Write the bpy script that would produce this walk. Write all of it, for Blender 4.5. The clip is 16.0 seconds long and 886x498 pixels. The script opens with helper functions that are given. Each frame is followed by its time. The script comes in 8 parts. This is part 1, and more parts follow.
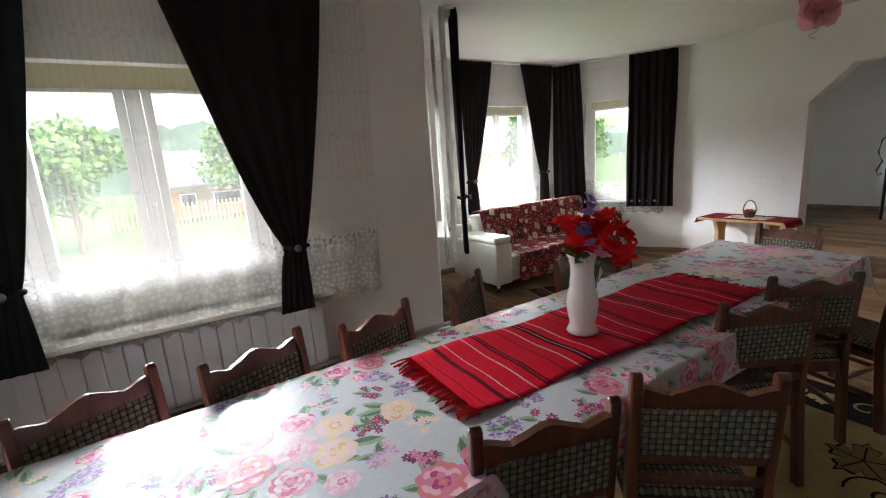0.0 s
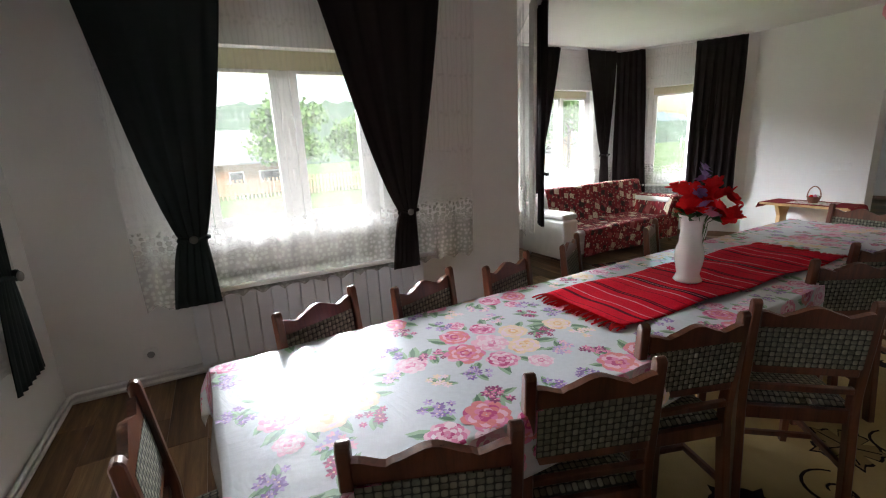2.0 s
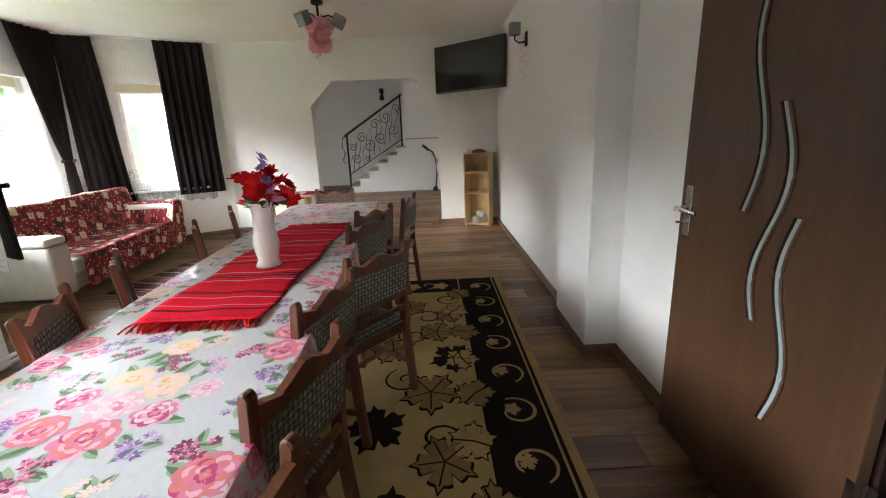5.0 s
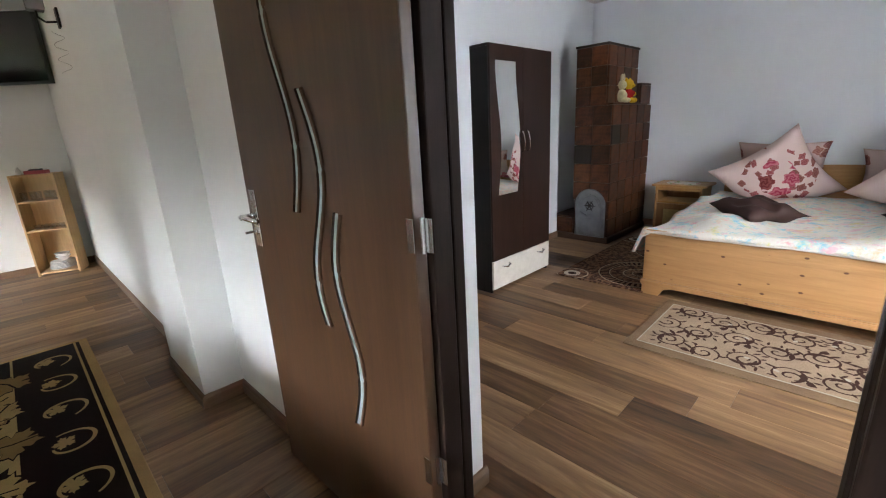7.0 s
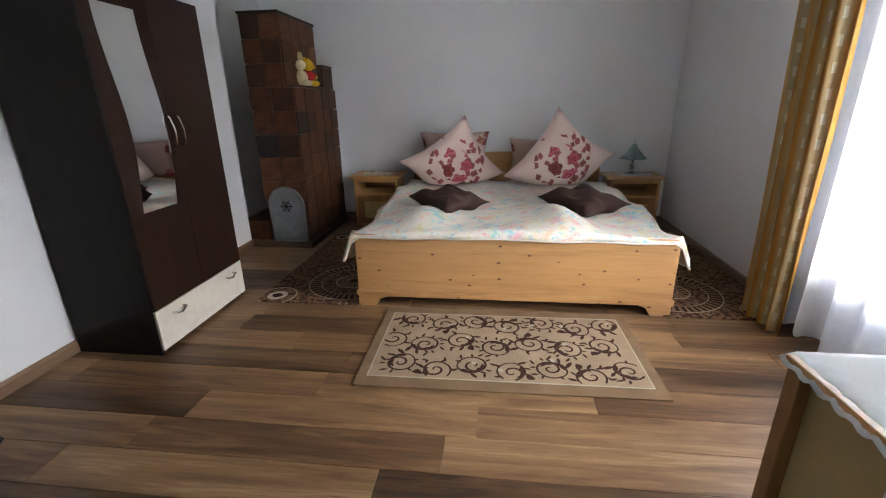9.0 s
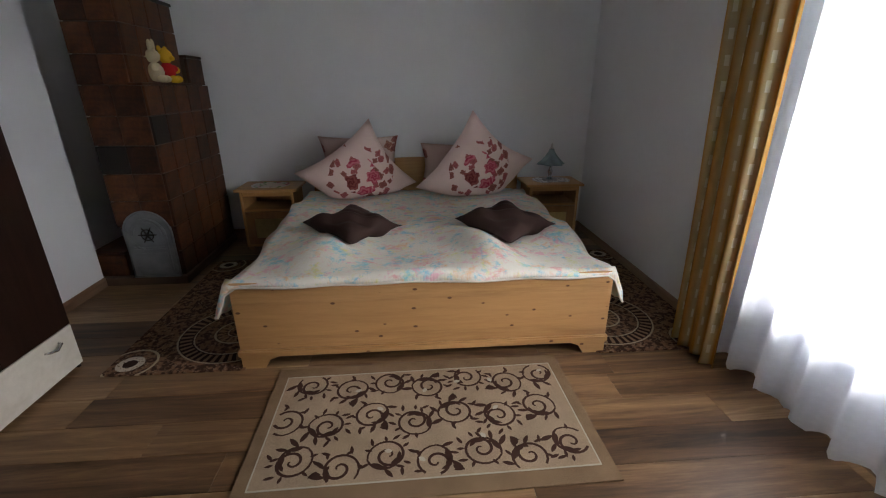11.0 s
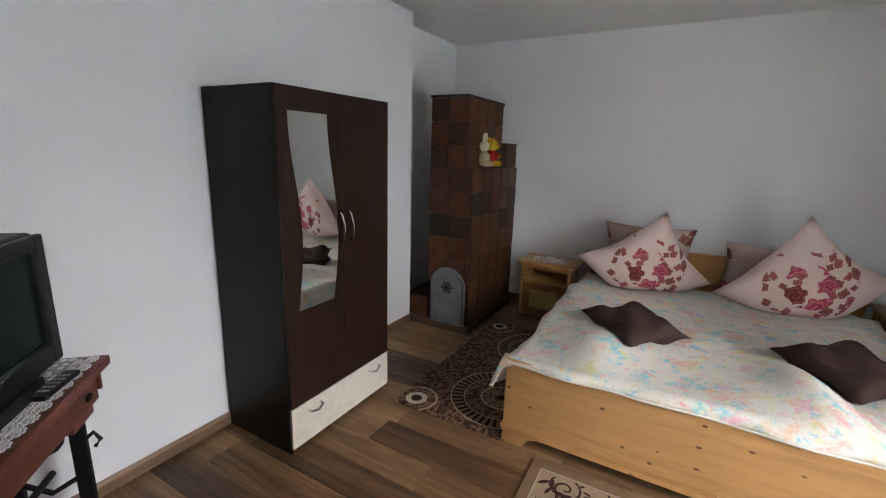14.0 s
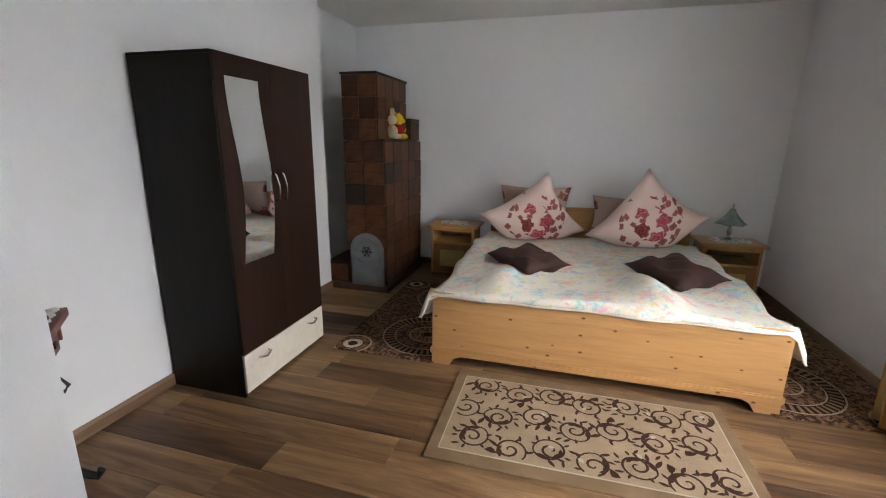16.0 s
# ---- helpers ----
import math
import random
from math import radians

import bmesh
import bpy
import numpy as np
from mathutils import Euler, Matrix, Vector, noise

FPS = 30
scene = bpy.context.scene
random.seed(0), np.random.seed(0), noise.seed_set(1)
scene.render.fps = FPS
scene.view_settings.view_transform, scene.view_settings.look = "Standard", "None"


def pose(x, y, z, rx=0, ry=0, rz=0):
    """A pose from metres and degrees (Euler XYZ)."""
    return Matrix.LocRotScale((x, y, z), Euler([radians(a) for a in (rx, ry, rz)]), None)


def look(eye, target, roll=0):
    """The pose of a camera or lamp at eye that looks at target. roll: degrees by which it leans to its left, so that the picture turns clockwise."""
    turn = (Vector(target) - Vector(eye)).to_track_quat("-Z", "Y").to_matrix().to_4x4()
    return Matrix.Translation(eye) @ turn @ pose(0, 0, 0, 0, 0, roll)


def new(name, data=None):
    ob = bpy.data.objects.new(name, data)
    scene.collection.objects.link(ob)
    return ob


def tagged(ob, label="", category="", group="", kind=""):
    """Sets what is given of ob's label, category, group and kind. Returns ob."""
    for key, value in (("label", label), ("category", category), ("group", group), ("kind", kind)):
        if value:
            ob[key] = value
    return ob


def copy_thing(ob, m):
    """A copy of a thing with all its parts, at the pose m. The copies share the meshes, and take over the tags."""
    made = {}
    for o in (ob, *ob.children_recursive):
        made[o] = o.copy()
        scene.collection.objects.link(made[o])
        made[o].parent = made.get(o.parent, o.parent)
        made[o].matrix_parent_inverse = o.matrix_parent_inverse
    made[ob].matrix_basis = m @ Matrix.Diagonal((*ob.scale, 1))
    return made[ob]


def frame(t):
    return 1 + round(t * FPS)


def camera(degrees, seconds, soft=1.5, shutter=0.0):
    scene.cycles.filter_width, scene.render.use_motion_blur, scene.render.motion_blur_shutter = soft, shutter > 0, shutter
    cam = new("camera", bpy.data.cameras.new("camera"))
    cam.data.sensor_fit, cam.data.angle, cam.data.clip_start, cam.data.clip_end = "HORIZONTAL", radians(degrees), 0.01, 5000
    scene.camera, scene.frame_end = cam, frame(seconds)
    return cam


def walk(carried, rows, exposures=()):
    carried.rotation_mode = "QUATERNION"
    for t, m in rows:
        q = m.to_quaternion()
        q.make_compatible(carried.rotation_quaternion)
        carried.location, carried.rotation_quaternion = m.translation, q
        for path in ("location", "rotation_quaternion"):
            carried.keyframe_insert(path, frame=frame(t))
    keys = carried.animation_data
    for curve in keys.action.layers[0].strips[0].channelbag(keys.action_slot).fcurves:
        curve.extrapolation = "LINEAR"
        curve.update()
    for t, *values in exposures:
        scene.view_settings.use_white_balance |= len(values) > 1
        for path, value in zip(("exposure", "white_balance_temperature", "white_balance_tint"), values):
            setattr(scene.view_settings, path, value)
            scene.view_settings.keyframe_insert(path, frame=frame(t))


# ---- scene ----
cam = camera(91.4, 16.0, 1.1)
PATH = [
    (0, (-0.076, 0.117, 1.472), (0.93, 1.799, 1.069), -4.1),
    (0.5, (-0.256, 0.04, 1.482), (0.793, 1.695, 1.081), -3.5),
    (1, (-0.451, 0.022, 1.472), (0.598, 1.674, 1.057), -3.2),
    (1.5, (-0.614, 0.058, 1.447), (0.354, 1.752, 1.007), -3.4),
    (2, (-0.719, 0.018, 1.437), (0.169, 1.751, 0.978), -2.9),
    (2.5, (-0.802, 0.052, 1.436), (0.167, 1.738, 0.968), -2.4),
    (3, (-0.915, 0.194, 1.423), (0.257, 1.742, 0.943), -2.0),
    (3.5, (-0.935, 0.219, 1.387), (0.499, 1.522, 0.891), -1.2),
    (4, (-0.91, 0.275, 1.373), (0.802, 1.19, 0.892), -1.0),
    (4.5, (-0.894, 0.4, 1.381), (0.997, 0.821, 0.886), -2.6),
    (4.7, (-0.896, 0.419, 1.38), (1.024, 0.652, 0.87), -2.5),
    (6.8, (-0.737, 0.038, 1.301), (0.728, -1.214, 0.767), -3.1),
    (7, (-0.723, -0.021, 1.301), (0.65, -1.371, 0.761), -3.1),
    (7.5, (-0.636, -0.141, 1.304), (0.457, -1.72, 0.743), -2.4),
    (8, (-0.499, -0.316, 1.322), (0.225, -2.092, 0.754), -2.2),
    (8.5, (-0.459, -0.525, 1.303), (0.069, -2.356, 0.697), -1.5),
    (9, (-0.454, -0.695, 1.293), (-0.229, -2.575, 0.65), -0.9),
    (9.2, (-0.446, -0.754, 1.279), (-0.364, -2.645, 0.634), -0.7),
    (11.3, (-0.496, -1.269, 1.463), (-0.642, -3.132, 0.752), -0.1),
    (11.5, (-0.494, -1.279, 1.485), (-0.526, -3.149, 0.775), -0.4),
    (12, (-0.476, -1.292, 1.519), (-0.23, -3.156, 0.838), -0.4),
    (12.5, (-0.444, -1.292, 1.539), (0.065, -3.124, 0.917), -0.3),
    (13, (-0.401, -1.264, 1.582), (0.368, -3.028, 1.036), 0.2),
    (13.5, (-0.355, -1.254, 1.594), (0.545, -2.97, 1.1), 0.9),
    (14, (-0.31, -1.223, 1.592), (0.649, -2.919, 1.141), 1.8),
    (14.5, (-0.314, -1.097, 1.519), (0.621, -2.816, 1.106), 2.8),
    (15, (-0.358, -0.94, 1.467), (0.47, -2.706, 1.023), 2.4),
    (15.5, (-0.365, -0.861, 1.463), (0.327, -2.681, 1.006), 1.6),
    (16, (-0.343, -0.754, 1.447), (0.181, -2.621, 0.959), 0.8),
]
walk(cam, [(t, look(eye, target, roll)) for t, eye, target, roll in PATH], [(0, 2.3, 6330, 13), (3.5, 2.3, 6360, 13), (4.7, 2.9, 6500, 12), (7.0, 3.4, 6230, 11), (8.0, 3.35, 6230, 11), (9.0, 3.0, 6500, 11), (11.4, 2.15, 6580, 12), (12.5, 2.83, 6520, 11), (14.0, 3.0, 6600, 11), (16, 3.08, 6780, 11)])
# ---------------------------------------------------------------- world and light
world = bpy.data.worlds.new("overcast_sky")
scene.world = world
world.use_nodes = True
wn = world.node_tree.nodes
sky = wn.new("ShaderNodeTexSky")
sky.sky_type, sky.sun_disc = "NISHITA", False
sky.sun_elevation, sky.sun_rotation = radians(47), radians(151)
sky.air_density, sky.dust_density = 1.4, 4.0
wn["Background"].inputs["Strength"].default_value = 0.13
world.node_tree.links.new(sky.outputs["Color"], wn["Background"].inputs["Color"])


def lamp(name, kind, m, energy, colour=(1, 1, 1), **settings):
    data = bpy.data.lights.new(name, kind)
    data.energy, data.color = energy, colour
    if kind == "AREA":
        data.shape, data.size, data.size_y = "RECTANGLE", settings["w"], settings["h"]
    else:
        data.angle = radians(settings["angle"])
    ob = new(name, data)
    ob.matrix_world = m
    return ob


lamp("sun", "SUN", look((5, -9, 11), (0, 0, 0)), 0.9, (1.0, 0.96, 0.9), angle=8)
# bright overcast sky before the windows
lamp("sky_north", "AREA", look((2.0, 9.2, 4.1), (1.6, 2.6, 1.5)), 2500, (0.92, 0.965, 1.0), w=14.0, h=2.2)
lamp("sky_west", "AREA", look((-8.5, -0.7, 4.3), (-2.0, -2.3, 1.5)), 3000, (0.97, 0.965, 0.98), w=8.0, h=3.4)


# ---------------------------------------------------------------- materials
class Nodes:
    """Short hand for a node material."""

    def __init__(self, name):
        self.mat = bpy.data.materials.new(name)
        self.mat.use_nodes = True
        self.tree = self.mat.node_tree
        self.b = self.tree.nodes["Principled BSDF"]
        self.out = self.tree.nodes["Material Output"]

    def n(self, kind, **inputs):
        node = self.tree.nodes.new("ShaderNode" + kind)
        return self.fill(node, inputs)

    def fill(self, node, inputs):
        for key, value in inputs.items():
            self.put(node.inputs[key.replace("_", " ")], value)
        return node

    def put(self, socket, value):
        if isinstance(value, bpy.types.NodeSocket):
            self.tree.links.new(value, socket)
        elif isinstance(value, bpy.types.Node):
            self.tree.links.new(value.outputs[0], socket)
        elif isinstance(value, (tuple, list)) and len(value) == 3 and socket.type == "RGBA":
            socket.default_value = (*value, 1)
        else:
            socket.default_value = value

    def coords(self, kind="Object", scale=(1, 1, 1), turn=(0, 0, 0), shift=None):
        tc = self.n("TexCoord")
        m = self.n("Mapping")
        self.put(m.inputs["Vector"], tc.outputs[kind])
        self.put(m.inputs["Scale"], scale)
        self.put(m.inputs["Rotation"], tuple(radians(a) for a in turn))
        if shift is not None:
            self.put(m.inputs["Location"], shift)
        return m.outputs[0]

    def noise(self, vec, scale, detail=4.0, rough=0.55, distort=0.0):
        node = self.n("TexNoise", Scale=scale, Detail=detail, Roughness=rough, Distortion=distort)
        self.put(node.inputs["Vector"], vec)
        return node.outputs["Fac"]

    def wave(self, vec, scale, distort=0.0, direction="X", profile="SIN", phase=0.0, kind="BANDS", ring="Z"):
        node = self.n("TexWave", Scale=scale, Distortion=distort, Phase_Offset=phase)
        node.wave_type, node.bands_direction, node.wave_profile, node.rings_direction = kind, direction, profile, ring
        self.put(node.inputs["Vector"], vec)
        return node.outputs["Fac"]

    def voronoi(self, vec, scale, random_=1.0, feature="F1", metric="EUCLIDEAN", dims="2D"):
        node = self.n("TexVoronoi")
        node.voronoi_dimensions, node.feature = dims, feature
        if feature != "DISTANCE_TO_EDGE":
            node.distance = metric
        self.fill(node, {"Scale": scale, "Randomness": random_})
        self.put(node.inputs["Vector"], vec)
        return node

    def math(self, op, a, b=0.0, c=0.0):
        node = self.n("Math")
        node.operation = op
        for i, v in enumerate((a, b, c)):
            self.put(node.inputs[i], v)
        return node.outputs[0]

    def ramp(self, fac, *stops, mode="LINEAR"):
        node = self.n("ValToRGB")
        node.color_ramp.interpolation = mode
        el = node.color_ramp.elements
        while len(el) < len(stops):
            el.new(0.5)
        for e, (p, c) in zip(el, stops):
            e.position = p
            e.color = (*c, 1) if isinstance(c, tuple) else (c, c, c, 1)
        self.put(node.inputs["Fac"], fac)
        return node.outputs["Color"]

    def mix(self, fac, a, b, mode="MIX"):
        node = self.n("Mix")
        node.data_type, node.blend_type = "RGBA", mode
        for i, v in ((0, fac), (6, a), (7, b)):
            self.put(node.inputs[i], v)
        return node.outputs[2]

    def sep(self, vec):
        node = self.n("SeparateXYZ")
        self.put(node.inputs[0], vec)
        return node.outputs

    def bump(self, height, strength=0.3, distance=0.01):
        node = self.n("Bump", Strength=strength, Distance=distance)
        self.put(node.inputs["Height"], height)
        self.put(self.b.inputs["Normal"], node.outputs[0])
        return node

    def set(self, colour=None, rough=None, metal=None, **more):
        if colour is not None:
            self.put(self.b.inputs["Base Color"], colour)
        if rough is not None:
            self.put(self.b.inputs["Roughness"], rough)
        if metal is not None:
            self.put(self.b.inputs["Metallic"], metal)
        for k, v in more.items():
            self.put(self.b.inputs[k.replace("_", " ")], v)
        return self.mat


def plain(name, colour, rough=0.5, metal=0.0, vary=0.12, scale=14.0, bump=0.1, dist=0.002, **more):
    """Paint, metal, cloth: one colour with slight stains, grain and relief."""
    s = Nodes(name)
    v = s.coords()
    a, g = s.noise(v, scale * 0.25, 3), s.noise(v, scale * 6, 5)
    lo = tuple(c * (1 - vary) for c in colour)
    hi = tuple(min(1, c * (1 + vary)) for c in colour)
    s.bump(g, bump, dist)
    return s.set(s.ramp(s.math("ADD", s.math("MULTIPLY", a, 0.7), s.math("MULTIPLY", g, 0.3)), (0.3, lo), (0.7, hi)), rough, metal, **more)


def wood(name, dark, light, rough=0.45, scale=1.0, axis="X", knots=False, coat=0.0):
    """Wood with grain along one axis."""
    s = Nodes(name)
    stretch = {"X": (1.2, 14, 14), "Y": (14, 1.2, 14), "Z": (14, 14, 1.2)}[axis]
    rnd = s.n("ObjectInfo").outputs["Random"]
    v = s.coords(scale=tuple(a * scale for a in stretch), shift=(0, 0, 0))
    off = s.n("VectorMath")
    s.put(off.inputs[0], v)
    comb = s.n("CombineXYZ")
    for i in range(3):
        s.put(comb.inputs[i], s.math("MULTIPLY", rnd, 31.0 + 7 * i))
    s.put(off.inputs[1], comb.outputs[0])
    g1 = s.noise(off.outputs[0], 1.3, 6, 0.6, 0.8)
    g2 = s.noise(off.outputs[0], 6.0, 5, 0.7)
    f = s.math("ADD", s.math("MULTIPLY", g1, 0.65), s.math("MULTIPLY", g2, 0.35))
    col = s.ramp(f, (0.32, dark), (0.68, light))
    if knots:
        k = s.voronoi(s.coords(scale=(2.6, 0.4, 4.6)), 3.2, 1.0, dims="3D").outputs["Distance"]
        band = s.math("FLOOR", s.math("MULTIPLY", s.sep(s.coords())[2], 10.5))
        tone = s.n("TexWhiteNoise")
        tone.noise_dimensions = "1D"
        s.put(tone.inputs["W"], band)
        col = s.mix(s.math("MULTIPLY", tone.outputs["Value"], 0.45), col, (0.48, 0.25, 0.095))
        col = s.mix(s.ramp(k, (0.075, 1.0), (0.125, 0.0)), col, (0.12, 0.045, 0.016))
    s.bump(g2, 0.12, 0.002)
    return s.set(col, s.math("ADD", rough - 0.08, s.math("MULTIPLY", g1, 0.2)), Coat_Weight=coat, Coat_Roughness=0.2)


def plaster_mat(name, tone):
    s = Nodes(name)
    v = s.coords("Object")
    big, mid, fine = s.noise(v, 0.7, 3), s.noise(v, 4.0, 5), s.noise(v, 70.0, 3)
    col = s.ramp(s.math("ADD", s.math("MULTIPLY", big, 0.6), s.math("MULTIPLY", mid, 0.4)), (0.3, tuple(c * 0.94 for c in tone)), (0.7, tone))
    s.bump(s.math("ADD", s.math("MULTIPLY", mid, 0.5), s.math("MULTIPLY", fine, 0.35)), 0.25, 0.004)
    return s.set(col, 0.85)


PLASTER = plaster_mat("white_plaster", (0.82, 0.81, 0.79))
PLASTER_BLUE = plaster_mat("cool_white_plaster", (0.81, 0.815, 0.835))
CEILING = plaster_mat("ceiling_paint", (0.8, 0.79, 0.77))
FACADE = plaster_mat("facade_render", (0.6, 0.55, 0.45))


def laminate(name, axis):
    """Oak laminate: each board has its own tone."""
    s = Nodes(name)
    rnd = s.n("ObjectInfo").outputs["Random"]
    comb = s.n("CombineXYZ")
    for i in range(3):
        s.put(comb.inputs[i], s.math("MULTIPLY", rnd, 47.0 + 13 * i))
    off = s.n("VectorMath")
    s.put(off.inputs[0], s.coords(scale=(1.1, 13, 13)))
    s.put(off.inputs[1], comb.outputs[0])
    g = s.noise(off.outputs[0], 1.0, 7, 0.62, 1.4)
    f = s.noise(off.outputs[0], 7.0, 4, 0.7)
    blot = s.noise(off.outputs[0], 0.35, 2)
    tone = s.math("ADD", s.math("MULTIPLY", g, 0.5), s.math("ADD", s.math("MULTIPLY", f, 0.15), s.math("MULTIPLY", blot, 0.33)))
    tone = s.math("ADD", tone, s.math("MULTIPLY", s.math("SUBTRACT", rnd, 0.5), 0.2))
    col = s.ramp(tone, (0.3, (0.03, 0.015, 0.007)), (0.45, (0.128, 0.065, 0.029)), (0.58, (0.25, 0.142, 0.067)), (0.72, (0.45, 0.3, 0.165)))
    saw = s.noise(s.coords(scale=(2.2, 60, 60)), 1.5, 4, 0.75, 0.6)
    col = s.mix(s.ramp(saw, (0.57, 0.0), (0.72, 0.6)), col, (0.05, 0.03, 0.02))
    s.bump(f, 0.08, 0.001)
    return s.set(col, s.math("ADD", 0.35, s.math("MULTIPLY", f, 0.18)), Specular_IOR_Level=0.4)


LAMINATE = laminate("oak_laminate", "X")
JOINT = plain("dark_floor_joint", (0.05, 0.032, 0.02), 0.8)
SKIRT = wood("brown_skirting", (0.14, 0.08, 0.045), (0.26, 0.16, 0.095), 0.45, axis="X")
SKIRT_Y = wood("brown_skirting_y", (0.14, 0.08, 0.045), (0.26, 0.16, 0.095), 0.45, axis="Y")
PIPE = plain("white_pipe_paint", (0.72, 0.71, 0.68), 0.4)
WHITE_PVC = plain("white_window_plastic", (0.78, 0.74, 0.72), 0.35, vary=0.05)
CREAM_PVC = plain("cream_window_head", (0.62, 0.55, 0.36), 0.5)
SILL = plain("white_sill", (0.8, 0.79, 0.77), 0.3, vary=0.05)
RADIATOR = plain("white_enamel", (0.7, 0.71, 0.74), 0.32, vary=0.05)
CHAIR_WOOD = wood("dark_stained_wood", (0.045, 0.014, 0.007), (0.19, 0.06, 0.025), 0.3, axis="Z", coat=0.3)
DOOR_WOOD = wood("walnut_door_film", (0.0558, 0.026, 0.0118), (0.108, 0.0533, 0.026), 0.36, axis="Z", scale=0.6)
FRAME_WOOD = wood("dark_door_frame", (0.014, 0.008, 0.006), (0.034, 0.019, 0.013), 0.55, axis="Z")
FRAME_WOOD.node_tree.nodes["Principled BSDF"].inputs["Specular IOR Level"].default_value = 0.12
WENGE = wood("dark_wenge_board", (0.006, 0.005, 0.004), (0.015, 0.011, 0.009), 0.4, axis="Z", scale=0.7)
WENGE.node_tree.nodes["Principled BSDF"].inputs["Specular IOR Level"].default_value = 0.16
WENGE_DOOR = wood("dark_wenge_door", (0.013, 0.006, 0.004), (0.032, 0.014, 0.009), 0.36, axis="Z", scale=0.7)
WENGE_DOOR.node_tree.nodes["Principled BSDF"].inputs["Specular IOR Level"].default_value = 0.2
DRAWER = wood("pale_drawer_board", (0.55, 0.5, 0.42), (0.68, 0.63, 0.55), 0.4, axis="Y", scale=0.5)
PINE = wood("varnished_pine", (0.34, 0.17, 0.06), (0.54, 0.3, 0.125), 0.38, axis="X", knots=True, coat=0.25)
PINE_PLAIN = wood("honey_pine", (0.36, 0.17, 0.05), (0.55, 0.3, 0.11), 0.4, axis="X", coat=0.2)
PINE_DARK = wood("dark_pine_board", (0.2, 0.09, 0.03), (0.33, 0.16, 0.06), 0.45, axis="Z")
PINE_LIGHT = wood("light_beech_board", (0.5, 0.31, 0.14), (0.68, 0.46, 0.23), 0.45, axis="Z")
STRAW = plain("woven_straw_panel", (0.5, 0.37, 0.17), 0.8, vary=0.2, scale=60)
RED_WOOD = wood("reddish_old_wood", (0.09, 0.025, 0.015), (0.22, 0.075, 0.05), 0.4, axis="Y")
CHROME = plain("brushed_chrome", (0.72, 0.72, 0.72), 0.22, 1.0, vary=0.05, bump=0.02)
IRON = plain("black_wrought_iron", (0.018, 0.017, 0.017), 0.5, 0.6)
CAST = plain("silver_cast_iron", (0.22, 0.235, 0.25), 0.45, 0.5, vary=0.25, scale=30, bump=0.5)
BLACK_PLASTIC = plain("black_plastic", (0.012, 0.012, 0.013), 0.38)
GREY_PLASTIC = plain("grey_plastic", (0.3, 0.3, 0.31), 0.45)
SCREEN = Nodes("dark_tv_glass").set((0.006, 0.008, 0.007), 0.12, Specular_IOR_Level=0.6)
SCREEN_OLD = Nodes("green_grey_tv_glass").set((0.012, 0.02, 0.017), 0.25)
MIRROR = Nodes("mirror_silver").set((0.9, 0.92, 0.92), 0.02, 1.0)
PORCELAIN = plain("white_porcelain", (0.8, 0.79, 0.76), 0.18, vary=0.04, bump=0.03)
WHITE_LEATHER = plain("white_leatherette", (0.68, 0.66, 0.62), 0.42, vary=0.06, scale=40, bump=0.25)
SWITCH = plain("white_switch_plastic", (0.8, 0.8, 0.78), 0.35, vary=0.03)
STEP = plain("beige_stone_tread", (0.45, 0.4, 0.32), 0.5, vary=0.2)


def glass(name, tint, rough=0.02):
    s = Nodes(name)
    tr = s.n("BsdfTransparent", Color=tint)
    gl = s.n("BsdfGlossy", Roughness=rough)
    mixed = s.n("MixShader", Fac=0.06 if rough < 0.05 else 0.14)
    s.put(mixed.inputs[1], tr.outputs[0])
    s.put(mixed.inputs[2], gl.outputs[0])
    s.put(s.out.inputs["Surface"], mixed.outputs[0])
    return s.mat


PANE = glass("window_glass", (0.97, 0.98, 0.97))
FROST = Nodes("frosted_door_glass").set((0.33, 0.4, 0.4), 0.3)
CLEAR = glass("drinking_glass", (0.95, 0.97, 0.98), 0.1)
BLUE_GLASS = plain("pale_blue_glass", (0.46, 0.6, 0.63), 0.15, vary=0.4, scale=60, Transmission_Weight=0.4)


def cloth(name, colour, thread=900.0, vary=0.15, through_=0.0, rough=0.9):
    """Woven cloth; part of the light passes."""
    s = Nodes(name)
    v = s.coords()
    big, fine = s.noise(v, 3.0, 4), s.noise(v, thread * 0.3, 3)
    col = s.ramp(s.math("ADD", s.math("MULTIPLY", big, 0.7), s.math("MULTIPLY", fine, 0.3)),
                 (0.3, tuple(c * (1 - vary) for c in colour)), (0.7, tuple(min(1, c * (1 + vary)) for c in colour)))
    s.bump(fine, 0.25, 0.002)
    s.set(col, rough, Specular_IOR_Level=0.15)
    if through_:
        tl = s.n("BsdfTranslucent")
        s.put(tl.inputs["Color"], col)
        m = s.n("MixShader", Fac=through_)
        s.put(m.inputs[1], s.b.outputs[0])
        s.put(m.inputs[2], tl.outputs[0])
        s.put(s.out.inputs["Surface"], m.outputs[0])
    return s.mat


CURTAIN_DARK = cloth("dark_brown_curtain_cloth", (0.019, 0.014, 0.014), through_=0.04)
# dark cloth; the green cast of veiling glare is mixed into its colour
CURTAIN_GLARE = cloth("glare_tinted_curtain_cloth", (0.018, 0.024, 0.023), through_=0.04)
BROWN_SATIN = cloth("brown_cushion_cloth", (0.045, 0.024, 0.02), rough=0.6)
RED_CLOTH = cloth("dark_red_cloth", (0.2, 0.012, 0.02))


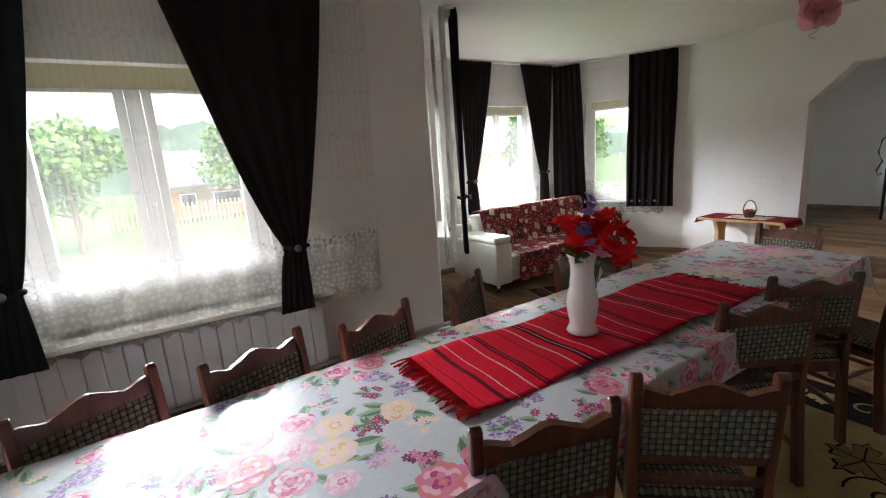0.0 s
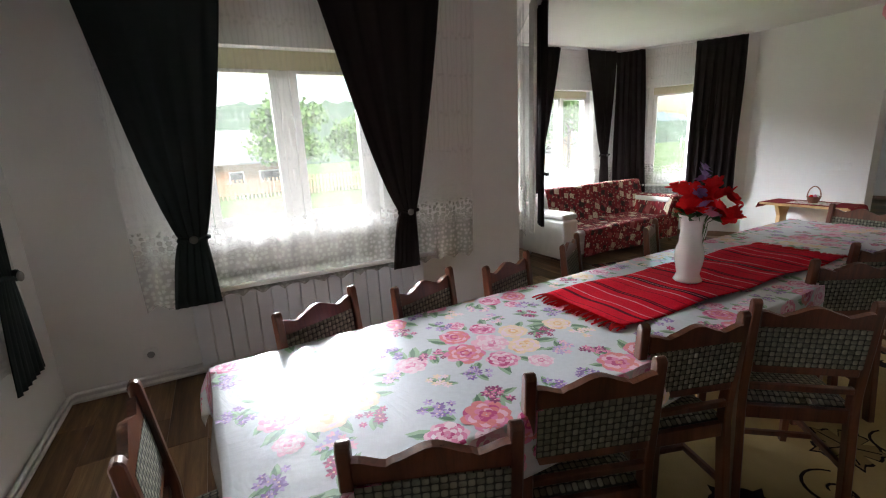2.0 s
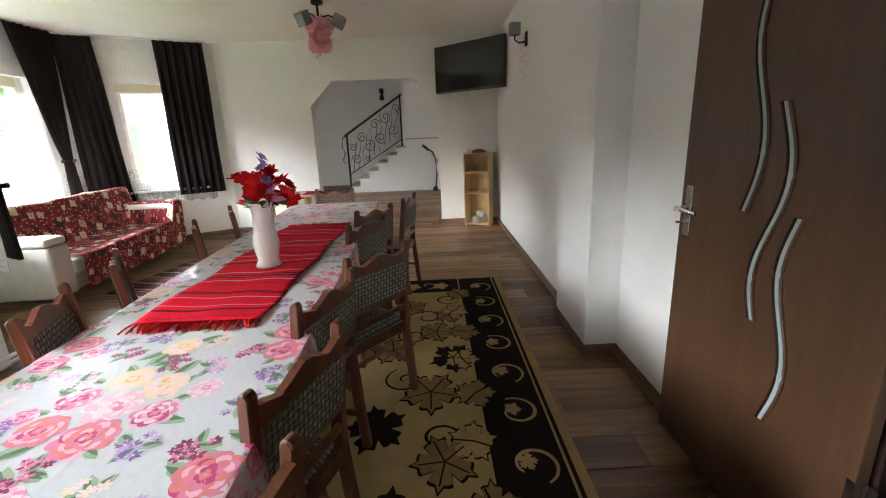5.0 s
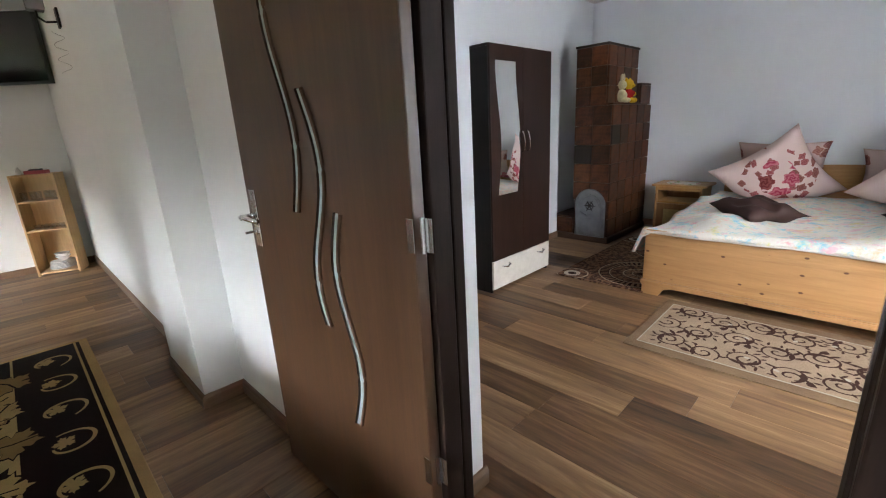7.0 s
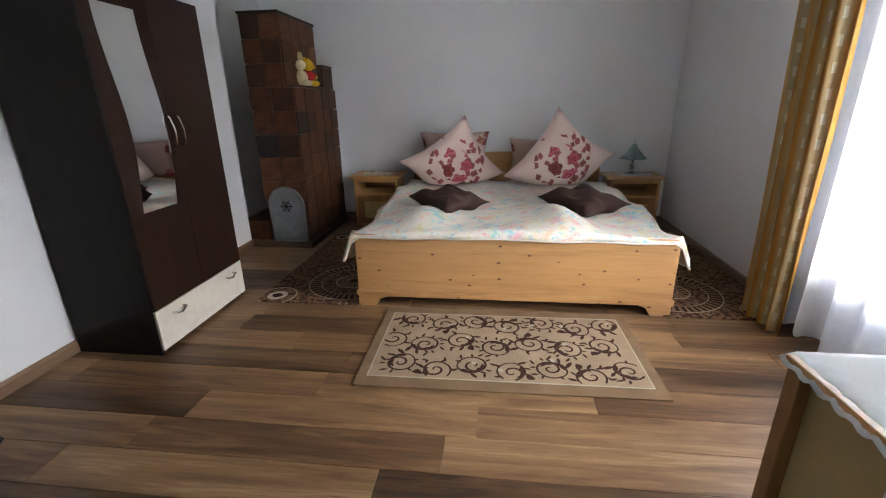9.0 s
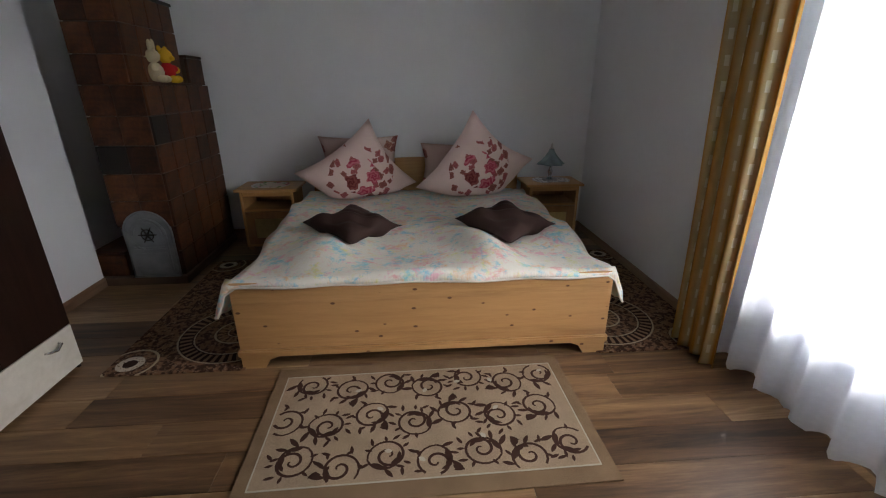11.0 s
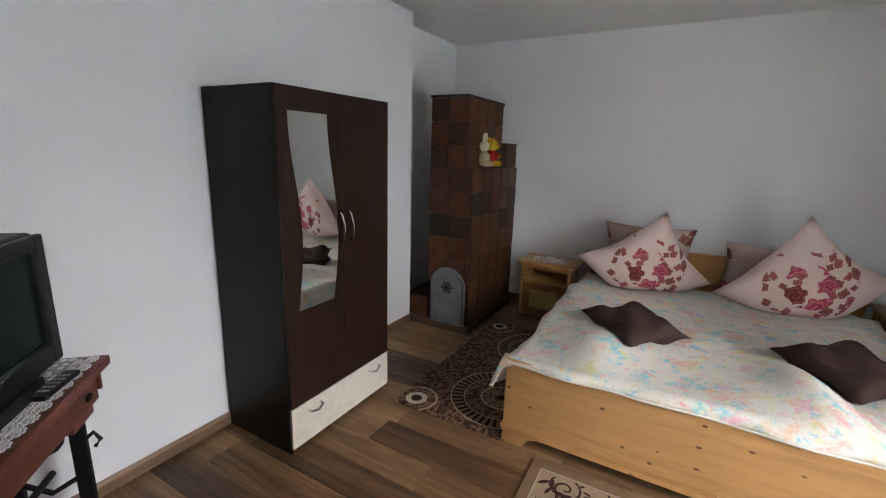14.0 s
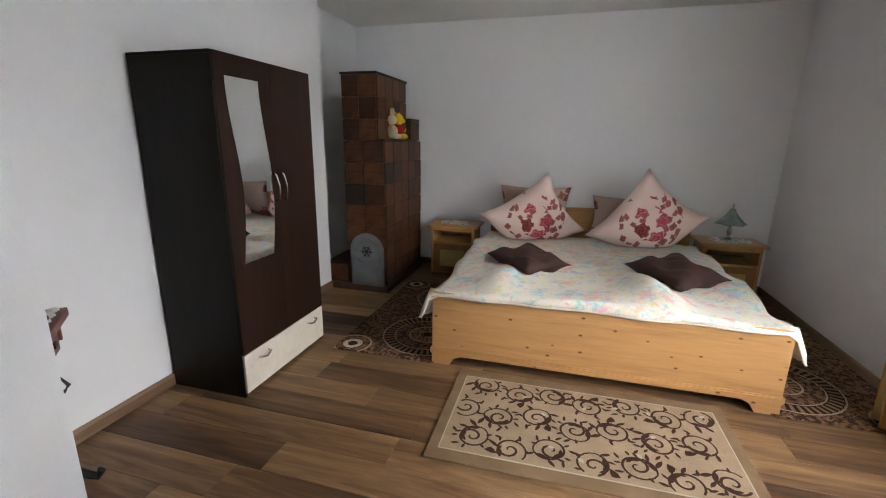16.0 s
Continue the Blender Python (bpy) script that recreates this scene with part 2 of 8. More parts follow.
def orange_curtain():
    s = Nodes("ochre_striped_curtain_cloth")
    uv = s.n("TexCoord").outputs["UV"]
    x, y, _ = s.sep(uv)
    u = s.math("FRACT", s.math("MULTIPLY", x, 4.0))
    base = s.ramp(u, (0.0, (0.3, 0.15, 0.03)), (0.3, (0.52, 0.24, 0.035)), (0.45, (0.62, 0.5, 0.28)), (0.52, (0.62, 0.5, 0.28)), (0.6, (0.56, 0.26, 0.03)), (1.0, (0.34, 0.17, 0.035)))
    dots = s.math("MULTIPLY", s.math("LESS_THAN", s.math("ABSOLUTE", s.math("SUBTRACT", u, 0.485)), 0.035),
                  s.math("LESS_THAN", s.math("FRACT", s.math("MULTIPLY", y, 22.0)), 0.42))
    col = s.mix(dots, base, (0.82, 0.76, 0.6))
    s.bump(s.noise(s.coords(), 300, 3), 0.2, 0.002)
    s.set(col, 0.6)
    tl = s.n("BsdfTranslucent")
    s.put(tl.inputs["Color"], col)
    m = s.n("MixShader", Fac=0.35)
    s.put(m.inputs[1], s.b.outputs[0])
    s.put(m.inputs[2], tl.outputs[0])
    s.put(s.out.inputs["Surface"], m.outputs[0])
    return s.mat


def lace(name, base, top, tint):
    """Net curtain: open net with rows of embroidered flowers. UV in metres: x along, y up from the hem."""
    s = Nodes(name)
    uv = s.n("TexCoord").outputs["UV"]
    x, y, _ = s.sep(uv)
    sc = s.math("SINE", s.math("MULTIPLY", x, 70.0))
    wob = s.math("ADD", y, s.math("MULTIPLY", sc, 0.012))
    row = s.math("FRACT", s.math("MULTIPLY", wob, 3.6))
    band = s.ramp(row, (0.0, 0.0), (0.06, 1.0), (0.16, 1.0), (0.22, 0.0))
    fl = s.math("ADD", s.voronoi(uv, 27.0, 0.6).outputs["Distance"], s.math("MULTIPLY", s.math("SUBTRACT", s.noise(uv, 90.0, 2), 0.5), 0.5))
    blossoms = s.ramp(fl, (0.2, 1.0), (0.42, 0.0))
    stripes = s.wave(uv, 9.0, 3.0, "X")
    lines = s.ramp(stripes, (0.72, 0.0), (0.9, 1.0))
    hem = s.ramp(y, (0.0, 1.0), (0.42, 0.75), (0.55, 0.18), (1.0, 0.0))
    motif = s.math("MAXIMUM", s.math("MULTIPLY", s.math("MULTIPLY", band, blossoms), 0.3), s.math("MULTIPLY", lines, 0.14))
    motif = s.math("MAXIMUM", motif, s.math("MULTIPLY", hem, s.math("ADD", 0.55, s.math("MULTIPLY", blossoms, 0.4))))
    fine = s.noise(uv, 260.0, 2)
    cover = s.math("ADD", base, s.math("MULTIPLY", motif, top))
    cover = s.math("ADD", cover, s.math("MULTIPLY", s.math("SUBTRACT", fine, 0.5), 0.07))
    cover = s.n("Clamp", Value=cover).outputs[0]
    df, tl, tr = s.n("BsdfDiffuse", Color=tint), s.n("BsdfTranslucent", Color=tint), s.n("BsdfTransparent")
    th = s.n("MixShader", Fac=0.4)
    s.put(th.inputs[1], df.outputs[0])
    s.put(th.inputs[2], tl.outputs[0])
    m = s.n("MixShader")
    s.put(m.inputs[0], cover)
    s.put(m.inputs[1], tr.outputs[0])
    s.put(m.inputs[2], th.outputs[0])
    s.put(s.out.inputs["Surface"], m.outputs[0])
    return s.mat


LACE = lace("cream_lace_net", 0.09, 0.46, (0.84, 0.82, 0.77))
LACE_BUNCH = lace("gathered_lace_net", 0.62, 0.3, (0.84, 0.83, 0.79))
VOILE = lace("white_voile", 0.92, 0.08, (0.74, 0.77, 0.82))


def doily(name):
    s = Nodes(name)
    v = s.coords()
    d = s.voronoi(v, 34.0, 0.5, dims="3D").outputs["Distance"]
    hole = s.ramp(d, (0.12, 0.0), (0.2, 1.0), (0.42, 1.0), (0.5, 0.35))
    tr = s.n("BsdfTransparent")
    m = s.n("MixShader")
    s.put(m.inputs[0], s.math("ADD", 0.15, s.math("MULTIPLY", hole, 0.85)))
    s.put(m.inputs[1], tr.outputs[0])
    s.set((0.72, 0.7, 0.7), 0.9)
    s.put(m.inputs[2], s.b.outputs[0])
    s.put(s.out.inputs["Surface"], m.outputs[0])
    return s.mat


DOILY = doily("white_crochet_lace")
PEWTER = plain("dull_pewter", (0.16, 0.15, 0.14), 0.5, 0.6)
COTTON = cloth("white_cotton_thread", (0.72, 0.7, 0.7))


def flowers(s, vec, scale, petals, radius, shades, seed=0.0, spread=0.85, density=1.0):
    """One layer of blossoms: returns (mask, colour). Each cell holds one blossom of its own shade."""
    node = s.voronoi(vec, scale, spread)
    diff = s.n("VectorMath")
    diff.operation = "SUBTRACT"
    scaled = s.n("VectorMath")
    scaled.operation = "SCALE"
    s.put(scaled.inputs[0], vec)
    s.put(scaled.inputs["Scale"], 1.0)
    s.put(diff.inputs[0], scaled.outputs[0])
    s.put(diff.inputs[1], node.outputs["Position"])
    dx, dy, _ = s.sep(diff.outputs[0])
    r = s.math("MULTIPLY", s.math("SQRT", s.math("ADD", s.math("MULTIPLY", dx, dx), s.math("MULTIPLY", dy, dy))), scale)
    ang = s.math("ARCTAN2", dy, dx)
    rr, gg, bb = s.n("SeparateColor", Color=node.outputs["Color"]).outputs
    ang = s.math("ADD", ang, s.math("MULTIPLY", rr, 6.28))
    wob = s.noise(vec, scale * 5, 3)
    edge = s.math("ADD", radius, s.math("ADD", s.math("MULTIPLY", s.math("SINE", s.math("MULTIPLY", ang, petals)), radius * 0.16),
                                        s.math("MULTIPLY", s.math("SUBTRACT", wob, 0.5), radius * 0.7)))
    edge = s.math("MULTIPLY", edge, s.math("ADD", 0.65, s.math("MULTIPLY", gg, 0.45)))
    t = s.math("DIVIDE", r, edge)
    mask = s.math("MULTIPLY", s.math("LESS_THAN", t, 1.0), s.math("LESS_THAN", bb, s.math("MULTIPLY", density, s.ramp(s.noise(node.outputs["Position"], scale * 0.28, 2), (0.36, 0.25), (0.56, 1.5)))))
    swirl = s.math("SINE", s.math("ADD", s.math("MULTIPLY", t, 13.0), s.math("ADD", s.math("MULTIPLY", ang, 2.0), s.math("MULTIPLY", wob, 9.0))))
    shade = s.math("ADD", 0.5, s.math("MULTIPLY", swirl, 0.42))
    shade = s.math("ADD", shade, s.math("MULTIPLY", s.math("SUBTRACT", t, 0.5), 0.5))
    steps = [((i + 0.0) / len(shades), c) for i, c in enumerate(shades)]
    dark = s.ramp(rr, *[(p, c[0]) for p, c in steps], mode="CONSTANT")
    light = s.ramp(rr, *[(p, c[1]) for p, c in steps], mode="CONSTANT")
    return mask, s.mix(s.n("Clamp", Value=shade).outputs[0], dark, light)


def print_cloth(name, ground, layers, rough=0.8, relief=0.1, coords="Object", coat=0.0, crumple=0.0, spot=0.0, deep=1.0):
    s = Nodes(name)
    base = s.coords(coords)
    col = s.ramp(s.noise(base, 5.0, 3), (0.3, tuple(c * 0.95 for c in ground)), (0.7, ground))
    for i, (scale, petals, radius, shades, density, warp) in enumerate(layers):
        vec = s.coords(coords, turn=(0, 0, 17 + 31 * i), shift=(0.37 * i + 0.11, 0.23 * i + 0.05, 0))
        flat = s.n("CombineXYZ")
        sx, sy, _ = s.sep(vec)
        if warp:
            sx = s.math("ADD", sx, s.math("MULTIPLY", s.math("SUBTRACT", s.noise(vec, 9.0, 2), 0.5), warp))
        s.put(flat.inputs[0], sx)
        s.put(flat.inputs[1], sy)
        shades = [tuple(tuple(c ** deep for c in tone) for tone in pair) for pair in shades]
        mask, tint = flowers(s, flat.outputs[0], scale, petals, radius, shades, density=density)
        if spot:
            px, py, _ = s.sep(base)
            px, py = s.math("ADD", px, 0.05), s.math("SUBTRACT", py, 0.05)
            far = s.math("SQRT", s.math("ADD", s.math("MULTIPLY", px, px), s.math("MULTIPLY", py, py)))
            far = s.math("ADD", far, s.math("MULTIPLY", s.math("SUBTRACT", s.noise(base, 5.0, 2), 0.5), 0.16))
            mask = s.math("MULTIPLY", mask, s.math("LESS_THAN", far, spot if i else spot * 1.7))
        col = s.mix(mask, col, tint)
    fine = s.noise(base, 400, 2)
    h = s.math("ADD", s.math("MULTIPLY", fine, relief), s.math("MULTIPLY", s.noise(base, 4.0, 3, 0.5, 1.0), crumple))
    s.bump(h, 0.5, 0.006)
    return s.set(col, rough, Coat_Weight=coat, Coat_Roughness=0.16, Specular_IOR_Level=0.22)


GREEN = ((0.1, 0.2, 0.07), (0.28, 0.42, 0.2))
def oilcloth(name, colour):
    """Glossy, slightly crumpled plastic-coated cloth."""
    s = Nodes(name)
    v = s.coords()
    n, fold = s.noise(v, 60.0, 3), s.noise(v, 3.2, 4, 0.55, 1.6)
    crease = s.ramp(s.math("ABSOLUTE", s.math("SUBTRACT", s.noise(v, 1.7, 2, 0.4, 0.8), 0.5)), (0.0, 1.0), (0.02, 0.0))
    h = s.math("ADD", s.math("MULTIPLY", fold, 1.0), s.math("ADD", s.math("MULTIPLY", crease, 0.12), s.math("MULTIPLY", n, 0.01)))
    s.bump(h, 0.55, 0.012)
    col = s.ramp(n, (0.3, tuple(c * 0.93 for c in colour)), (0.7, colour))
    return s.set(col, 0.42, Coat_Weight=0.55, Coat_Roughness=0.1, Specular_IOR_Level=0.3)


OILCLOTH = oilcloth("white_oilcloth", (0.55, 0.56, 0.58))
INKS = {k: oilcloth(k + "_oilcloth_print", c) for k, c in {
    "deep_pink": (0.5, 0.05, 0.17), "rose_pink": (0.68, 0.2, 0.34), "light_pink": (0.76, 0.42, 0.52), "pale_pink": (0.78, 0.58, 0.63), "peach": (0.74, 0.42, 0.2), "light_peach": (0.78, 0.58, 0.4),
    "coral": (0.68, 0.2, 0.2), "purple": (0.22, 0.12, 0.33), "lilac": (0.45, 0.33, 0.56), "plum": (0.24, 0.03, 0.12), "dark_green": (0.1, 0.18, 0.1), "light_green": (0.28, 0.4, 0.25)}.items()}
PILLOW = print_cloth("rose_print_pillowcase", (0.6, 0.43, 0.38), [
    (9.0, 4, 0.5, [((0.24, 0.07, 0.05), (0.42, 0.2, 0.15)), ((0.2, 0.06, 0.05), (0.36, 0.15, 0.12))], 0.3, 0.05),
    (4.2, 6, 0.5, [((0.4, 0.03, 0.06), (0.66, 0.22, 0.24)), ((0.45, 0.04, 0.08), (0.62, 0.25, 0.24))], 0.55, 0.03),
], 0.85, 0.1)
PILLOW_FRONT = print_cloth("large_rose_pillowcase", (0.74, 0.56, 0.51), [
    (13.0, 4, 0.46, [((0.2, 0.05, 0.045), (0.36, 0.14, 0.11)), ((0.28, 0.05, 0.06), (0.45, 0.16, 0.14))], 0.6, 0.06),
    (6.2, 6, 0.56, [((0.2, 0.006, 0.02), (0.5, 0.05, 0.1)), ((0.36, 0.02, 0.06), (0.6, 0.17, 0.2)), ((0.15, 0.02, 0.02), (0.3, 0.08, 0.07))], 2.0, 0.03),
], 0.85, 0.1, spot=0.16)
TOWEL = print_cloth("pink_embroidered_doily", (0.66, 0.6, 0.55), [(22.0, 5, 0.45, [((0.4, 0.1, 0.12), (0.6, 0.3, 0.3)), GREEN], 0.5, 0.0)], 0.85)


def quilt_mat():
    s = Nodes("pastel_quilt_cloth")
    v = s.coords()
    base = (0.74, 0.69, 0.6)
    col = s.ramp(s.noise(v, 3.0, 3), (0.3, tuple(c * 0.9 for c in base)), (0.7, base))
    for i, tint in enumerate([(0.72, 0.33, 0.33), (0.16, 0.55, 0.62), (0.66, 0.62, 0.24), (0.74, 0.46, 0.26), (0.2, 0.5, 0.62), (0.74, 0.4, 0.46)]):
        m = s.noise(s.coords(shift=(3.1 * i, 1.7 * i, 0)), 6.5 + 0.9 * i, 6, 0.7, 0.4)
        col = s.mix(s.ramp(m, (0.55, 0.0), (0.64, 0.8)), col, tint)
    stitch = s.noise(v, 46.0, 3)
    col = s.mix(s.ramp(stitch, (0.52, 0.0), (0.66, 0.5)), col, (0.76, 0.72, 0.65))
    d = s.voronoi(v, 55.0, 0.8, "DISTANCE_TO_EDGE").outputs["Distance"]
    s.bump(s.math("ADD", s.ramp(d, (0.0, 0.0), (0.25, 1.0)), s.noise(v, 30, 3)), 0.22, 0.005)
    return s.set(col, 0.92)


QUILT = quilt_mat()


def throw_mat():
    """Dark red throw with cream and black patches."""
    s = Nodes("red_patchwork_throw_cloth")
    uv = s.n("TexCoord").outputs["UV"]
    m = s.n("Mapping", Vector=uv, Rotation=(0, 0, radians(14)))
    v = s.voronoi(m.outputs[0], 7.5, 0.75, metric="CHEBYCHEV")
    rr, gg, bb = s.n("SeparateColor", Color=v.outputs["Color"]).outputs
    size = s.math("ADD", 0.17, s.math("MULTIPLY", gg, 0.17))
    patch = s.math("LESS_THAN", v.outputs["Distance"], size)
    tint = s.ramp(rr, (0.0, (0.62, 0.52, 0.38)), (0.42, (0.03, 0.012, 0.012)), (0.62, (0.5, 0.36, 0.26)), (0.84, (0.34, 0.08, 0.08)), mode="CONSTANT")
    mark = s.math("GREATER_THAN", s.noise(uv, 34.0, 4), 0.57)
    tint = s.mix(s.math("MULTIPLY", mark, 0.55), tint, (0.12, 0.02, 0.02))
    ground = s.ramp(s.noise(uv, 12.0, 5), (0.42, (0.13, 0.006, 0.012)), (0.52, (0.26, 0.014, 0.022)), (0.66, (0.05, 0.008, 0.01)))
    small = s.voronoi(uv, 19.0, 0.9, metric="CHEBYCHEV")
    ground = s.mix(s.math("LESS_THAN", small.outputs["Distance"], 0.13), ground, (0.5, 0.4, 0.3))
    s.bump(s.noise(uv, 240, 2), 0.35, 0.004)
    return s.set(s.mix(patch, ground, tint), 0.9)


THROW = throw_mat()


def weave_mat():
    """Grey-green basket weave of the chairs."""
    s = Nodes("basket_weave_upholstery")
    tc = s.n("TexCoord").outputs["UV"]
    x, y, _ = s.sep(tc)
    cx, cy = s.math("MULTIPLY", x, 50.0), s.math("MULTIPLY", y, 50.0)
    fx, fy = s.math("FRACT", cx), s.math("FRACT", cy)
    par = s.math("MODULO", s.math("ADD", s.math("FLOOR", cx), s.math("FLOOR", cy)), 2.0)
    hump_x = s.math("SINE", s.math("MULTIPLY", fx, math.pi))
    hump_y = s.math("SINE", s.math("MULTIPLY", fy, math.pi))
    h = s.mix(par, s.math("MULTIPLY", s.math("POWER", hump_y, 0.5), hump_x), s.math("MULTIPLY", s.math("POWER", hump_x, 0.5), hump_y))
    n = s.noise(tc, 40.0, 3)
    a = s.mix(par, (0.22, 0.21, 0.15), (0.125, 0.12, 0.085))
    col = s.mix(s.ramp(h, (0.15, 0.0), (0.5, 1.0)), (0.022, 0.021, 0.015), s.mix(s.ramp(n, (0.4, 0.0), (0.7, 0.5)), a, (0.26, 0.25, 0.18)))
    s.bump(h, 0.9, 0.004)
    return s.set(col, 0.85)


WEAVE = weave_mat()


def pile(name, colour, vary=0.25):
    s = Nodes(name)
    v = s.coords()
    f, b = s.noise(v, 320, 3), s.noise(v, 6, 4)
    s.bump(f, 0.6, 0.004)
    return s.set(s.ramp(s.math("ADD", s.math("MULTIPLY", f, 0.6), s.math("MULTIPLY", b, 0.4)), (0.3, tuple(c * (1 - vary) for c in colour)), (0.7, tuple(c * (1 + vary) for c in colour))), 0.98, Specular_IOR_Level=0.1)


PILE_BEIGE = pile("beige_pile", (0.31, 0.225, 0.15), 0.4)
PILE_BORDER = pile("tan_pile", (0.2, 0.13, 0.075), 0.4)
PILE_BROWN = pile("dark_brown_pile", (0.055, 0.026, 0.018))
PILE_CREAM = pile("cream_pile", (0.4, 0.35, 0.27))
PILE_GOLD = pile("gold_pile", (0.37, 0.265, 0.12))
PILE_BLACK = pile("black_brown_pile", (0.014, 0.008, 0.007))
PILE_OLIVE = pile("olive_brown_pile", (0.23, 0.15, 0.065))
PILE_TAN = pile("warm_tan_pile", (0.36, 0.24, 0.11))


def medallion_mat():
    """Brown bedside rug: ringed medallions with pale outlines, a round motif in each outer corner."""
    s = Nodes("medallion_rug_pile")
    v = s.coords()
    x, y, _ = s.sep(v)
    nz, fine = s.noise(v, 34.0, 4), s.noise(v, 90.0, 3)
    wobble = s.math("MULTIPLY", s.math("SUBTRACT", fine, 0.5), 0.012)

    def radius(cx, yy):
        dx = s.math("SUBTRACT", x, cx)
        return s.math("ADD", s.math("SQRT", s.math("ADD", s.math("MULTIPLY", dx, dx), s.math("MULTIPLY", yy, yy))), wobble), dx

    yy = s.math("MULTIPLY", s.math("SUBTRACT", s.math("FRACT", s.math("MULTIPLY", y, 1 / 0.8)), 0.5), 0.8)
    r, dx = radius(-0.2, yy)
    ang = s.math("ARCTAN2", yy, dx)
    key = s.math("GREATER_THAN", s.math("SINE", s.math("MULTIPLY", ang, 44.0)), 0.1)
    rays = s.math("GREATER_THAN", s.math("SINE", s.math("ADD", s.math("MULTIPLY", ang, 18.0), s.math("MULTIPLY", nz, 5.0))), 0.25)
    col = s.mix(s.ramp(nz, (0.46, 0.0), (0.56, 1.0)), (0.05, 0.024, 0.016), (0.19, 0.105, 0.06))
    col = s.mix(s.ramp(s.noise(v, 62.0, 3), (0.58, 0.0), (0.63, 0.8)), col, (0.3, 0.2, 0.13))

    def band(col, r, a, b, tint, extra=None):
        m = s.math("MULTIPLY", s.math("GREATER_THAN", r, a), s.math("LESS_THAN", r, b))
        return s.mix(m if extra is None else s.math("MULTIPLY", m, extra), col, tint)

    pale, deep = (0.42, 0.33, 0.23), (0.03, 0.014, 0.01)
    col = band(col, r, 0.24, 0.335, deep)
    col = band(col, r, 0.255, 0.32, (0.24, 0.15, 0.09), key)
    for a, b in ((0.325, 0.335), (0.24, 0.248), (0.125, 0.137), (0.055, 0.062)):
        col = band(col, r, a, b, pale)
    col = band(col, r, 0.07, 0.12, (0.27, 0.17, 0.1), rays)
    col = band(col, r, 0.0, 0.03, deep)
    q, _ = radius(0.27, s.math("SUBTRACT", s.math("ABSOLUTE", y), 0.7))
    col = band(col, q, 0.125, 0.138, pale)
    col = band(col, q, 0.036, 0.07, (0.55, 0.47, 0.38), s.math("GREATER_THAN", fine, 0.4))
    col = band(col, q, 0.0, 0.036, deep)
    s.bump(s.noise(v, 320, 3), 0.6, 0.004)
    return s.set(col, 0.98, Specular_IOR_Level=0.1)


MEDALLION = medallion_mat()


def stripes_mat(name, ground, bars, axis=0, period=1.0, rough=0.9):
    """Woven stripes across one axis; bars: (from, to, colour) in parts of the period."""
    s = Nodes(name)
    v = s.coords()
    u = s.math("FRACT", s.math("MULTIPLY", s.sep(v)[axis], 1 / period))
    n = s.noise(v, 120, 3)
    col = s.ramp(n, (0.3, tuple(c * 0.8 for c in ground)), (0.7, ground))
    for a, b, c in bars:
        inside = s.math("MULTIPLY", s.math("GREATER_THAN", u, a), s.math("LESS_THAN", u, b))
        col = s.mix(inside, col, c)
    s.bump(s.wave(v, 160, 0.5, "Y"), 0.4, 0.002)
    return s.set(col, rough, Specular_IOR_Level=0.08)


RUNNER = stripes_mat("red_woven_runner", (0.62, 0.006, 0.026), [
    (0.03, 0.04, (0.62, 0.36, 0.38)), (0.1, 0.14, (0.1, 0.006, 0.014)), (0.118, 0.124, (0.5, 0.02, 0.03)), (0.27, 0.278, (0.16, 0.006, 0.016)),
    (0.36, 0.372, (0.62, 0.38, 0.4)), (0.44, 0.5, (0.06, 0.006, 0.012)), (0.465, 0.475, (0.45, 0.16, 0.18)), (0.57, 0.582, (0.62, 0.38, 0.4)), (0.72, 0.728, (0.16, 0.006, 0.016)), (0.82, 0.85, (0.1, 0.006, 0.014)), (0.9, 0.908, (0.6, 0.36, 0.38))], 0, 0.62)
RAG_RUG = stripes_mat("striped_rag_rug", (0.11, 0.03, 0.03), [
    (0.0, 0.14, (0.03, 0.03, 0.032)), (0.2, 0.26, (0.32, 0.28, 0.24)), (0.34, 0.5, (0.05, 0.045, 0.045)), (0.56, 0.62, (0.3, 0.08, 0.07)), (0.7, 0.8, (0.2, 0.18, 0.16)), (0.86, 0.93, (0.02, 0.02, 0.02))], 0, 0.34)
FRINGE = cloth("red_wool_fringe", (0.55, 0.015, 0.02))


def stove_tile():
    s = Nodes("brown_glazed_stove_tile")
    rnd = s.n("ObjectInfo").outputs["Random"]
    v = s.coords("Object")
    sm, n = s.noise(v, 7.0, 5), s.noise(v, 40.0, 4)
    t = s.math("ADD", s.math("MULTIPLY", s.math("SUBTRACT", rnd, 0.5), 0.22), s.math("ADD", s.math("MULTIPLY", sm, 0.6), s.math("MULTIPLY", n, 0.3)))
    col = s.ramp(t, (0.22, (0.01, 0.005, 0.003)), (0.4, (0.045, 0.015, 0.006)), (0.58, (0.11, 0.037, 0.012)), (0.78, (0.2, 0.078, 0.024)))
    s.bump(s.math("ADD", sm, s.math("MULTIPLY", n, 0.3)), 0.4, 0.006)
    return s.set(col, s.math("ADD", 0.4, s.math("MULTIPLY", n, 0.25)), Specular_IOR_Level=0.3)


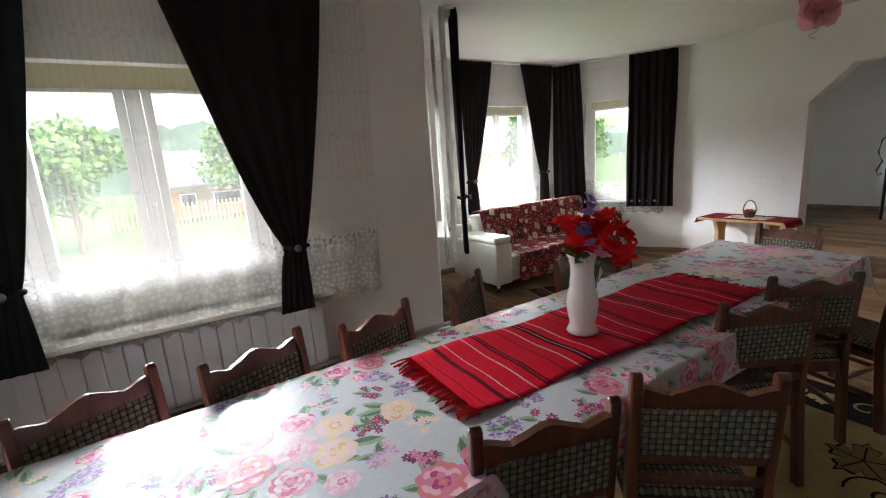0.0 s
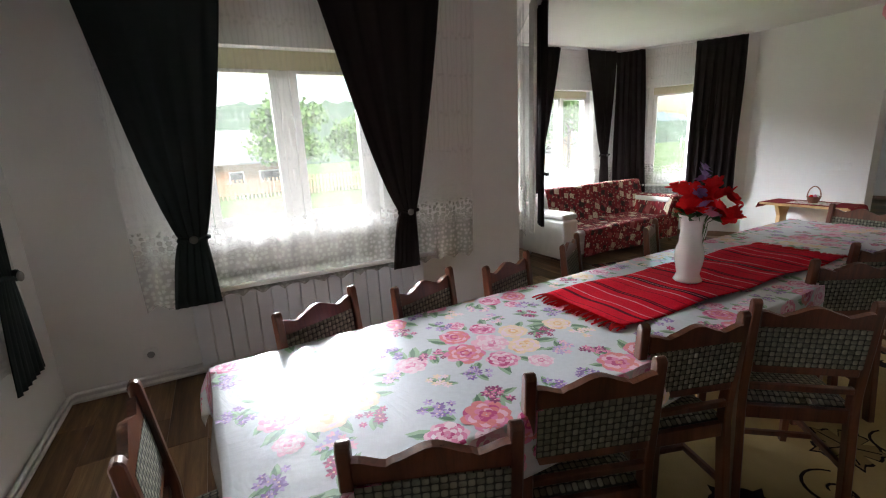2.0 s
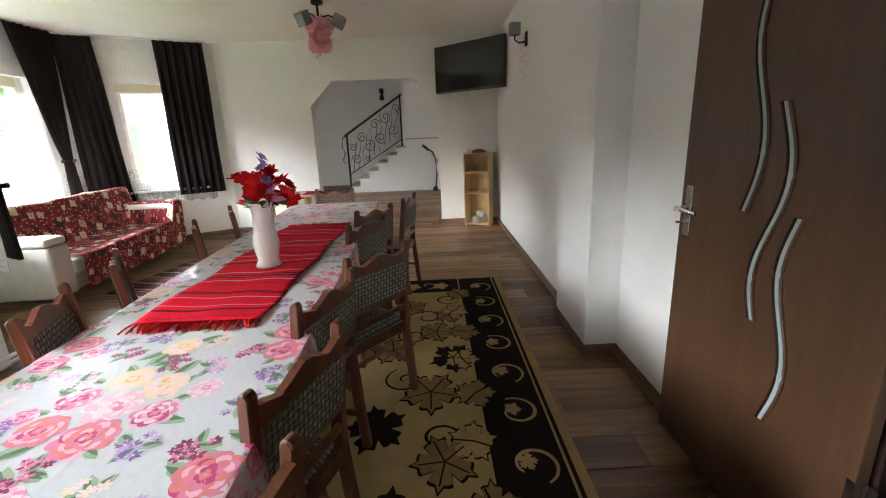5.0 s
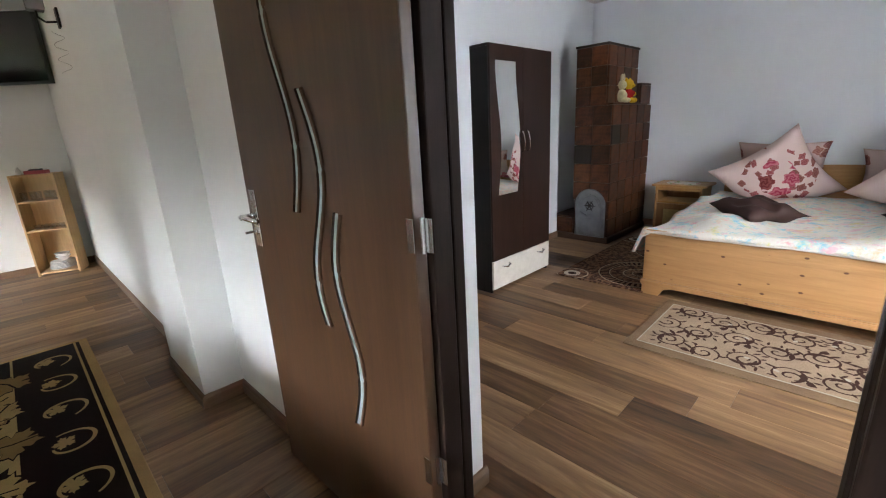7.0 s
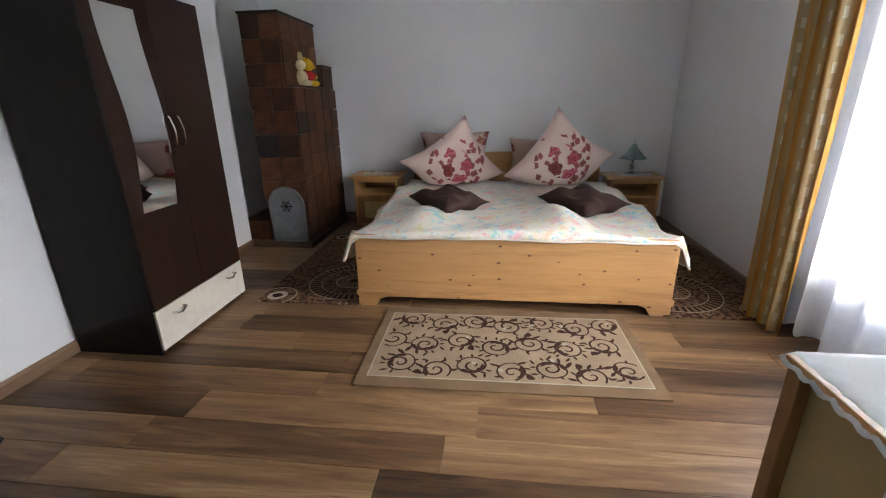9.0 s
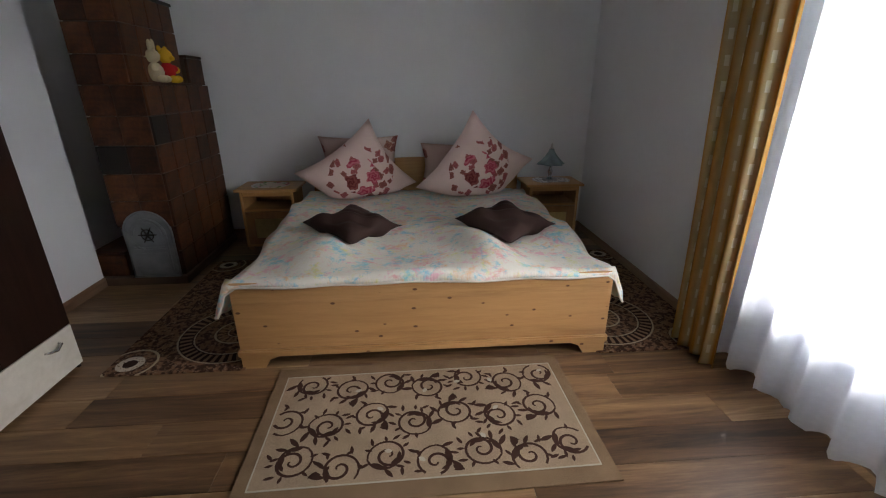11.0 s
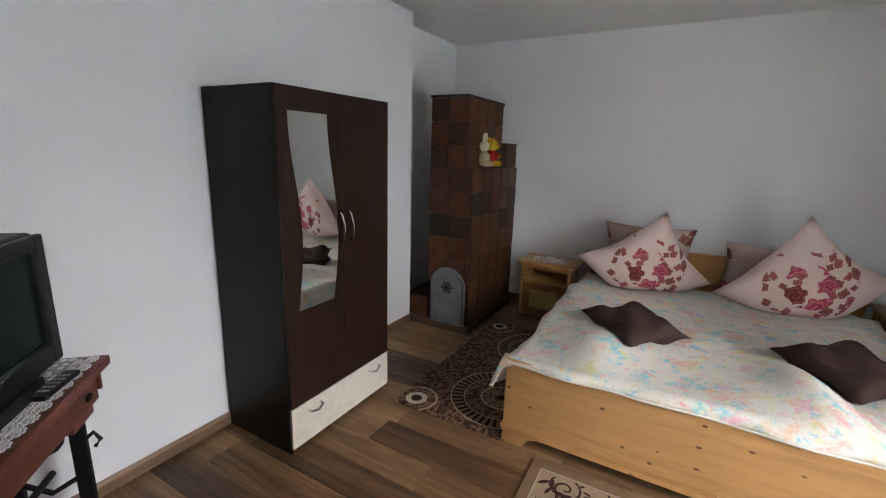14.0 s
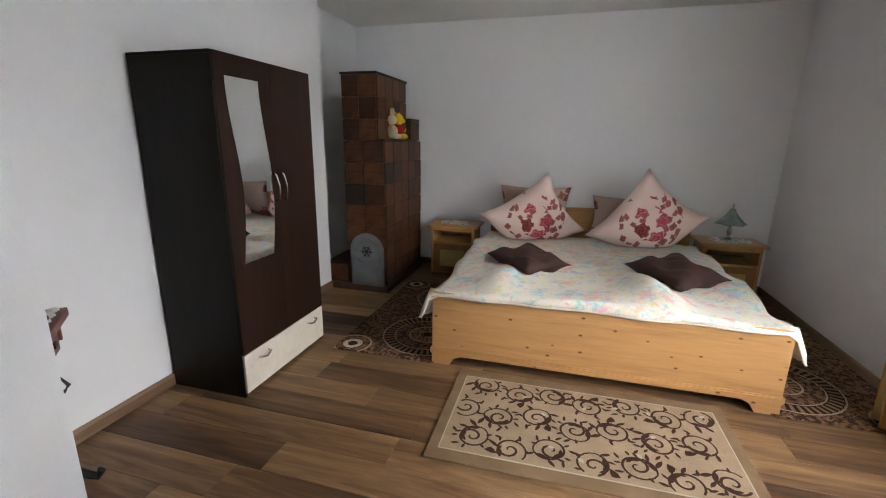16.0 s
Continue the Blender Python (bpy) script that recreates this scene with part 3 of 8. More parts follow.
STOVE_TILE = stove_tile()
STOVE_DARK = plain("soot_dark_tile", (0.018, 0.014, 0.012), 0.55, Specular_IOR_Level=0.25)
MORTAR = plain("dark_clay_joint", (0.06, 0.03, 0.02), 0.9)
SOFT_RED = cloth("red_petal", (0.78, 0.02, 0.022), thread=300.0, through_=0.4)
SOFT_PINK = plain("pink_petal", (0.62, 0.2, 0.3), 0.6, vary=0.25)
SOFT_LILAC = plain("lilac_petal", (0.3, 0.17, 0.45), 0.6, vary=0.25)
LEAF_GREEN = plain("artificial_leaf", (0.05, 0.13, 0.03), 0.5, vary=0.3)
TULLE = cloth("pink_tulle", (0.85, 0.46, 0.52), through_=0.4)
PLUSH_CREAM = pile("cream_plush", (0.62, 0.55, 0.36), 0.1)
PLUSH_YELLOW = pile("yellow_plush", (0.72, 0.45, 0.03), 0.1)
PLUSH_RED = pile("red_plush", (0.45, 0.02, 0.02), 0.1)
WICKER = plain("brown_wicker", (0.22, 0.09, 0.05), 0.7, vary=0.4, scale=90, bump=0.8)
GRASS = plain("meadow_grass", (0.12, 0.19, 0.06), 0.9, vary=0.3, scale=3)
LEAVES = plain("tree_leaves", (0.1, 0.2, 0.045), 0.7, vary=0.4, scale=6)
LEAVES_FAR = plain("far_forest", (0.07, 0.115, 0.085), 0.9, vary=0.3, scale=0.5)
BARK = plain("tree_bark", (0.1, 0.075, 0.05), 0.9, vary=0.3)
ROOF = plain("grey_roof_sheet", (0.32, 0.3, 0.3), 0.5, vary=0.2, scale=5)
TIMBER = plain("weathered_boards", (0.3, 0.2, 0.13), 0.8, vary=0.3)


# ---------------------------------------------------------------- mesh helpers
def box(bm, x0, x1, y0, y1, z0, z1, bevel=0.0, m=None):
    """A box between two corners, with its edges broken by bevel."""
    c = Vector(((x0 + x1) / 2, (y0 + y1) / 2, (z0 + z1) / 2))
    made = bmesh.ops.create_cube(bm, size=1.0, matrix=Matrix.Translation(c) @ Matrix.Diagonal((abs(x1 - x0), abs(y1 - y0), abs(z1 - z0), 1)))
    verts = made["verts"]
    if bevel:
        edges = list({e for v in verts for e in v.link_edges})
        got = bmesh.ops.bevel(bm, geom=edges, offset=bevel, segments=2, profile=0.5, affect="EDGES")
        verts = list({v for f in got["faces"] for v in f.verts} | {v for v in verts if v.is_valid})
    if m is not None:
        bmesh.ops.transform(bm, matrix=m, verts=verts)
    return verts


def rod(bm, a, b, r0, r1=None, sides=10):
    a, b = Vector(a), Vector(b)
    d = b - a
    m = Matrix.Translation((a + b) / 2) @ d.to_track_quat("Z", "Y").to_matrix().to_4x4()
    bmesh.ops.create_cone(bm, cap_ends=True, segments=sides, radius1=r0, radius2=r0 if r1 is None else r1, depth=d.length, matrix=m)


def tube(bm, pts, r, sides=6, taper=None):
    """A round bar along a run of points."""
    pts = [Vector(p) for p in pts]
    rings = []
    for i, p in enumerate(pts):
        d = (pts[min(i + 1, len(pts) - 1)] - pts[max(i - 1, 0)]).normalized()
        q = d.to_track_quat("Z", "Y")
        rad = r if taper is None else r + (taper - r) * i / (len(pts) - 1)
        rings.append([bm.verts.new(p + q @ Vector((rad * math.cos(k * math.tau / sides), rad * math.sin(k * math.tau / sides), 0))) for k in range(sides)])
    for a, b in zip(rings, rings[1:]):
        for k in range(sides):
            bm.faces.new((a[k], a[(k + 1) % sides], b[(k + 1) % sides], b[k]))
    bm.faces.new(rings[0][::-1]), bm.faces.new(rings[-1])


def turned(bm, profile, sides=24, centre=(0, 0, 0), start=0.0):
    """A lathe shape: profile of (radius, height)."""
    rings = []
    for r, z in profile:
        rings.append([bm.verts.new((centre[0] + r * math.cos(k * math.tau / sides), centre[1] + r * math.sin(k * math.tau / sides), centre[2] + z)) for k in range(sides)])
    for a, b in zip(rings, rings[1:]):
        for k in range(sides):
            bm.faces.new((a[k], a[(k + 1) % sides], b[(k + 1) % sides], b[k]))
    bm.faces.new(rings[0][::-1]), bm.faces.new(rings[-1])


def blob(bm, c, r, squash=(1, 1, 1), detail=2):
    bmesh.ops.create_icosphere(bm, subdivisions=detail, radius=1.0, matrix=Matrix.Translation(c) @ Matrix.Diagonal((r * squash[0], r * squash[1], r * squash[2], 1)))


def prism(bm, outline, depth, m=None):
    """An outline in x and z, given thickness along y from 0 to depth."""
    front = [bm.verts.new((x, 0, z)) for x, z in outline]
    back = [bm.verts.new((x, depth, z)) for x, z in outline]
    n = len(outline)
    bm.faces.new(front), bm.faces.new(back[::-1])
    for i in range(n):
        bm.faces.new((front[i], back[i], back[(i + 1) % n], front[(i + 1) % n]))
    if m is not None:
        bmesh.ops.transform(bm, matrix=m, verts=front + back)


def sheet(nu, nv, place, uv=None):
    """A grid surface as a bmesh: place(u, v) for u, v in 0..1; uv gives the map in metres."""
    bm = bmesh.new()
    layer = bm.loops.layers.uv.new("UVMap")
    grid = [[bm.verts.new(place(i / nu, j / nv)) for i in range(nu + 1)] for j in range(nv + 1)]
    for j in range(nv):
        for i in range(nu):
            f = bm.faces.new((grid[j][i], grid[j][i + 1], grid[j + 1][i + 1], grid[j + 1][i]))
            f.smooth = True
            for loop, (a, b) in zip(f.loops, ((i, j), (i + 1, j), (i + 1, j + 1), (i, j + 1))):
                loop[layer].uv = uv(a / nu, b / nv) if uv else (a / nu, b / nv)
    return bm


def mesh_of(name, bm, material, smooth=False):
    bmesh.ops.recalc_face_normals(bm, faces=bm.faces) if not smooth else None
    data = bpy.data.meshes.new(name)
    if smooth:
        bmesh.ops.recalc_face_normals(bm, faces=bm.faces)
        for f in bm.faces:
            f.smooth = True
    bm.to_mesh(data)
    bm.free()
    data.materials.append(material)
    return data


def part(name, bm, material, parent, label="", smooth=False, thick=0.0):
    """One mesh object under a thing or a part."""
    ob = new(name, mesh_of(name, bm, material, smooth))
    ob.parent = parent
    if label:
        tagged(ob, label)
    if thick:
        mod = ob.modifiers.new("thickness", "SOLIDIFY")
        mod.thickness, mod.offset = thick, 0
    return ob


def piece(name, data, parent, m):
    ob = new(name, data)
    ob.parent = parent
    ob.matrix_local = m
    return ob


def thing(name, m, label, category, group="", kind=""):
    ob = new(name)
    ob.empty_display_size = 0.1
    ob.matrix_world = m
    return tagged(ob, label, category, group, kind)


def single(name, bm, material, m, label, category, group="", kind="", smooth=False, thick=0.0):
    ob = new(name, mesh_of(name, bm, material, smooth))
    ob.matrix_world = m
    if thick:
        mod = ob.modifiers.new("thickness", "SOLIDIFY")
        mod.thickness, mod.offset = thick, 0
    return tagged(ob, label, category, group, kind)


def fresh(*boxes, bevel=0.0):
    bm = bmesh.new()
    for b in boxes:
        box(bm, *b, bevel=bevel)
    return bm


HERE = Matrix.Identity(4)
rng = random.Random(7)

# ---------------------------------------------------------------- setting: walls, floors, ceilings
TOP, TOP_BED = 2.66, 2.66


def wall_run(name, p0, p1, thick, top, openings=(), material=PLASTER, chamfer=0.0, label="white plastered wall"):
    """A wall from p0 to p1, its room face on that line and its thickness to the left of it; openings as (from, to, low, high) along it."""
    p0, p1 = Vector((*p0, 0)), Vector((*p1, 0))
    run = p1 - p0
    bm = bmesh.new()
    at = 0.0
    for a, b, lo, hi in sorted(openings):
        box(bm, at, a, 0, thick, 0, top)
        if lo > 0:
            box(bm, a, b, 0, thick, 0, lo)
        box(bm, a, b, 0, thick, hi, top)
        if chamfer:
            prism(bm, [(a, hi), (a + chamfer, hi), (a, hi - chamfer)], thick)
            prism(bm, [(b, hi), (b, hi - chamfer), (b - chamfer, hi)], thick)
        at = b
    box(bm, at, run.length, 0, thick, 0, top)
    m = Matrix.Translation(p0) @ pose(0, 0, 0, 0, 0, math.degrees(math.atan2(run.y, run.x)))
    return single(name, bm, material, m, label, "wall", kind="structure"), m


A, B, C, D = (1.73, 3.22), (2.69, 4.84), (4.82, 4.84), (5.675, 3.38)
wall_north, M_NORTH = wall_run("wall_north", (-1.72, 3.22), A, 0.3, TOP, [(0.89, 2.15, 0.64, 2.13)])
L1 = (Vector(B) - Vector(A)).length
wall_bay_near, M_B1 = wall_run("wall_bay_near", A, B, 0.28, TOP, [(0.55, 1.55, 0.75, 2.12)])
wall_bay_mid, M_B2 = wall_run("wall_bay_mid", B, C, 0.28, TOP, [(0.5, 1.65, 0.75, 2.12)])
L3 = (Vector(D) - Vector(C)).length
wall_bay_far, M_B3 = wall_run("wall_bay_far", C, D, 0.28, TOP, [(0.42, 1.36, 0.75, 2.12)])
wall_arch, M_ARCH = wall_run("wall_arch", D, (5.675, -0.57), 0.2, TOP, [(1.27, 3.085, 0, 2.12)], chamfer=0.33, label="white plastered wall with a chamfered archway")
wall_south_far, _ = wall_run("wall_south_far", (5.675, -0.57), (2.12, -0.57), 0.2, TOP)
wall_column, _ = wall_run("wall_column", (2.12, -0.48), (1.51, -0.48), 0.55, TOP, label="white plastered wall pier")
wall_south, M_SOUTH = wall_run("wall_south", (1.51, -0.675), (-2.0, -0.675), 0.36, TOP, [(1.345, 2.33, 0, 2.1)], label="white plastered wall with a doorway")
wall_west, M_WEST = wall_run("wall_west", (-1.72, -0.675), (-1.72, 3.22), 0.28, TOP, [(2.44, 2.99, 0.94, 2.1)])
# bedroom
wall_bed_east, _ = wall_run("wall_bed_east", (1.84, -4.42), (1.84, -1.035), -0.25, TOP_BED, material=PLASTER_BLUE, label="cool white plastered bedroom wall")
wall_bed_recess, _ = wall_run("wall_bed_recess", (2.06, -5.57), (2.06, -4.42), -0.25, TOP_BED, material=PLASTER_BLUE, label="cool white plastered bedroom wall")
wall_bed_back, _ = wall_run("wall_bed_back", (-2.5, -5.57), (2.4, -5.57), -0.25, TOP_BED, material=PLASTER_BLUE, label="cool white plastered bedroom wall")
wall_bed_west, M_BEDW = wall_run("wall_bed_west", (-2.28, -1.035), (-2.28, -5.57), -0.3, TOP_BED, [(0.75, 1.95, 0.45, 2.3)], material=PLASTER_BLUE, label="cool white plastered bedroom wall with a window")
wall_bed_north = single("wall_bed_north", fresh((0.166, 1.84, -1.045, -1.0351, 0, TOP_BED), (-2.28, -0.82, -1.045, -1.0351, 0, TOP_BED), (-0.82, 0.166, -1.045, -1.0351, 2.1, TOP_BED)), PLASTER_BLUE, HERE, "cool white plastered bedroom wall", "wall", kind="structure")
# hall beyond the archway
wall_hall_back, _ = wall_run("wall_hall_back", (10.9, 4.2), (10.9, -0.9), 0.2, TOP + 1.2)
# the opening in the left hall wall is invented, to let in fill light
wall_hall_left, _ = wall_run("wall_hall_left", (5.875, 4.2), (10.9, 4.2), 0.2, TOP, [(1.5, 2.0, 1.0, 1.8)])
wall_hall_right, _ = wall_run("wall_hall_right", (10.9, -0.9), (5.875, -0.9), 0.2, TOP)
wall_stair_side = single("wall_stair_side", fresh((9.78, 9.9, -0.88, 1.06, 1.02, TOP)), PLASTER, HERE, "white plastered wall above the stair", "wall", kind="structure")
single("ceiling_dining", fresh((-2.0, 5.87, -0.86, 5.15, TOP, TOP + 0.15)), CEILING, HERE, "white painted ceiling", "ceiling", kind="structure")
single("ceiling_bedroom", fresh((-2.6, 2.4, -5.85, -1.03, TOP_BED, TOP_BED + 0.15)), CEILING, HERE, "white painted ceiling", "ceiling", kind="structure")
# unseen pieces added above the hall walls to stop daylight leaking in
single("wall_stairwell", fresh((9.6, 9.7, -1.1, 4.4, TOP + 0.15, TOP + 1.15), (9.7, 11.1, 4.2, 4.4, TOP + 0.001, TOP + 1.15), (9.7, 11.1, -1.1, -0.9, TOP + 0.001, TOP + 1.15)), PLASTER, HERE, "unseen white plastered wall closing the stairwell against stray daylight", "wall", kind="structure")
single("ceiling_hall", fresh((5.87, 9.7, -1.1, 4.4, TOP, TOP + 0.15), (9.7, 11.2, -1.1, 4.4, TOP + 1.15, TOP + 1.3)), CEILING, HERE, "white painted ceiling", "ceiling", kind="structure")
floor = single("floor", fresh((-2.0, 11.1, -1.0, 5.2, -0.2, -0.012), (-2.6, 2.4, -5.85, -1.0, -0.2, -0.012)), JOINT, HERE, "brown oak laminate floor", "floor", kind="structure")


def skirting(p0, p1, material=SKIRT, height=0.07, thick=0.016, name="baseboard"):
    p0, p1 = Vector((*p0, 0)), Vector((*p1, 0))
    run = p1 - p0
    bm = bmesh.new()
    prism(bm, [(0, 0), (thick, 0), (thick, height * 0.75), (thick * 0.5, height), (0, height)], run.length, pose(0, 0, 0, 0, 0, -90))
    m = Matrix.Translation(p0) @ pose(0, 0, 0, 0, 0, math.degrees(math.atan2(run.y, run.x)))
    bmesh.ops.transform(bm, matrix=Matrix.Scale(-1, 4, (0, 1, 0)), verts=bm.verts)
    return single(name, bm, material, m, "brown wooden skirting board along the wall", "baseboard", kind="structure")


for a, b in [((5.675, -0.57), (2.12, -0.57)), ((2.12, -0.48), (1.495, -0.48)), ((1.51, -0.48), (1.51, -0.69)), ((1.51, -0.675), (0.2, -0.675)), ((-0.9, -0.675), (-1.72, -0.675)),
             (D, (5.675, 2.13)), ((5.675, 0.34), (5.675, -0.57)), (B, C), (C, D), ((10.88, 4.2), (10.88, 2.45)),
             ((1.84, -1.04), (1.84, -4.42)), ((2.06, -4.42), (2.06, -5.57)), ((2.06, -5.57), (-2.28, -5.57)), ((-2.28, -5.57), (-2.28, -1.04)), ((5.875, -0.9), (5.875, 0.33)), ((0.157, -0.81), (0.157, -1.05))]:
    skirting(b, a) if a not in (B, C, D) and b not in (B, C, D) else skirting(b, a)
# heating pipes along the window wall
for z in (0.035, 0.075):
    bm = bmesh.new()
    tube(bm, [(-1.69, -0.55, z), (-1.69, 3.16, z), (-1.66, 3.19, z), (1.78, 3.19, z)], 0.013, 8)
    single("heating_pipe", bm, PIPE, HERE, "white painted heating pipe along the wall foot", "pipe", "heating pipes", "structure", True)


# ---------------------------------------------------------------- windows
def window(name, m, width, low, high, depth, sashes=2, sill_out=0.12, post=0.0, head=0.1, panel=0.0):
    """A plastic window in a wall's opening: m is at the opening's lower inner corner, x along the wall, y out."""
    w = thing(name, m, "white plastic casement window with clear panes", "window", "windows", "structure")
    h = high - low
    f, s = 0.07, 0.05
    low_rail = f + panel
    y0, y1 = depth, depth + 0.07
    for b in ((0, f, y0, y1, 0, h), (width - f, width, y0, y1, 0, h), (f, width - f, y0, y1, 0, low_rail)):
        part("window_frame", fresh(b, bevel=0.004), WHITE_PVC, w)
    part("window_frame", fresh((f, width - f, y0, y1, h - head, h), bevel=0.004), CREAM_PVC, w, "cream window head")
    if post:
        part("mullion", fresh((width / 2 - post / 2, width / 2 + post / 2, y0, y1, low_rail, h - head), bevel=0.004), WHITE_PVC, w)
    step = (width - 2 * f - post * (sashes - 1)) / sashes
    top = h - head
    for i in range(sashes):
        a = f + i * (step + post) + 0.003
        b = a + step - 0.006
        ob = part("sash", fresh((a, a + s, y0 - 0.012, y1 - 0.02, low_rail, top), (b - s, b, y0 - 0.012, y1 - 0.02, low_rail, top), (a + s, b - s, y0 - 0.012, y1 - 0.02, low_rail, low_rail + s), (a + s, b - s, y0 - 0.012, y1 - 0.02, top - 0.02, top)), WHITE_PVC, w)
        pane = part("pane", fresh((a + s, b - s, y0 + 0.015, y0 + 0.021, low_rail + s, top - 0.02)), PANE, ob)
        pane.visible_shadow = False
    part("window_handle", fresh((width / 2 - 0.012, width / 2 + 0.012, y0 - 0.04, y0 - 0.012, h * 0.45, h * 0.45 + 0.03), (width / 2 - 0.01, width / 2 + 0.01, y0 - 0.05, y0 - 0.035, h * 0.45 - 0.1, h * 0.45 + 0.02), bevel=0.003), WHITE_PVC, w)
    part("window_sill", fresh((-0.05, width + 0.05, -sill_out, depth, -0.03, 0.0), bevel=0.006), SILL, w)
    return w


window("window_1", M_NORTH @ pose(0.89, 0, 0.64), 1.26, 0.64, 2.13, 0.1, sill_out=0.0, post=0.08, head=0.13, panel=0.26)
window("window_2", M_B1 @ pose(0.55, 0, 0.75), 1.0, 0.75, 2.12, 0.08)
window("window_3", M_B2 @ pose(0.5, 0, 0.75), 1.15, 0.75, 2.12, 0.08)
window("window_4", M_B3 @ pose(0.42, 0, 0.75), 0.94, 0.75, 2.12, 0.08, 1)
window("window_5", M_WEST @ pose(2.44, 0, 0.94), 0.55, 0.94, 2.1, 0.1)
window("window_6", M_BEDW @ pose(0.75, 0, 0.45) @ Matrix.Scale(-1, 4, (0, 1, 0)), 1.2, 0.45, 2.3, 0.12, sill_out=0.04)
# added window, out of view, sized to set the hall's brightness
window("window_7", pose(7.375, 4.2, 1.0), 0.5, 1.0, 1.8, 0.08, 1)
# deep shelf under the dining window, over the radiator
single("window_shelf", fresh((-0.95, 0.75, 3.03, 3.22, 0.6, 0.63), bevel=0.006), SILL, HERE, "white painted shelf above the radiator", "window sill", kind="structure")

# ---------------------------------------------------------------- doorway
door_frame = thing("door_frame_1", HERE, "dark brown wooden door frame around the bedroom doorway", "door frame", kind="structure")
for x0, x1, y0, y1 in ((-0.022, 0.05, -0.745, -0.68), (-0.8, -0.755, -0.79, -0.677)):
    part("jamb", fresh((x0, x1, y0, y1, 0, 2.05), bevel=0.004), FRAME_WOOD, door_frame)
part("jamb_groove", fresh((0.014, 0.05, -0.765, -0.745, 0, 2.05)), FRAME_WOOD, door_frame)
for x0, x1, y0, y1 in ((0.052, 0.162, -0.72, -0.678), (-0.89, -0.76, -0.675, -0.64)):
    part("casing", fresh((x0, x1, y0, y1, 0, 2.12), bevel=0.005), FRAME_WOOD, door_frame)
part("casing", fresh((-0.76, 0.155, -0.675, -0.64, 2.03, 2.12), bevel=0.005), FRAME_WOOD, door_frame)
part("lintel", fresh((-0.755, -0.022, -0.79, -0.677, 2.0, 2.05), bevel=0.005), FRAME_WOOD, door_frame)
part("door_stop", fresh((-0.006, 0.162, -0.803, -0.765, 0, 2.1), bevel=0.005), FRAME_WOOD, door_frame)
part("door_stop", fresh((-0.82, -0.8, -0.8, -0.68, 0, 2.1)), FRAME_WOOD, door_frame)
part("strike_plate", fresh((-0.7555, -0.7525, -0.74, -0.715, 0.98, 1.16)), CHROME, door_frame, "chrome strike plate")
single("wall_reveal", fresh((0.157, 0.1645, -1.03, -0.803, 0, 2.1), (-0.8239, -0.82, -1.03, -0.8, 0, 2.1)), PLASTER_BLUE, HERE, "white plastered door reveal", "wall", kind="structure")

door = thing("door_1", pose(-0.015, -0.671, 0, 0, 0, 1.5), "walnut brown door folded back against the wall, with three wavy glass strips", "door", kind="structure")
leaf_w = 0.87
part("leaf", fresh((0.005, leaf_w, 0.0, 0.038, 0.008, 2.0), bevel=0.004), DOOR_WOOD, door)


def wavy(x, z0, z1, swing, crest, trough):
    """A wave down the door: crest and trough are shares of its length from the top."""
    return [(x + swing * math.cos(math.pi * (i / 28 - crest) / (trough - crest)), z1 + (z0 - z1) * i / 28) for i in range(29)]


for x, z0, z1, swing, crest, trough in ((0.51, 1.08, 1.8, 0.04, 0.22, 0.72), (0.4, 0.735, 1.42, -0.045, 0.3, 0.8), (0.305, 0.43, 1.095, 0.034, 0.26, 0.72)):
    line = wavy(x, z0, z1, swing, crest, trough)
    hw = 0.009
    strip = bmesh.new()
    prism(strip, [(px - hw, z) for px, z in line] + [(px + hw, z) for px, z in reversed(line)], 0.004, pose(0, 0.0385, 0))
    g = part("glass_strip", strip, FROST, door, "wavy frosted glass strip")
    # moulding on one side; the dark tube at +x paints a groove's shade
    for side in (-1, 1):
        bm = bmesh.new()
        tube(bm, [(px + side * (hw + 0.004), 0.041, z) for px, z in line], 0.006, 6)
        part("strip_moulding", bm, DOOR_WOOD if side < 0 else FRAME_WOOD, door)
lock = part("lock_plate", fresh((leaf_w - 0.075, leaf_w - 0.035, 0.0385, 0.044, 0.93, 1.13), bevel=0.002), CHROME, door, "chrome lock plate")
bm = bmesh.new()
rod(bm, (leaf_w - 0.055, 0.044, 1.04), (leaf_w - 0.055, 0.095, 1.04), 0.01)
tube(bm, [(leaf_w - 0.05, 0.09, 1.04), (leaf_w - 0.09, 0.093, 1.042), (leaf_w - 0.17, 0.088, 1.038)], 0.009, 8)
part("door_handle", bm, CHROME, lock, "chrome lever handle", True)
bm = bmesh.new()
rod(bm, (leaf_w - 0.055, 0.044, 0.985), (leaf_w - 0.055, 0.05, 0.985), 0.013)
rod(bm, (leaf_w - 0.055, 0.05, 0.985), (leaf_w - 0.055, 0.085, 0.985), 0.005)
part("key", bm, CHROME, lock)
for z in (0.43, 1.07, 1.74):
    bm2 = bmesh.new()
    rod(bm2, (-0.004, 0.02, z - 0.042), (-0.004, 0.02, z + 0.042), 0.006)
    box(bm2, 0.004, 0.026, 0.0385, 0.0405, z - 0.04, z + 0.04, 0.001)
    box(bm2, -0.03, -0.008, 0.013, 0.015, z - 0.04, z + 0.04, 0.001)
    part("hinge", bm2, CHROME, door, "chrome hinge")


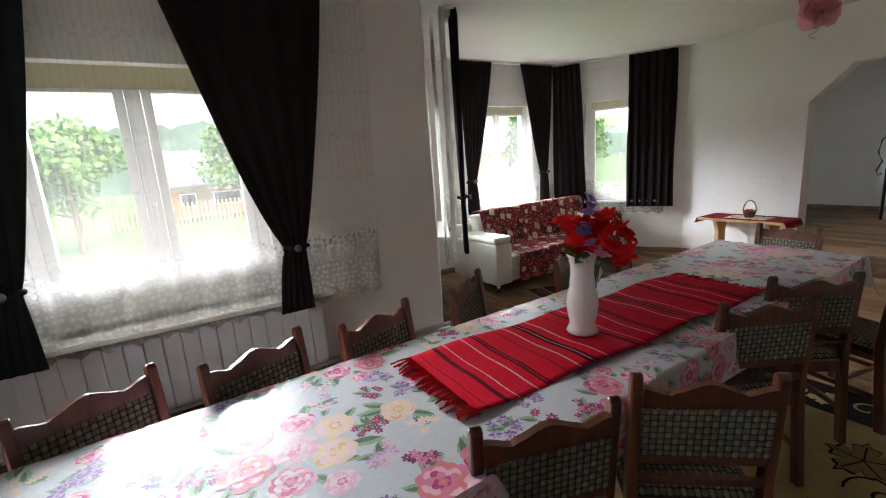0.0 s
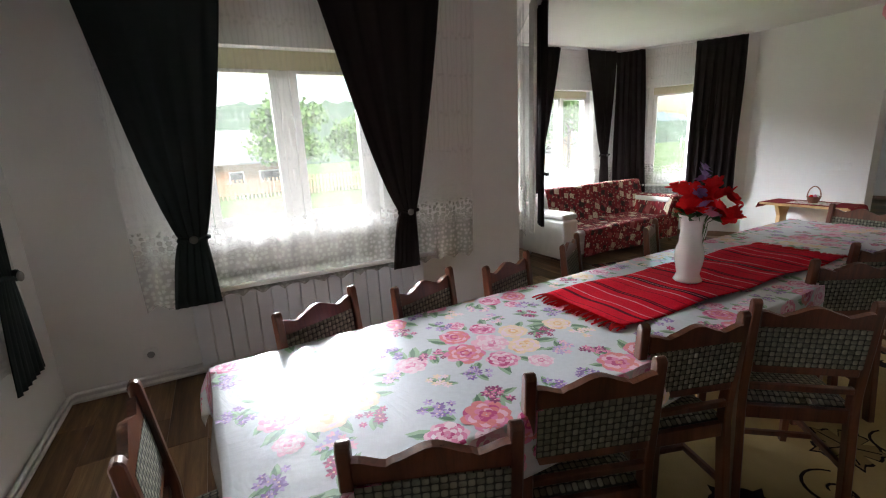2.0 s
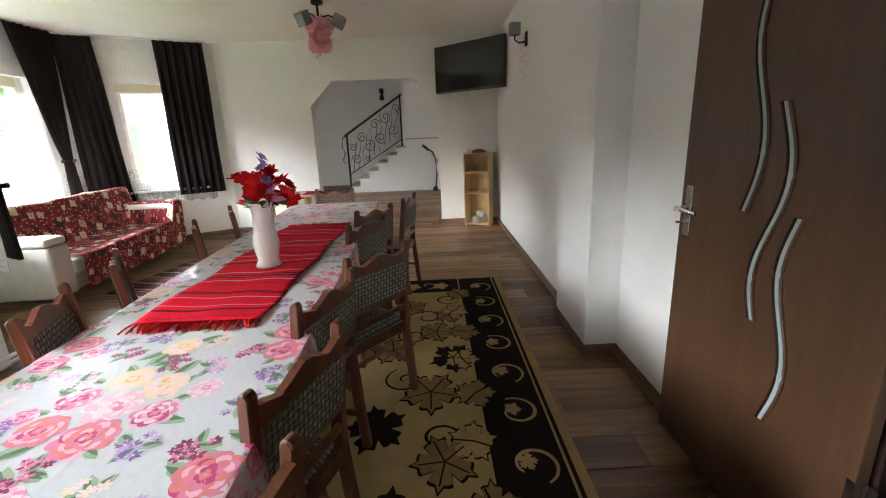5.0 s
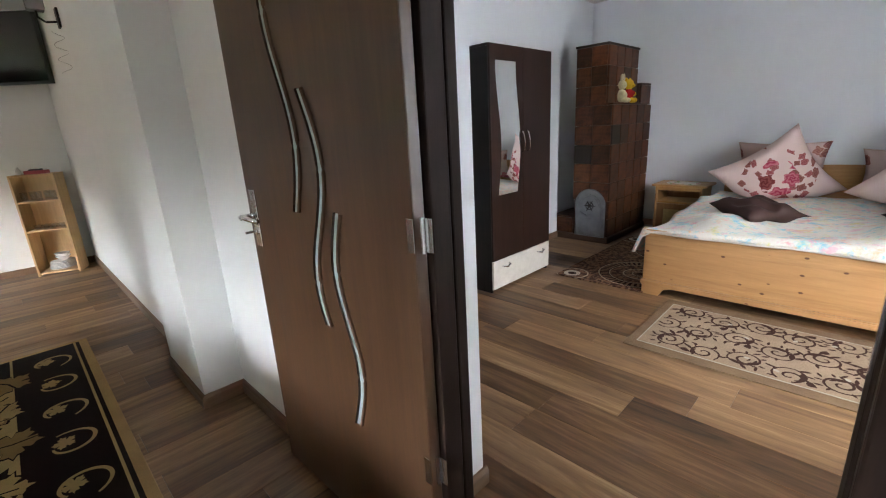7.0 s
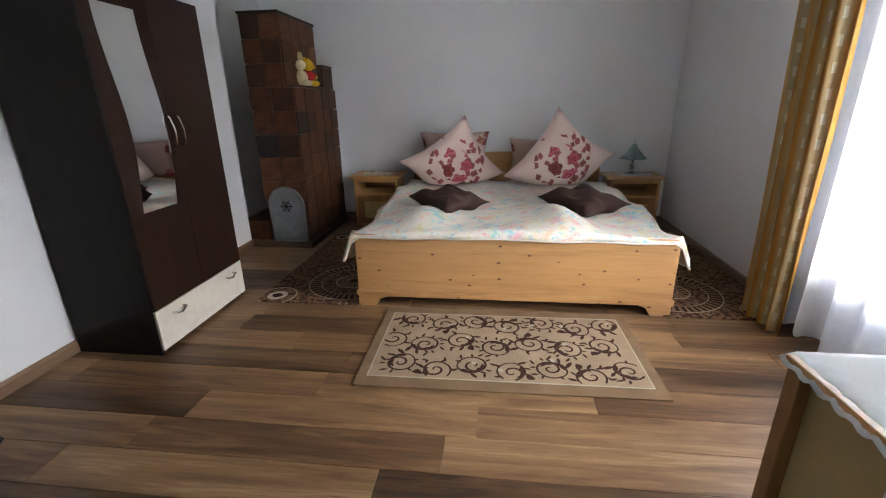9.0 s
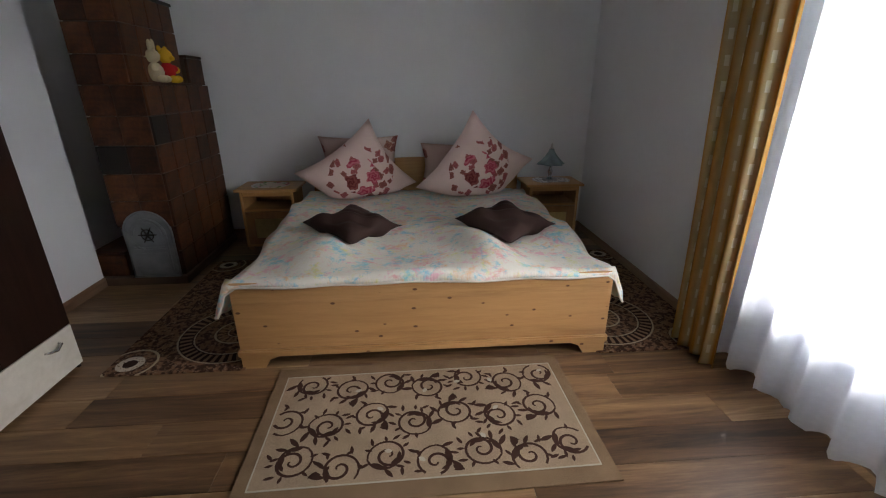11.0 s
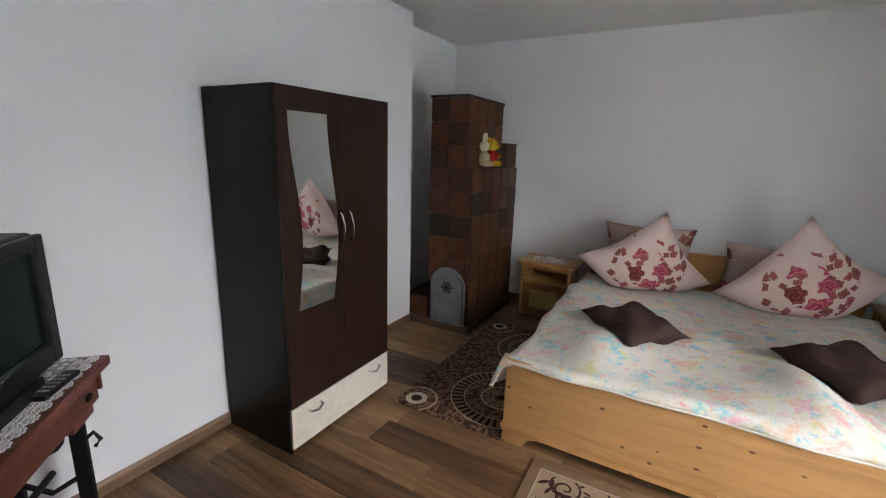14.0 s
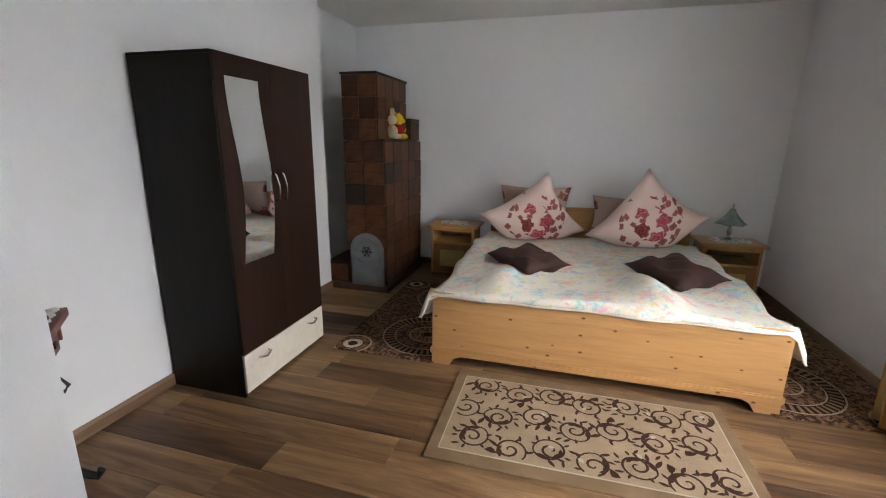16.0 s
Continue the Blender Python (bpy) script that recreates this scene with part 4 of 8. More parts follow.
# ---------------------------------------------------------------- curtains
def hung(name, m, top, bottom, edges, folds, depth, material, label, group, tie=None, uv_scale=1.0, thick=0.004, hem=0.0, rows=44):
    """A hanging cloth: m has x along the rail and y into the room; edges(z) gives the left and right end at height z."""
    cols = int(folds * 10)

    def place(u, v):
        z = top + (bottom - top) * v
        if hem and v == 1.0:
            z += hem * abs(math.sin(u * folds * 4.2))
        a, b = edges(z)
        squeeze = min(1.0, 0.35 + 0.9 * abs(b - a))
        ph = u * folds * math.tau
        d = depth * squeeze * (math.sin(ph) + 0.25 * math.sin(2.3 * ph + 1 + 2 * v) + 0.2 * math.sin(5 * v + u * 9))
        x = a + (b - a) * u + 0.006 * math.sin(7 * v + ph)
        return (x, d, z)

    wide = abs(edges(top)[1] - edges(top)[0])
    bm = sheet(cols, rows, place, lambda u, v: ((u * wide * uv_scale, (1 - v) * (top - bottom)) if uv_scale else (u, v)))
    th = thing(name, m, label, "curtain", group)
    part("cloth", bm, material, th, smooth=True, thick=thick)
    if tie:
        z, (a, b) = tie, edges(tie)
        bt = bmesh.new()
        w = (b - a) / 2 + 0.012
        ring = [((a + b) / 2 + w * math.cos(t * math.tau / 20), (depth + 0.018) * math.sin(t * math.tau / 20), z + 0.01 * math.sin(t)) for t in range(21)]
        tube(bt, ring, 0.012, 6)
        part("tieback", bt, material, th, smooth=True)
        bt = bmesh.new()
        blob(bt, ((a + b) / 2, depth + 0.035, z), 0.024, (1, 0.5, 1))
        part("tie_button", bt, PEWTER, th, "round metal tie button", True)
    return th


def tied(top, tie, low, t_edges, tie_edges, low_edges, bow=0.12):
    """Edges of a curtain that is gathered at the tie and flares below it."""
    def edges(z):
        if z >= tie:
            f = (z - tie) / (top - tie)
            g = f ** 0.8
            return tuple(k + (t - k) * g for t, k in zip(t_edges, tie_edges))
        f = min(1.0, (tie - z) / (tie - low))
        g = f ** 0.6
        return tuple(k + (l - k) * g for l, k in zip(low_edges, tie_edges))
    return edges


def straight(a, b, c=None, d=None, top=2.6, low=0.5):
    def edges(z):
        f = (top - z) / (top - low)
        return (a + ((a if c is None else c) - a) * f, b + ((b if d is None else d) - b) * f)
    return edges


RAIL = 2.635
for nm, m, a, b in (("curtain_rail", pose(0, 3.04, 0), -1.4, 1.35), ("curtain_rail", M_B1 @ pose(0, -0.21, 0), 0.1, L1 - 0.12), ("curtain_rail", M_B2 @ pose(0, -0.1, 0), 0.08, 2.05), ("curtain_rail", M_B3 @ pose(0, -0.1, 0), 0.05, 1.6), ("curtain_rail", pose(-1.6, 0, 0, 0, 0, 90), 1.0, 2.9), ("curtain_rail", pose(-2.14, 0, 0, 0, 0, 90), -4.0, -1.3)):
    single(nm, fresh((a, b, -0.03, 0.03, RAIL, 2.657), bevel=0.004), SILL, m, "white ceiling curtain rail", "curtain rail", "curtain rails")

# dining window: lace and two tied panels
ROOMWARD = Matrix.Scale(-1, 4, (0, 1, 0))
hung("lace_curtain", pose(0, 3.055, 0), RAIL, 0.54, straight(-1.22, 1.2, -1.2, 1.12), 13, 0.016, LACE, "cream lace net curtain with rows of embroidered flowers", "lace curtains", thick=0, hem=0.035, rows=30)
hung("curtain", pose(0, 3.0, 0) @ ROOMWARD, RAIL, 0.55, tied(RAIL, 0.97, 0.55, (-1.3, -0.5), (-0.95, -0.81), (-1.05, -0.79)), 5, 0.01, CURTAIN_GLARE, "dark curtain panel with a green glare tint, gathered by a tieback", "dark curtains", tie=0.97)
hung("curtain", pose(0, 3.0, 0) @ ROOMWARD, RAIL, 0.55, tied(RAIL, 0.98, 0.55, (-0.06, 0.9), (0.47, 0.6), (0.38, 0.6)), 5, 0.01, CURTAIN_DARK, "dark brown curtain panel gathered by a tieback", "dark curtains", tie=0.98)
# left wall window
hung("curtain", pose(-1.58, 0, 0, 0, 0, 90) @ ROOMWARD, RAIL, 0.5, tied(RAIL, 0.98, 0.5, (1.9, 2.75), (2.42, 2.56), (2.3, 2.62)), 6, 0.016, CURTAIN_GLARE, "dark curtain panel with a green glare tint, gathered by a tieback", "dark curtains", tie=0.98)
hung("lace_curtain", pose(-1.63, 0, 0, 0, 0, 90) @ ROOMWARD, RAIL, 0.55, straight(1.0, 2.75), 9, 0.014, LACE_BUNCH, "cream lace net curtain with rows of embroidered flowers", "lace curtains", thick=0, hem=0.03, rows=30)
# bay, near wall
hung("lace_curtain", M_B1 @ pose(0, -0.08, 0), RAIL, 0.55, straight(0.14, 1.7), 8, 0.014, LACE, "cream lace net curtain with rows of embroidered flowers", "lace curtains", thick=0, hem=0.03, rows=30)
hung("curtain", M_B1 @ pose(0, -0.26, 0) @ ROOMWARD, RAIL, 0.62, tied(RAIL, 1.13, 0.62, (0.1, 0.62), (0.25, 0.39), (0.24, 0.46)), 6, 0.03, CURTAIN_DARK, "dark brown curtain panel gathered by a tieback", "dark curtains", tie=1.13)
hung("lace_curtain", M_B1 @ pose(0, -0.16, 0), RAIL, 0.55, straight(0.05, 0.32, 0.16, 0.44), 4, 0.035, LACE_BUNCH, "cream lace net curtain drawn aside at the bay corner", "lace curtains", thick=0, hem=0.03, rows=30)
# bay, middle wall
hung("lace_curtain", M_B2 @ pose(0, -0.08, 0), RAIL, 0.55, straight(0.1, 2.0), 9, 0.014, LACE, "cream lace net curtain with rows of embroidered flowers", "lace curtains", thick=0, hem=0.03, rows=30)
hung("curtain", M_B2 @ pose(0, -0.13, 0) @ ROOMWARD, RAIL, 0.75, tied(RAIL, 1.17, 0.78, (0.36, 0.89), (0.43, 0.555), (0.4, 0.6)), 6, 0.03, CURTAIN_DARK, "dark brown curtain panel gathered by a tieback", "dark curtains", tie=1.17)
hung("curtain", M_B2 @ pose(0, -0.13, 0) @ ROOMWARD, RAIL, 0.62, tied(RAIL, 1.2, 0.62, (1.36, 1.95), (1.69, 1.83), (1.66, 1.86)), 6, 0.03, CURTAIN_DARK, "dark brown curtain panel gathered by a tieback", "dark curtains", tie=1.2)
# bay, far wall
hung("lace_curtain", M_B3 @ pose(0, -0.08, 0), RAIL, 0.55, straight(0.08, 1.45), 7, 0.014, LACE, "cream lace net curtain with rows of embroidered flowers", "lace curtains", thick=0, hem=0.03, rows=30)
hung("curtain", M_B3 @ pose(0, -0.13, 0) @ ROOMWARD, RAIL, 0.5, straight(0.0, 0.375, 0.0, 0.475), 5, 0.03, CURTAIN_DARK, "dark brown curtain panel hanging straight", "dark curtains")
hung("curtain", M_B3 @ pose(0, -0.13, 0) @ ROOMWARD, RAIL, 0.66, straight(1.0, 1.565, 0.99, 1.56), 6, 0.025, CURTAIN_DARK, "dark brown curtain panel hanging straight", "dark curtains")
# bedroom
ORANGE = orange_curtain()
M_BC = pose(-2.06, 0, 0, 0, 0, 90) @ ROOMWARD
hung("curtain", M_BC, RAIL, 0.02, straight(-3.52, -3.1, -3.38, -3.04, 2.63, 0.0), 4, 0.05, ORANGE, "ochre striped curtain panel hanging to the floor", "ochre curtains", uv_scale=0)
hung("curtain", M_BC, RAIL, 0.735, straight(-1.96, -1.5, -1.94, -1.5, 2.63, 0.0), 4, 0.05, ORANGE, "ochre striped curtain panel hanging to the floor", "ochre curtains", uv_scale=0)
hung("net_curtain", pose(-2.16, 0, 0, 0, 0, 90) @ ROOMWARD, RAIL, 0.03, straight(-3.45, -1.3), 11, 0.035, VOILE, "white voile net curtain with a scalloped hem", "lace curtains", thick=0, hem=0.04, rows=30)

# ---------------------------------------------------------------- radiator
rad = thing("radiator", pose(-0.97, 3.1, 0.1), "white enamelled panel radiator under the window", "radiator")
fin = mesh_of("radiator_section", fresh((0.002, 0.095, 0, 0.03, 0, 0.46), (0.03, 0.067, 0.03, 0.085, 0.02, 0.44), bevel=0.006), RADIATOR)
for i in range(17):
    piece("radiator_section", fin, rad, pose(0.097 * i, 0, 0))
for z in (0.04, 0.41):
    bm = bmesh.new()
    rod(bm, (0, 0.06, z), (1.65, 0.06, z), 0.016)
    part("collector_pipe", bm, RADIATOR, rad)
for x in (0.2, 1.4):
    part("foot", fresh((x, x + 0.04, 0.02, 0.1, -0.1, 0.03)), RADIATOR, rad)


# ---------------------------------------------------------------- dining table, cloth, runner, vase
TABLE = pose(1.27, 1.285, 0, 0, 0, 2.2)
TL, TW, TH = 2.07, 0.405, 0.735
table = thing("dining_table", TABLE, "long wooden dining table under a floral oilcloth", "table")
part("tabletop", fresh((-TL, TL, -TW, TW, TH - 0.035, TH - 0.004), bevel=0.006), CHAIR_WOOD, table)
for y in (-TW + 0.06, TW - 0.09):
    part("apron", fresh((-TL + 0.1, TL - 0.1, y, y + 0.025, TH - 0.13, TH - 0.035)), CHAIR_WOOD, table)
for x in (-TL + 0.09, -0.72, 0.72, TL - 0.15):
    for y in (-TW + 0.06, TW - 0.12):
        part("leg", fresh((x, x + 0.06, y, y + 0.06, 0, TH - 0.13), bevel=0.006), CHAIR_WOOD, table)


DROP = 0.2


def drape(x, y, lift=0.0):
    """A point of the cloth over the table: flat inside, hanging in soft folds beyond the edge."""
    hx, hy = TL + lift, TW + lift
    ox, oy = max(0.0, abs(x) - hx), max(0.0, abs(y) - hy)
    px, py = math.copysign(min(abs(x), hx), x), math.copysign(min(abs(y), hy), y)
    z = TH + lift + 0.0015 * math.sin(x * 5 + y * 9) + 0.001 * math.sin(x * 13 - y * 7)
    if ox or oy:
        fall = max(ox, oy) if not (ox and oy) else math.hypot(ox, oy) * 0.92
        wave = 0.012 * math.sin(x * 14) + 0.01 * math.sin(y * 15 + 1)
        away = (0.012 + 0.1 * fall + wave * min(1.0, fall / 0.12)) * (1.0 if ox else 0.3)
        if ox and oy:
            t = math.atan2(oy, ox)
            px += math.copysign((away + 0.25 * fall * math.sin(2 * t)) * math.cos(t), x)
            py += math.copysign((away + 0.25 * fall * math.sin(2 * t)) * math.sin(t), y)
        elif ox:
            px += math.copysign(away, x)
        else:
            py += math.copysign(away, y)
        z = TH + lift - max(0.0, fall - 0.012)
    return (px, py, z)


cloth_ob = thing("tablecloth", TABLE, "glossy white oilcloth printed with pink roses and purple flowers", "tablecloth")
part("cloth", sheet(220, 70, lambda u, v: drape((2 * u - 1) * (TL + DROP), (2 * v - 1) * (TW + DROP))), OILCLOTH, cloth_ob, smooth=True, thick=0.002)


class Print:
    """Flat printed shapes that follow the cloth."""

    def __init__(self, seed):
        self.verts, self.faces, self.inks, self.names = [], [], [], list(INKS)
        self.r = random.Random(seed)

    def shape(self, cx, cy, pts, ink, layer):
        lift = 0.0018 + 0.00009 * layer
        base = len(self.verts)
        ring = [(cx, cy)] + pts
        if any(abs(x) > TL + DROP - 0.004 or abs(y) > TW + DROP - 0.004 for x, y in ring):
            return
        self.verts += [drape(x, y, lift) for x, y in ring]
        n = len(pts)
        for i in range(n):
            self.faces.append((base, base + 1 + i, base + 1 + (i + 1) % n))
            self.inks.append(self.names.index(ink))

    def petal(self, cx, cy, a, near, length, fat, ink, layer, point=0.0):
        pts = []
        c, s_ = math.cos(a), math.sin(a)
        for k in range(9):
            t = k * math.tau / 9
            u = math.cos(t)
            w = fat * math.sin(t) * (1 - point * max(0.0, u)) * self.r.uniform(0.88, 1.1)
            d = near + length * (0.5 + 0.5 * u) * self.r.uniform(0.94, 1.04)
            pts.append((cx + c * d - s_ * w, cy + s_ * d + c * w))
        m = near + length * 0.5
        self.shape(cx + c * m, cy + s_ * m, pts, ink, layer)

    def rose(self, cx, cy, r, tones):
        deep, mid, light, pale = tones
        turn, squash = self.r.uniform(0, 6), self.r.uniform(0.85, 1.1)
        rings = ((0.34, 0.66, 0.36, 8, light), (0.3, 0.6, 0.3, 8, mid), (0.24, 0.5, 0.27, 7, pale), (0.2, 0.42, 0.22, 7, mid), (0.12, 0.36, 0.18, 6, light), (0.06, 0.26, 0.14, 5, deep), (0.02, 0.18, 0.1, 4, mid))
        for j, (near, length, fat, n, ink) in enumerate(rings):
            for k in range(n):
                a = turn + 0.5 * j + k * math.tau / n + self.r.uniform(-0.15, 0.15)
                self.petal(cx, cy, a, near * r, length * r * self.r.uniform(0.85, 1.1), fat * r * squash, ink if self.r.random() < 0.72 else self.r.choice(tones), j + 2)

    def star(self, cx, cy, r, inks):
        turn = self.r.uniform(0, 6)
        for k in range(6):
            self.petal(cx, cy, turn + k * math.tau / 6, 0.12 * r, 0.9 * r, 0.27 * r, self.r.choice(inks), 7, 0.5)
        self.petal(cx, cy, turn, -0.15 * r, 0.3 * r, 0.14 * r, "light_peach", 8)

    def leaf(self, cx, cy, length, a):
        self.petal(cx, cy, a, 0.0, length, length * 0.25, "light_green", 0, 0.75)
        self.petal(cx, cy, a + 0.12, 0.05 * length, length * 0.85, length * 0.11, "dark_green", 1, 0.75)

    def spray(self, cx, cy, n, inks):
        for _ in range(n):
            a, d = self.r.uniform(0, math.tau), 0.045 * math.sqrt(self.r.random())
            self.star(cx + d * math.cos(a), cy + d * math.sin(a), self.r.uniform(0.013, 0.021), inks)
        for k in range(3):
            self.leaf(cx, cy, 0.06, self.r.uniform(0, math.tau))


PINKS, SOFTS = ("deep_pink", "rose_pink", "light_pink", "pale_pink"), ("rose_pink", "light_pink", "pale_pink", "pale_pink")
PEACHES, CORALS = ("peach", "light_peach", "light_peach", "pale_pink"), ("deep_pink", "coral", "rose_pink", "light_pink")
ink = Print(21)


def bouquet_print(cx, cy, turn):
    """A round bunch of roses with sprays of small flowers about it."""
    for k in range(14):
        a = turn + k * 0.45
        ink.leaf(cx + 0.16 * math.cos(a), cy + 0.14 * math.sin(a), ink.r.uniform(0.06, 0.1), a + ink.r.uniform(-0.6, 0.6))
    for k, (d, a, r, tones) in enumerate(((0.0, 0.0, 0.072, SOFTS), (0.12, 0.3, 0.074, CORALS), (0.13, 1.4, 0.06, PINKS), (0.12, 2.5, 0.066, PEACHES), (0.13, 3.5, 0.06, PEACHES), (0.12, 4.5, 0.056, PINKS), (0.14, 5.5, 0.062, CORALS), (0.21, 2.0, 0.045, SOFTS), (0.2, 5.0, 0.04, PINKS))):
        ink.rose(cx + d * math.cos(a + turn), cy + d * math.sin(a + turn), r, tones)
    for k, (d, a, inks) in enumerate(((0.22, 0.9, ("purple", "lilac")), (0.21, 3.1, ("plum", "deep_pink")), (0.22, 4.2, ("lilac", "pale_pink", "light_pink")), (0.25, 5.2, ("purple", "lilac")), (0.22, 0.0, ("plum", "rose_pink")), (0.24, 2.5, ("lilac", "light_pink")))):
        ink.spray(cx + d * math.cos(a + turn), cy + d * math.sin(a + turn), 9, inks)


def lone_rose(cx, cy, turn, tones):
    for k in (-0.5, 0.0, 0.6, 2.6):
        ink.leaf(cx + 0.04 * math.cos(turn + k), cy + 0.04 * math.sin(turn + k), 0.09, turn + k)
    ink.rose(cx, cy, ink.r.uniform(0.058, 0.072), tones)


for i in range(8):
    for j in range(3):
        cx = -2.12 + 0.62 * i + (0.31 if j % 2 else 0.0)
        cy = -0.46 + 0.46 * j
        bouquet_print(cx, cy, 0.9 * i + 2.1 * j)
        lone_rose(cx + 0.31, cy + 0.02 * (-1) ** i, 1.7 * i + j, (PINKS, SOFTS, PEACHES)[(i + j) % 3])
        ink.spray(cx + 0.28, cy + 0.13, 7, ("purple", "lilac") if (i + j) % 2 else ("plum", "deep_pink"))
        ink.spray(cx + 0.33, cy - 0.14, 6, ("light_peach", "pale_pink"))
data = bpy.data.meshes.new("flower_print")
data.from_pydata(ink.verts, [], ink.faces)
for k in ink.names:
    data.materials.append(INKS[k])
data.polygons.foreach_set("material_index", ink.inks)
ob = new("flower_print", data)
ob.parent = cloth_ob
tagged(ob, "printed pink roses and purple flowers", kind="stuff")


def runner_place(u, v):
    x, y = (u - 0.5) * 1.66, (v - 0.5) * (0.455 + 0.012 * math.sin(u * 17))
    return (x, y, TH + 0.012 + 0.004 * math.sin(x * 11 + y * 6) + 0.003 * math.sin(y * 23 + x * 5))


runner = thing("table_runner", TABLE @ pose(0.13, -0.02, 0, 0, 0, -3.2), "red woven table runner with black and white stripes and fringes", "table runner")
part("runner_cloth", sheet(60, 18, runner_place), RUNNER, runner, smooth=True, thick=0.003)
for end in (-1, 1):
    bm = bmesh.new()
    for k in range(46):
        y = -0.225 + 0.45 * k / 45
        j = rng.uniform(-0.012, 0.012)
        length = rng.uniform(0.045, 0.085)
        tube(bm, [(end * 0.828, y, TH + 0.01), (end * (0.828 + length * 0.5), y + j, TH + 0.012), (end * (0.828 + length), y + 2 * j, TH + 0.007)], 0.004, 4)
    part("fringe", bm, FRINGE, runner, "red wool fringe")

VASE_AT = (1.245, 1.262, TH + 0.012)
vase = thing("vase", pose(*VASE_AT), "white porcelain vase with a small handle on the table runner", "vase")
bm = bmesh.new()
turned(bm, [(0.058, 0), (0.064, 0.006), (0.056, 0.02), (0.05, 0.04), (0.058, 0.08), (0.064, 0.12), (0.06, 0.16), (0.05, 0.19), (0.049, 0.2), (0.05, 0.21), (0.046, 0.24), (0.047, 0.28), (0.054, 0.31), (0.061, 0.325), (0.056, 0.325), (0.044, 0.29), (0.04, 0.22)], 28)
part("body", bm, PORCELAIN, vase, smooth=True)
bm = bmesh.new()
tube(bm, [(0.045, -0.01, 0.27), (0.08, -0.015, 0.28), (0.092, -0.016, 0.24), (0.075, -0.014, 0.2), (0.05, -0.01, 0.2)], 0.008, 8)
part("handle", bm, PORCELAIN, vase, smooth=True)
bouquet = thing("bouquet", pose(VASE_AT[0] + 0.035, VASE_AT[1] - 0.02, VASE_AT[2] + 0.285), "artificial bouquet of red, pink and lilac flowers standing in the vase", "flowers")


def blossom(radius, petals, rows_):
    bm = bmesh.new()
    for r in range(rows_):
        for k in range(petals):
            t = k * math.tau / petals + 0.4 * r
            tilt = radians(25 + 32 * r)
            q = Matrix.Rotation(t, 4, "Z") @ Matrix.Rotation(-tilt, 4, "Y")
            s = radius * (1 - 0.25 * r)
            pts = [(0, 0, 0), (s * 0.45, -s * 0.36, 0.1 * s), (s * 0.9, -s * 0.25, 0), (s, 0, -0.08 * s), (s * 0.9, s * 0.25, 0), (s * 0.45, s * 0.36, 0.1 * s)]
            vs = [bm.verts.new(q @ Vector(p)) for p in pts]
            bm.faces.new((vs[0], vs[1], vs[2], vs[3])), bm.faces.new((vs[0], vs[3], vs[4], vs[5]))
    blob(bm, (0, 0, radius * 0.12), radius * 0.16, detail=1)
    return bm


heads = [mesh_of("blossom_red", blossom(0.055, 6, 2), SOFT_RED), mesh_of("blossom_pink", blossom(0.042, 7, 3), SOFT_PINK), mesh_of("blossom_lilac", blossom(0.038, 6, 3), SOFT_LILAC)]
for k in range(34):
    t = rng.uniform(0, math.tau)
    r = rng.uniform(0.02, 0.14)
    z = rng.uniform(0.02, 0.17) - r * 0.35
    kind = 0 if math.cos(t - 0.3) > -0.35 else rng.choice([1, 2, 0])
    m = Matrix.Translation((r * math.cos(t), r * math.sin(t), z + 0.03)) @ pose(0, 0, 0, rng.uniform(-50, 50), rng.uniform(-50, 50), rng.uniform(0, 360))
    piece("blossom", heads[kind], bouquet, m)
for z, x in ((0.2, -0.02), (0.225, -0.035), (0.25, -0.03)):
    piece("blossom", heads[2], bouquet, Matrix.Translation((x, -0.01, z)) @ pose(0, 0, 0, rng.uniform(-40, 40), 20, 40 * z))
bm = bmesh.new()
for k in range(14):
    t = k * 0.9
    r = rng.uniform(0.06, 0.15)
    tube(bm, [(0, 0, -0.2), (0.25 * r * math.cos(t), 0.25 * r * math.sin(t), 0.0), (r * math.cos(t), r * math.sin(t), 0.1 - r * 0.4)], 0.002, 4)
part("stems", bm, LEAF_GREEN, bouquet)
lf = bmesh.new()
vs = [lf.verts.new(p) for p in ((0, 0, 0), (0.03, -0.018, 0.006), (0.07, 0, -0.004), (0.03, 0.018, 0.006))]
lf.faces.new((vs[0], vs[1], vs[2])), lf.faces.new((vs[0], vs[2], vs[3]))
lf = mesh_of("leaf", lf, LEAF_GREEN)
for k in range(18):
    t = rng.uniform(0, math.tau)
    piece("leaf", lf, bouquet, Matrix.Translation((0.06 * math.cos(t), 0.06 * math.sin(t), rng.uniform(0.0, 0.07))) @ pose(0, 0, 0, rng.uniform(-30, 30), rng.uniform(-40, 30), math.degrees(t)))


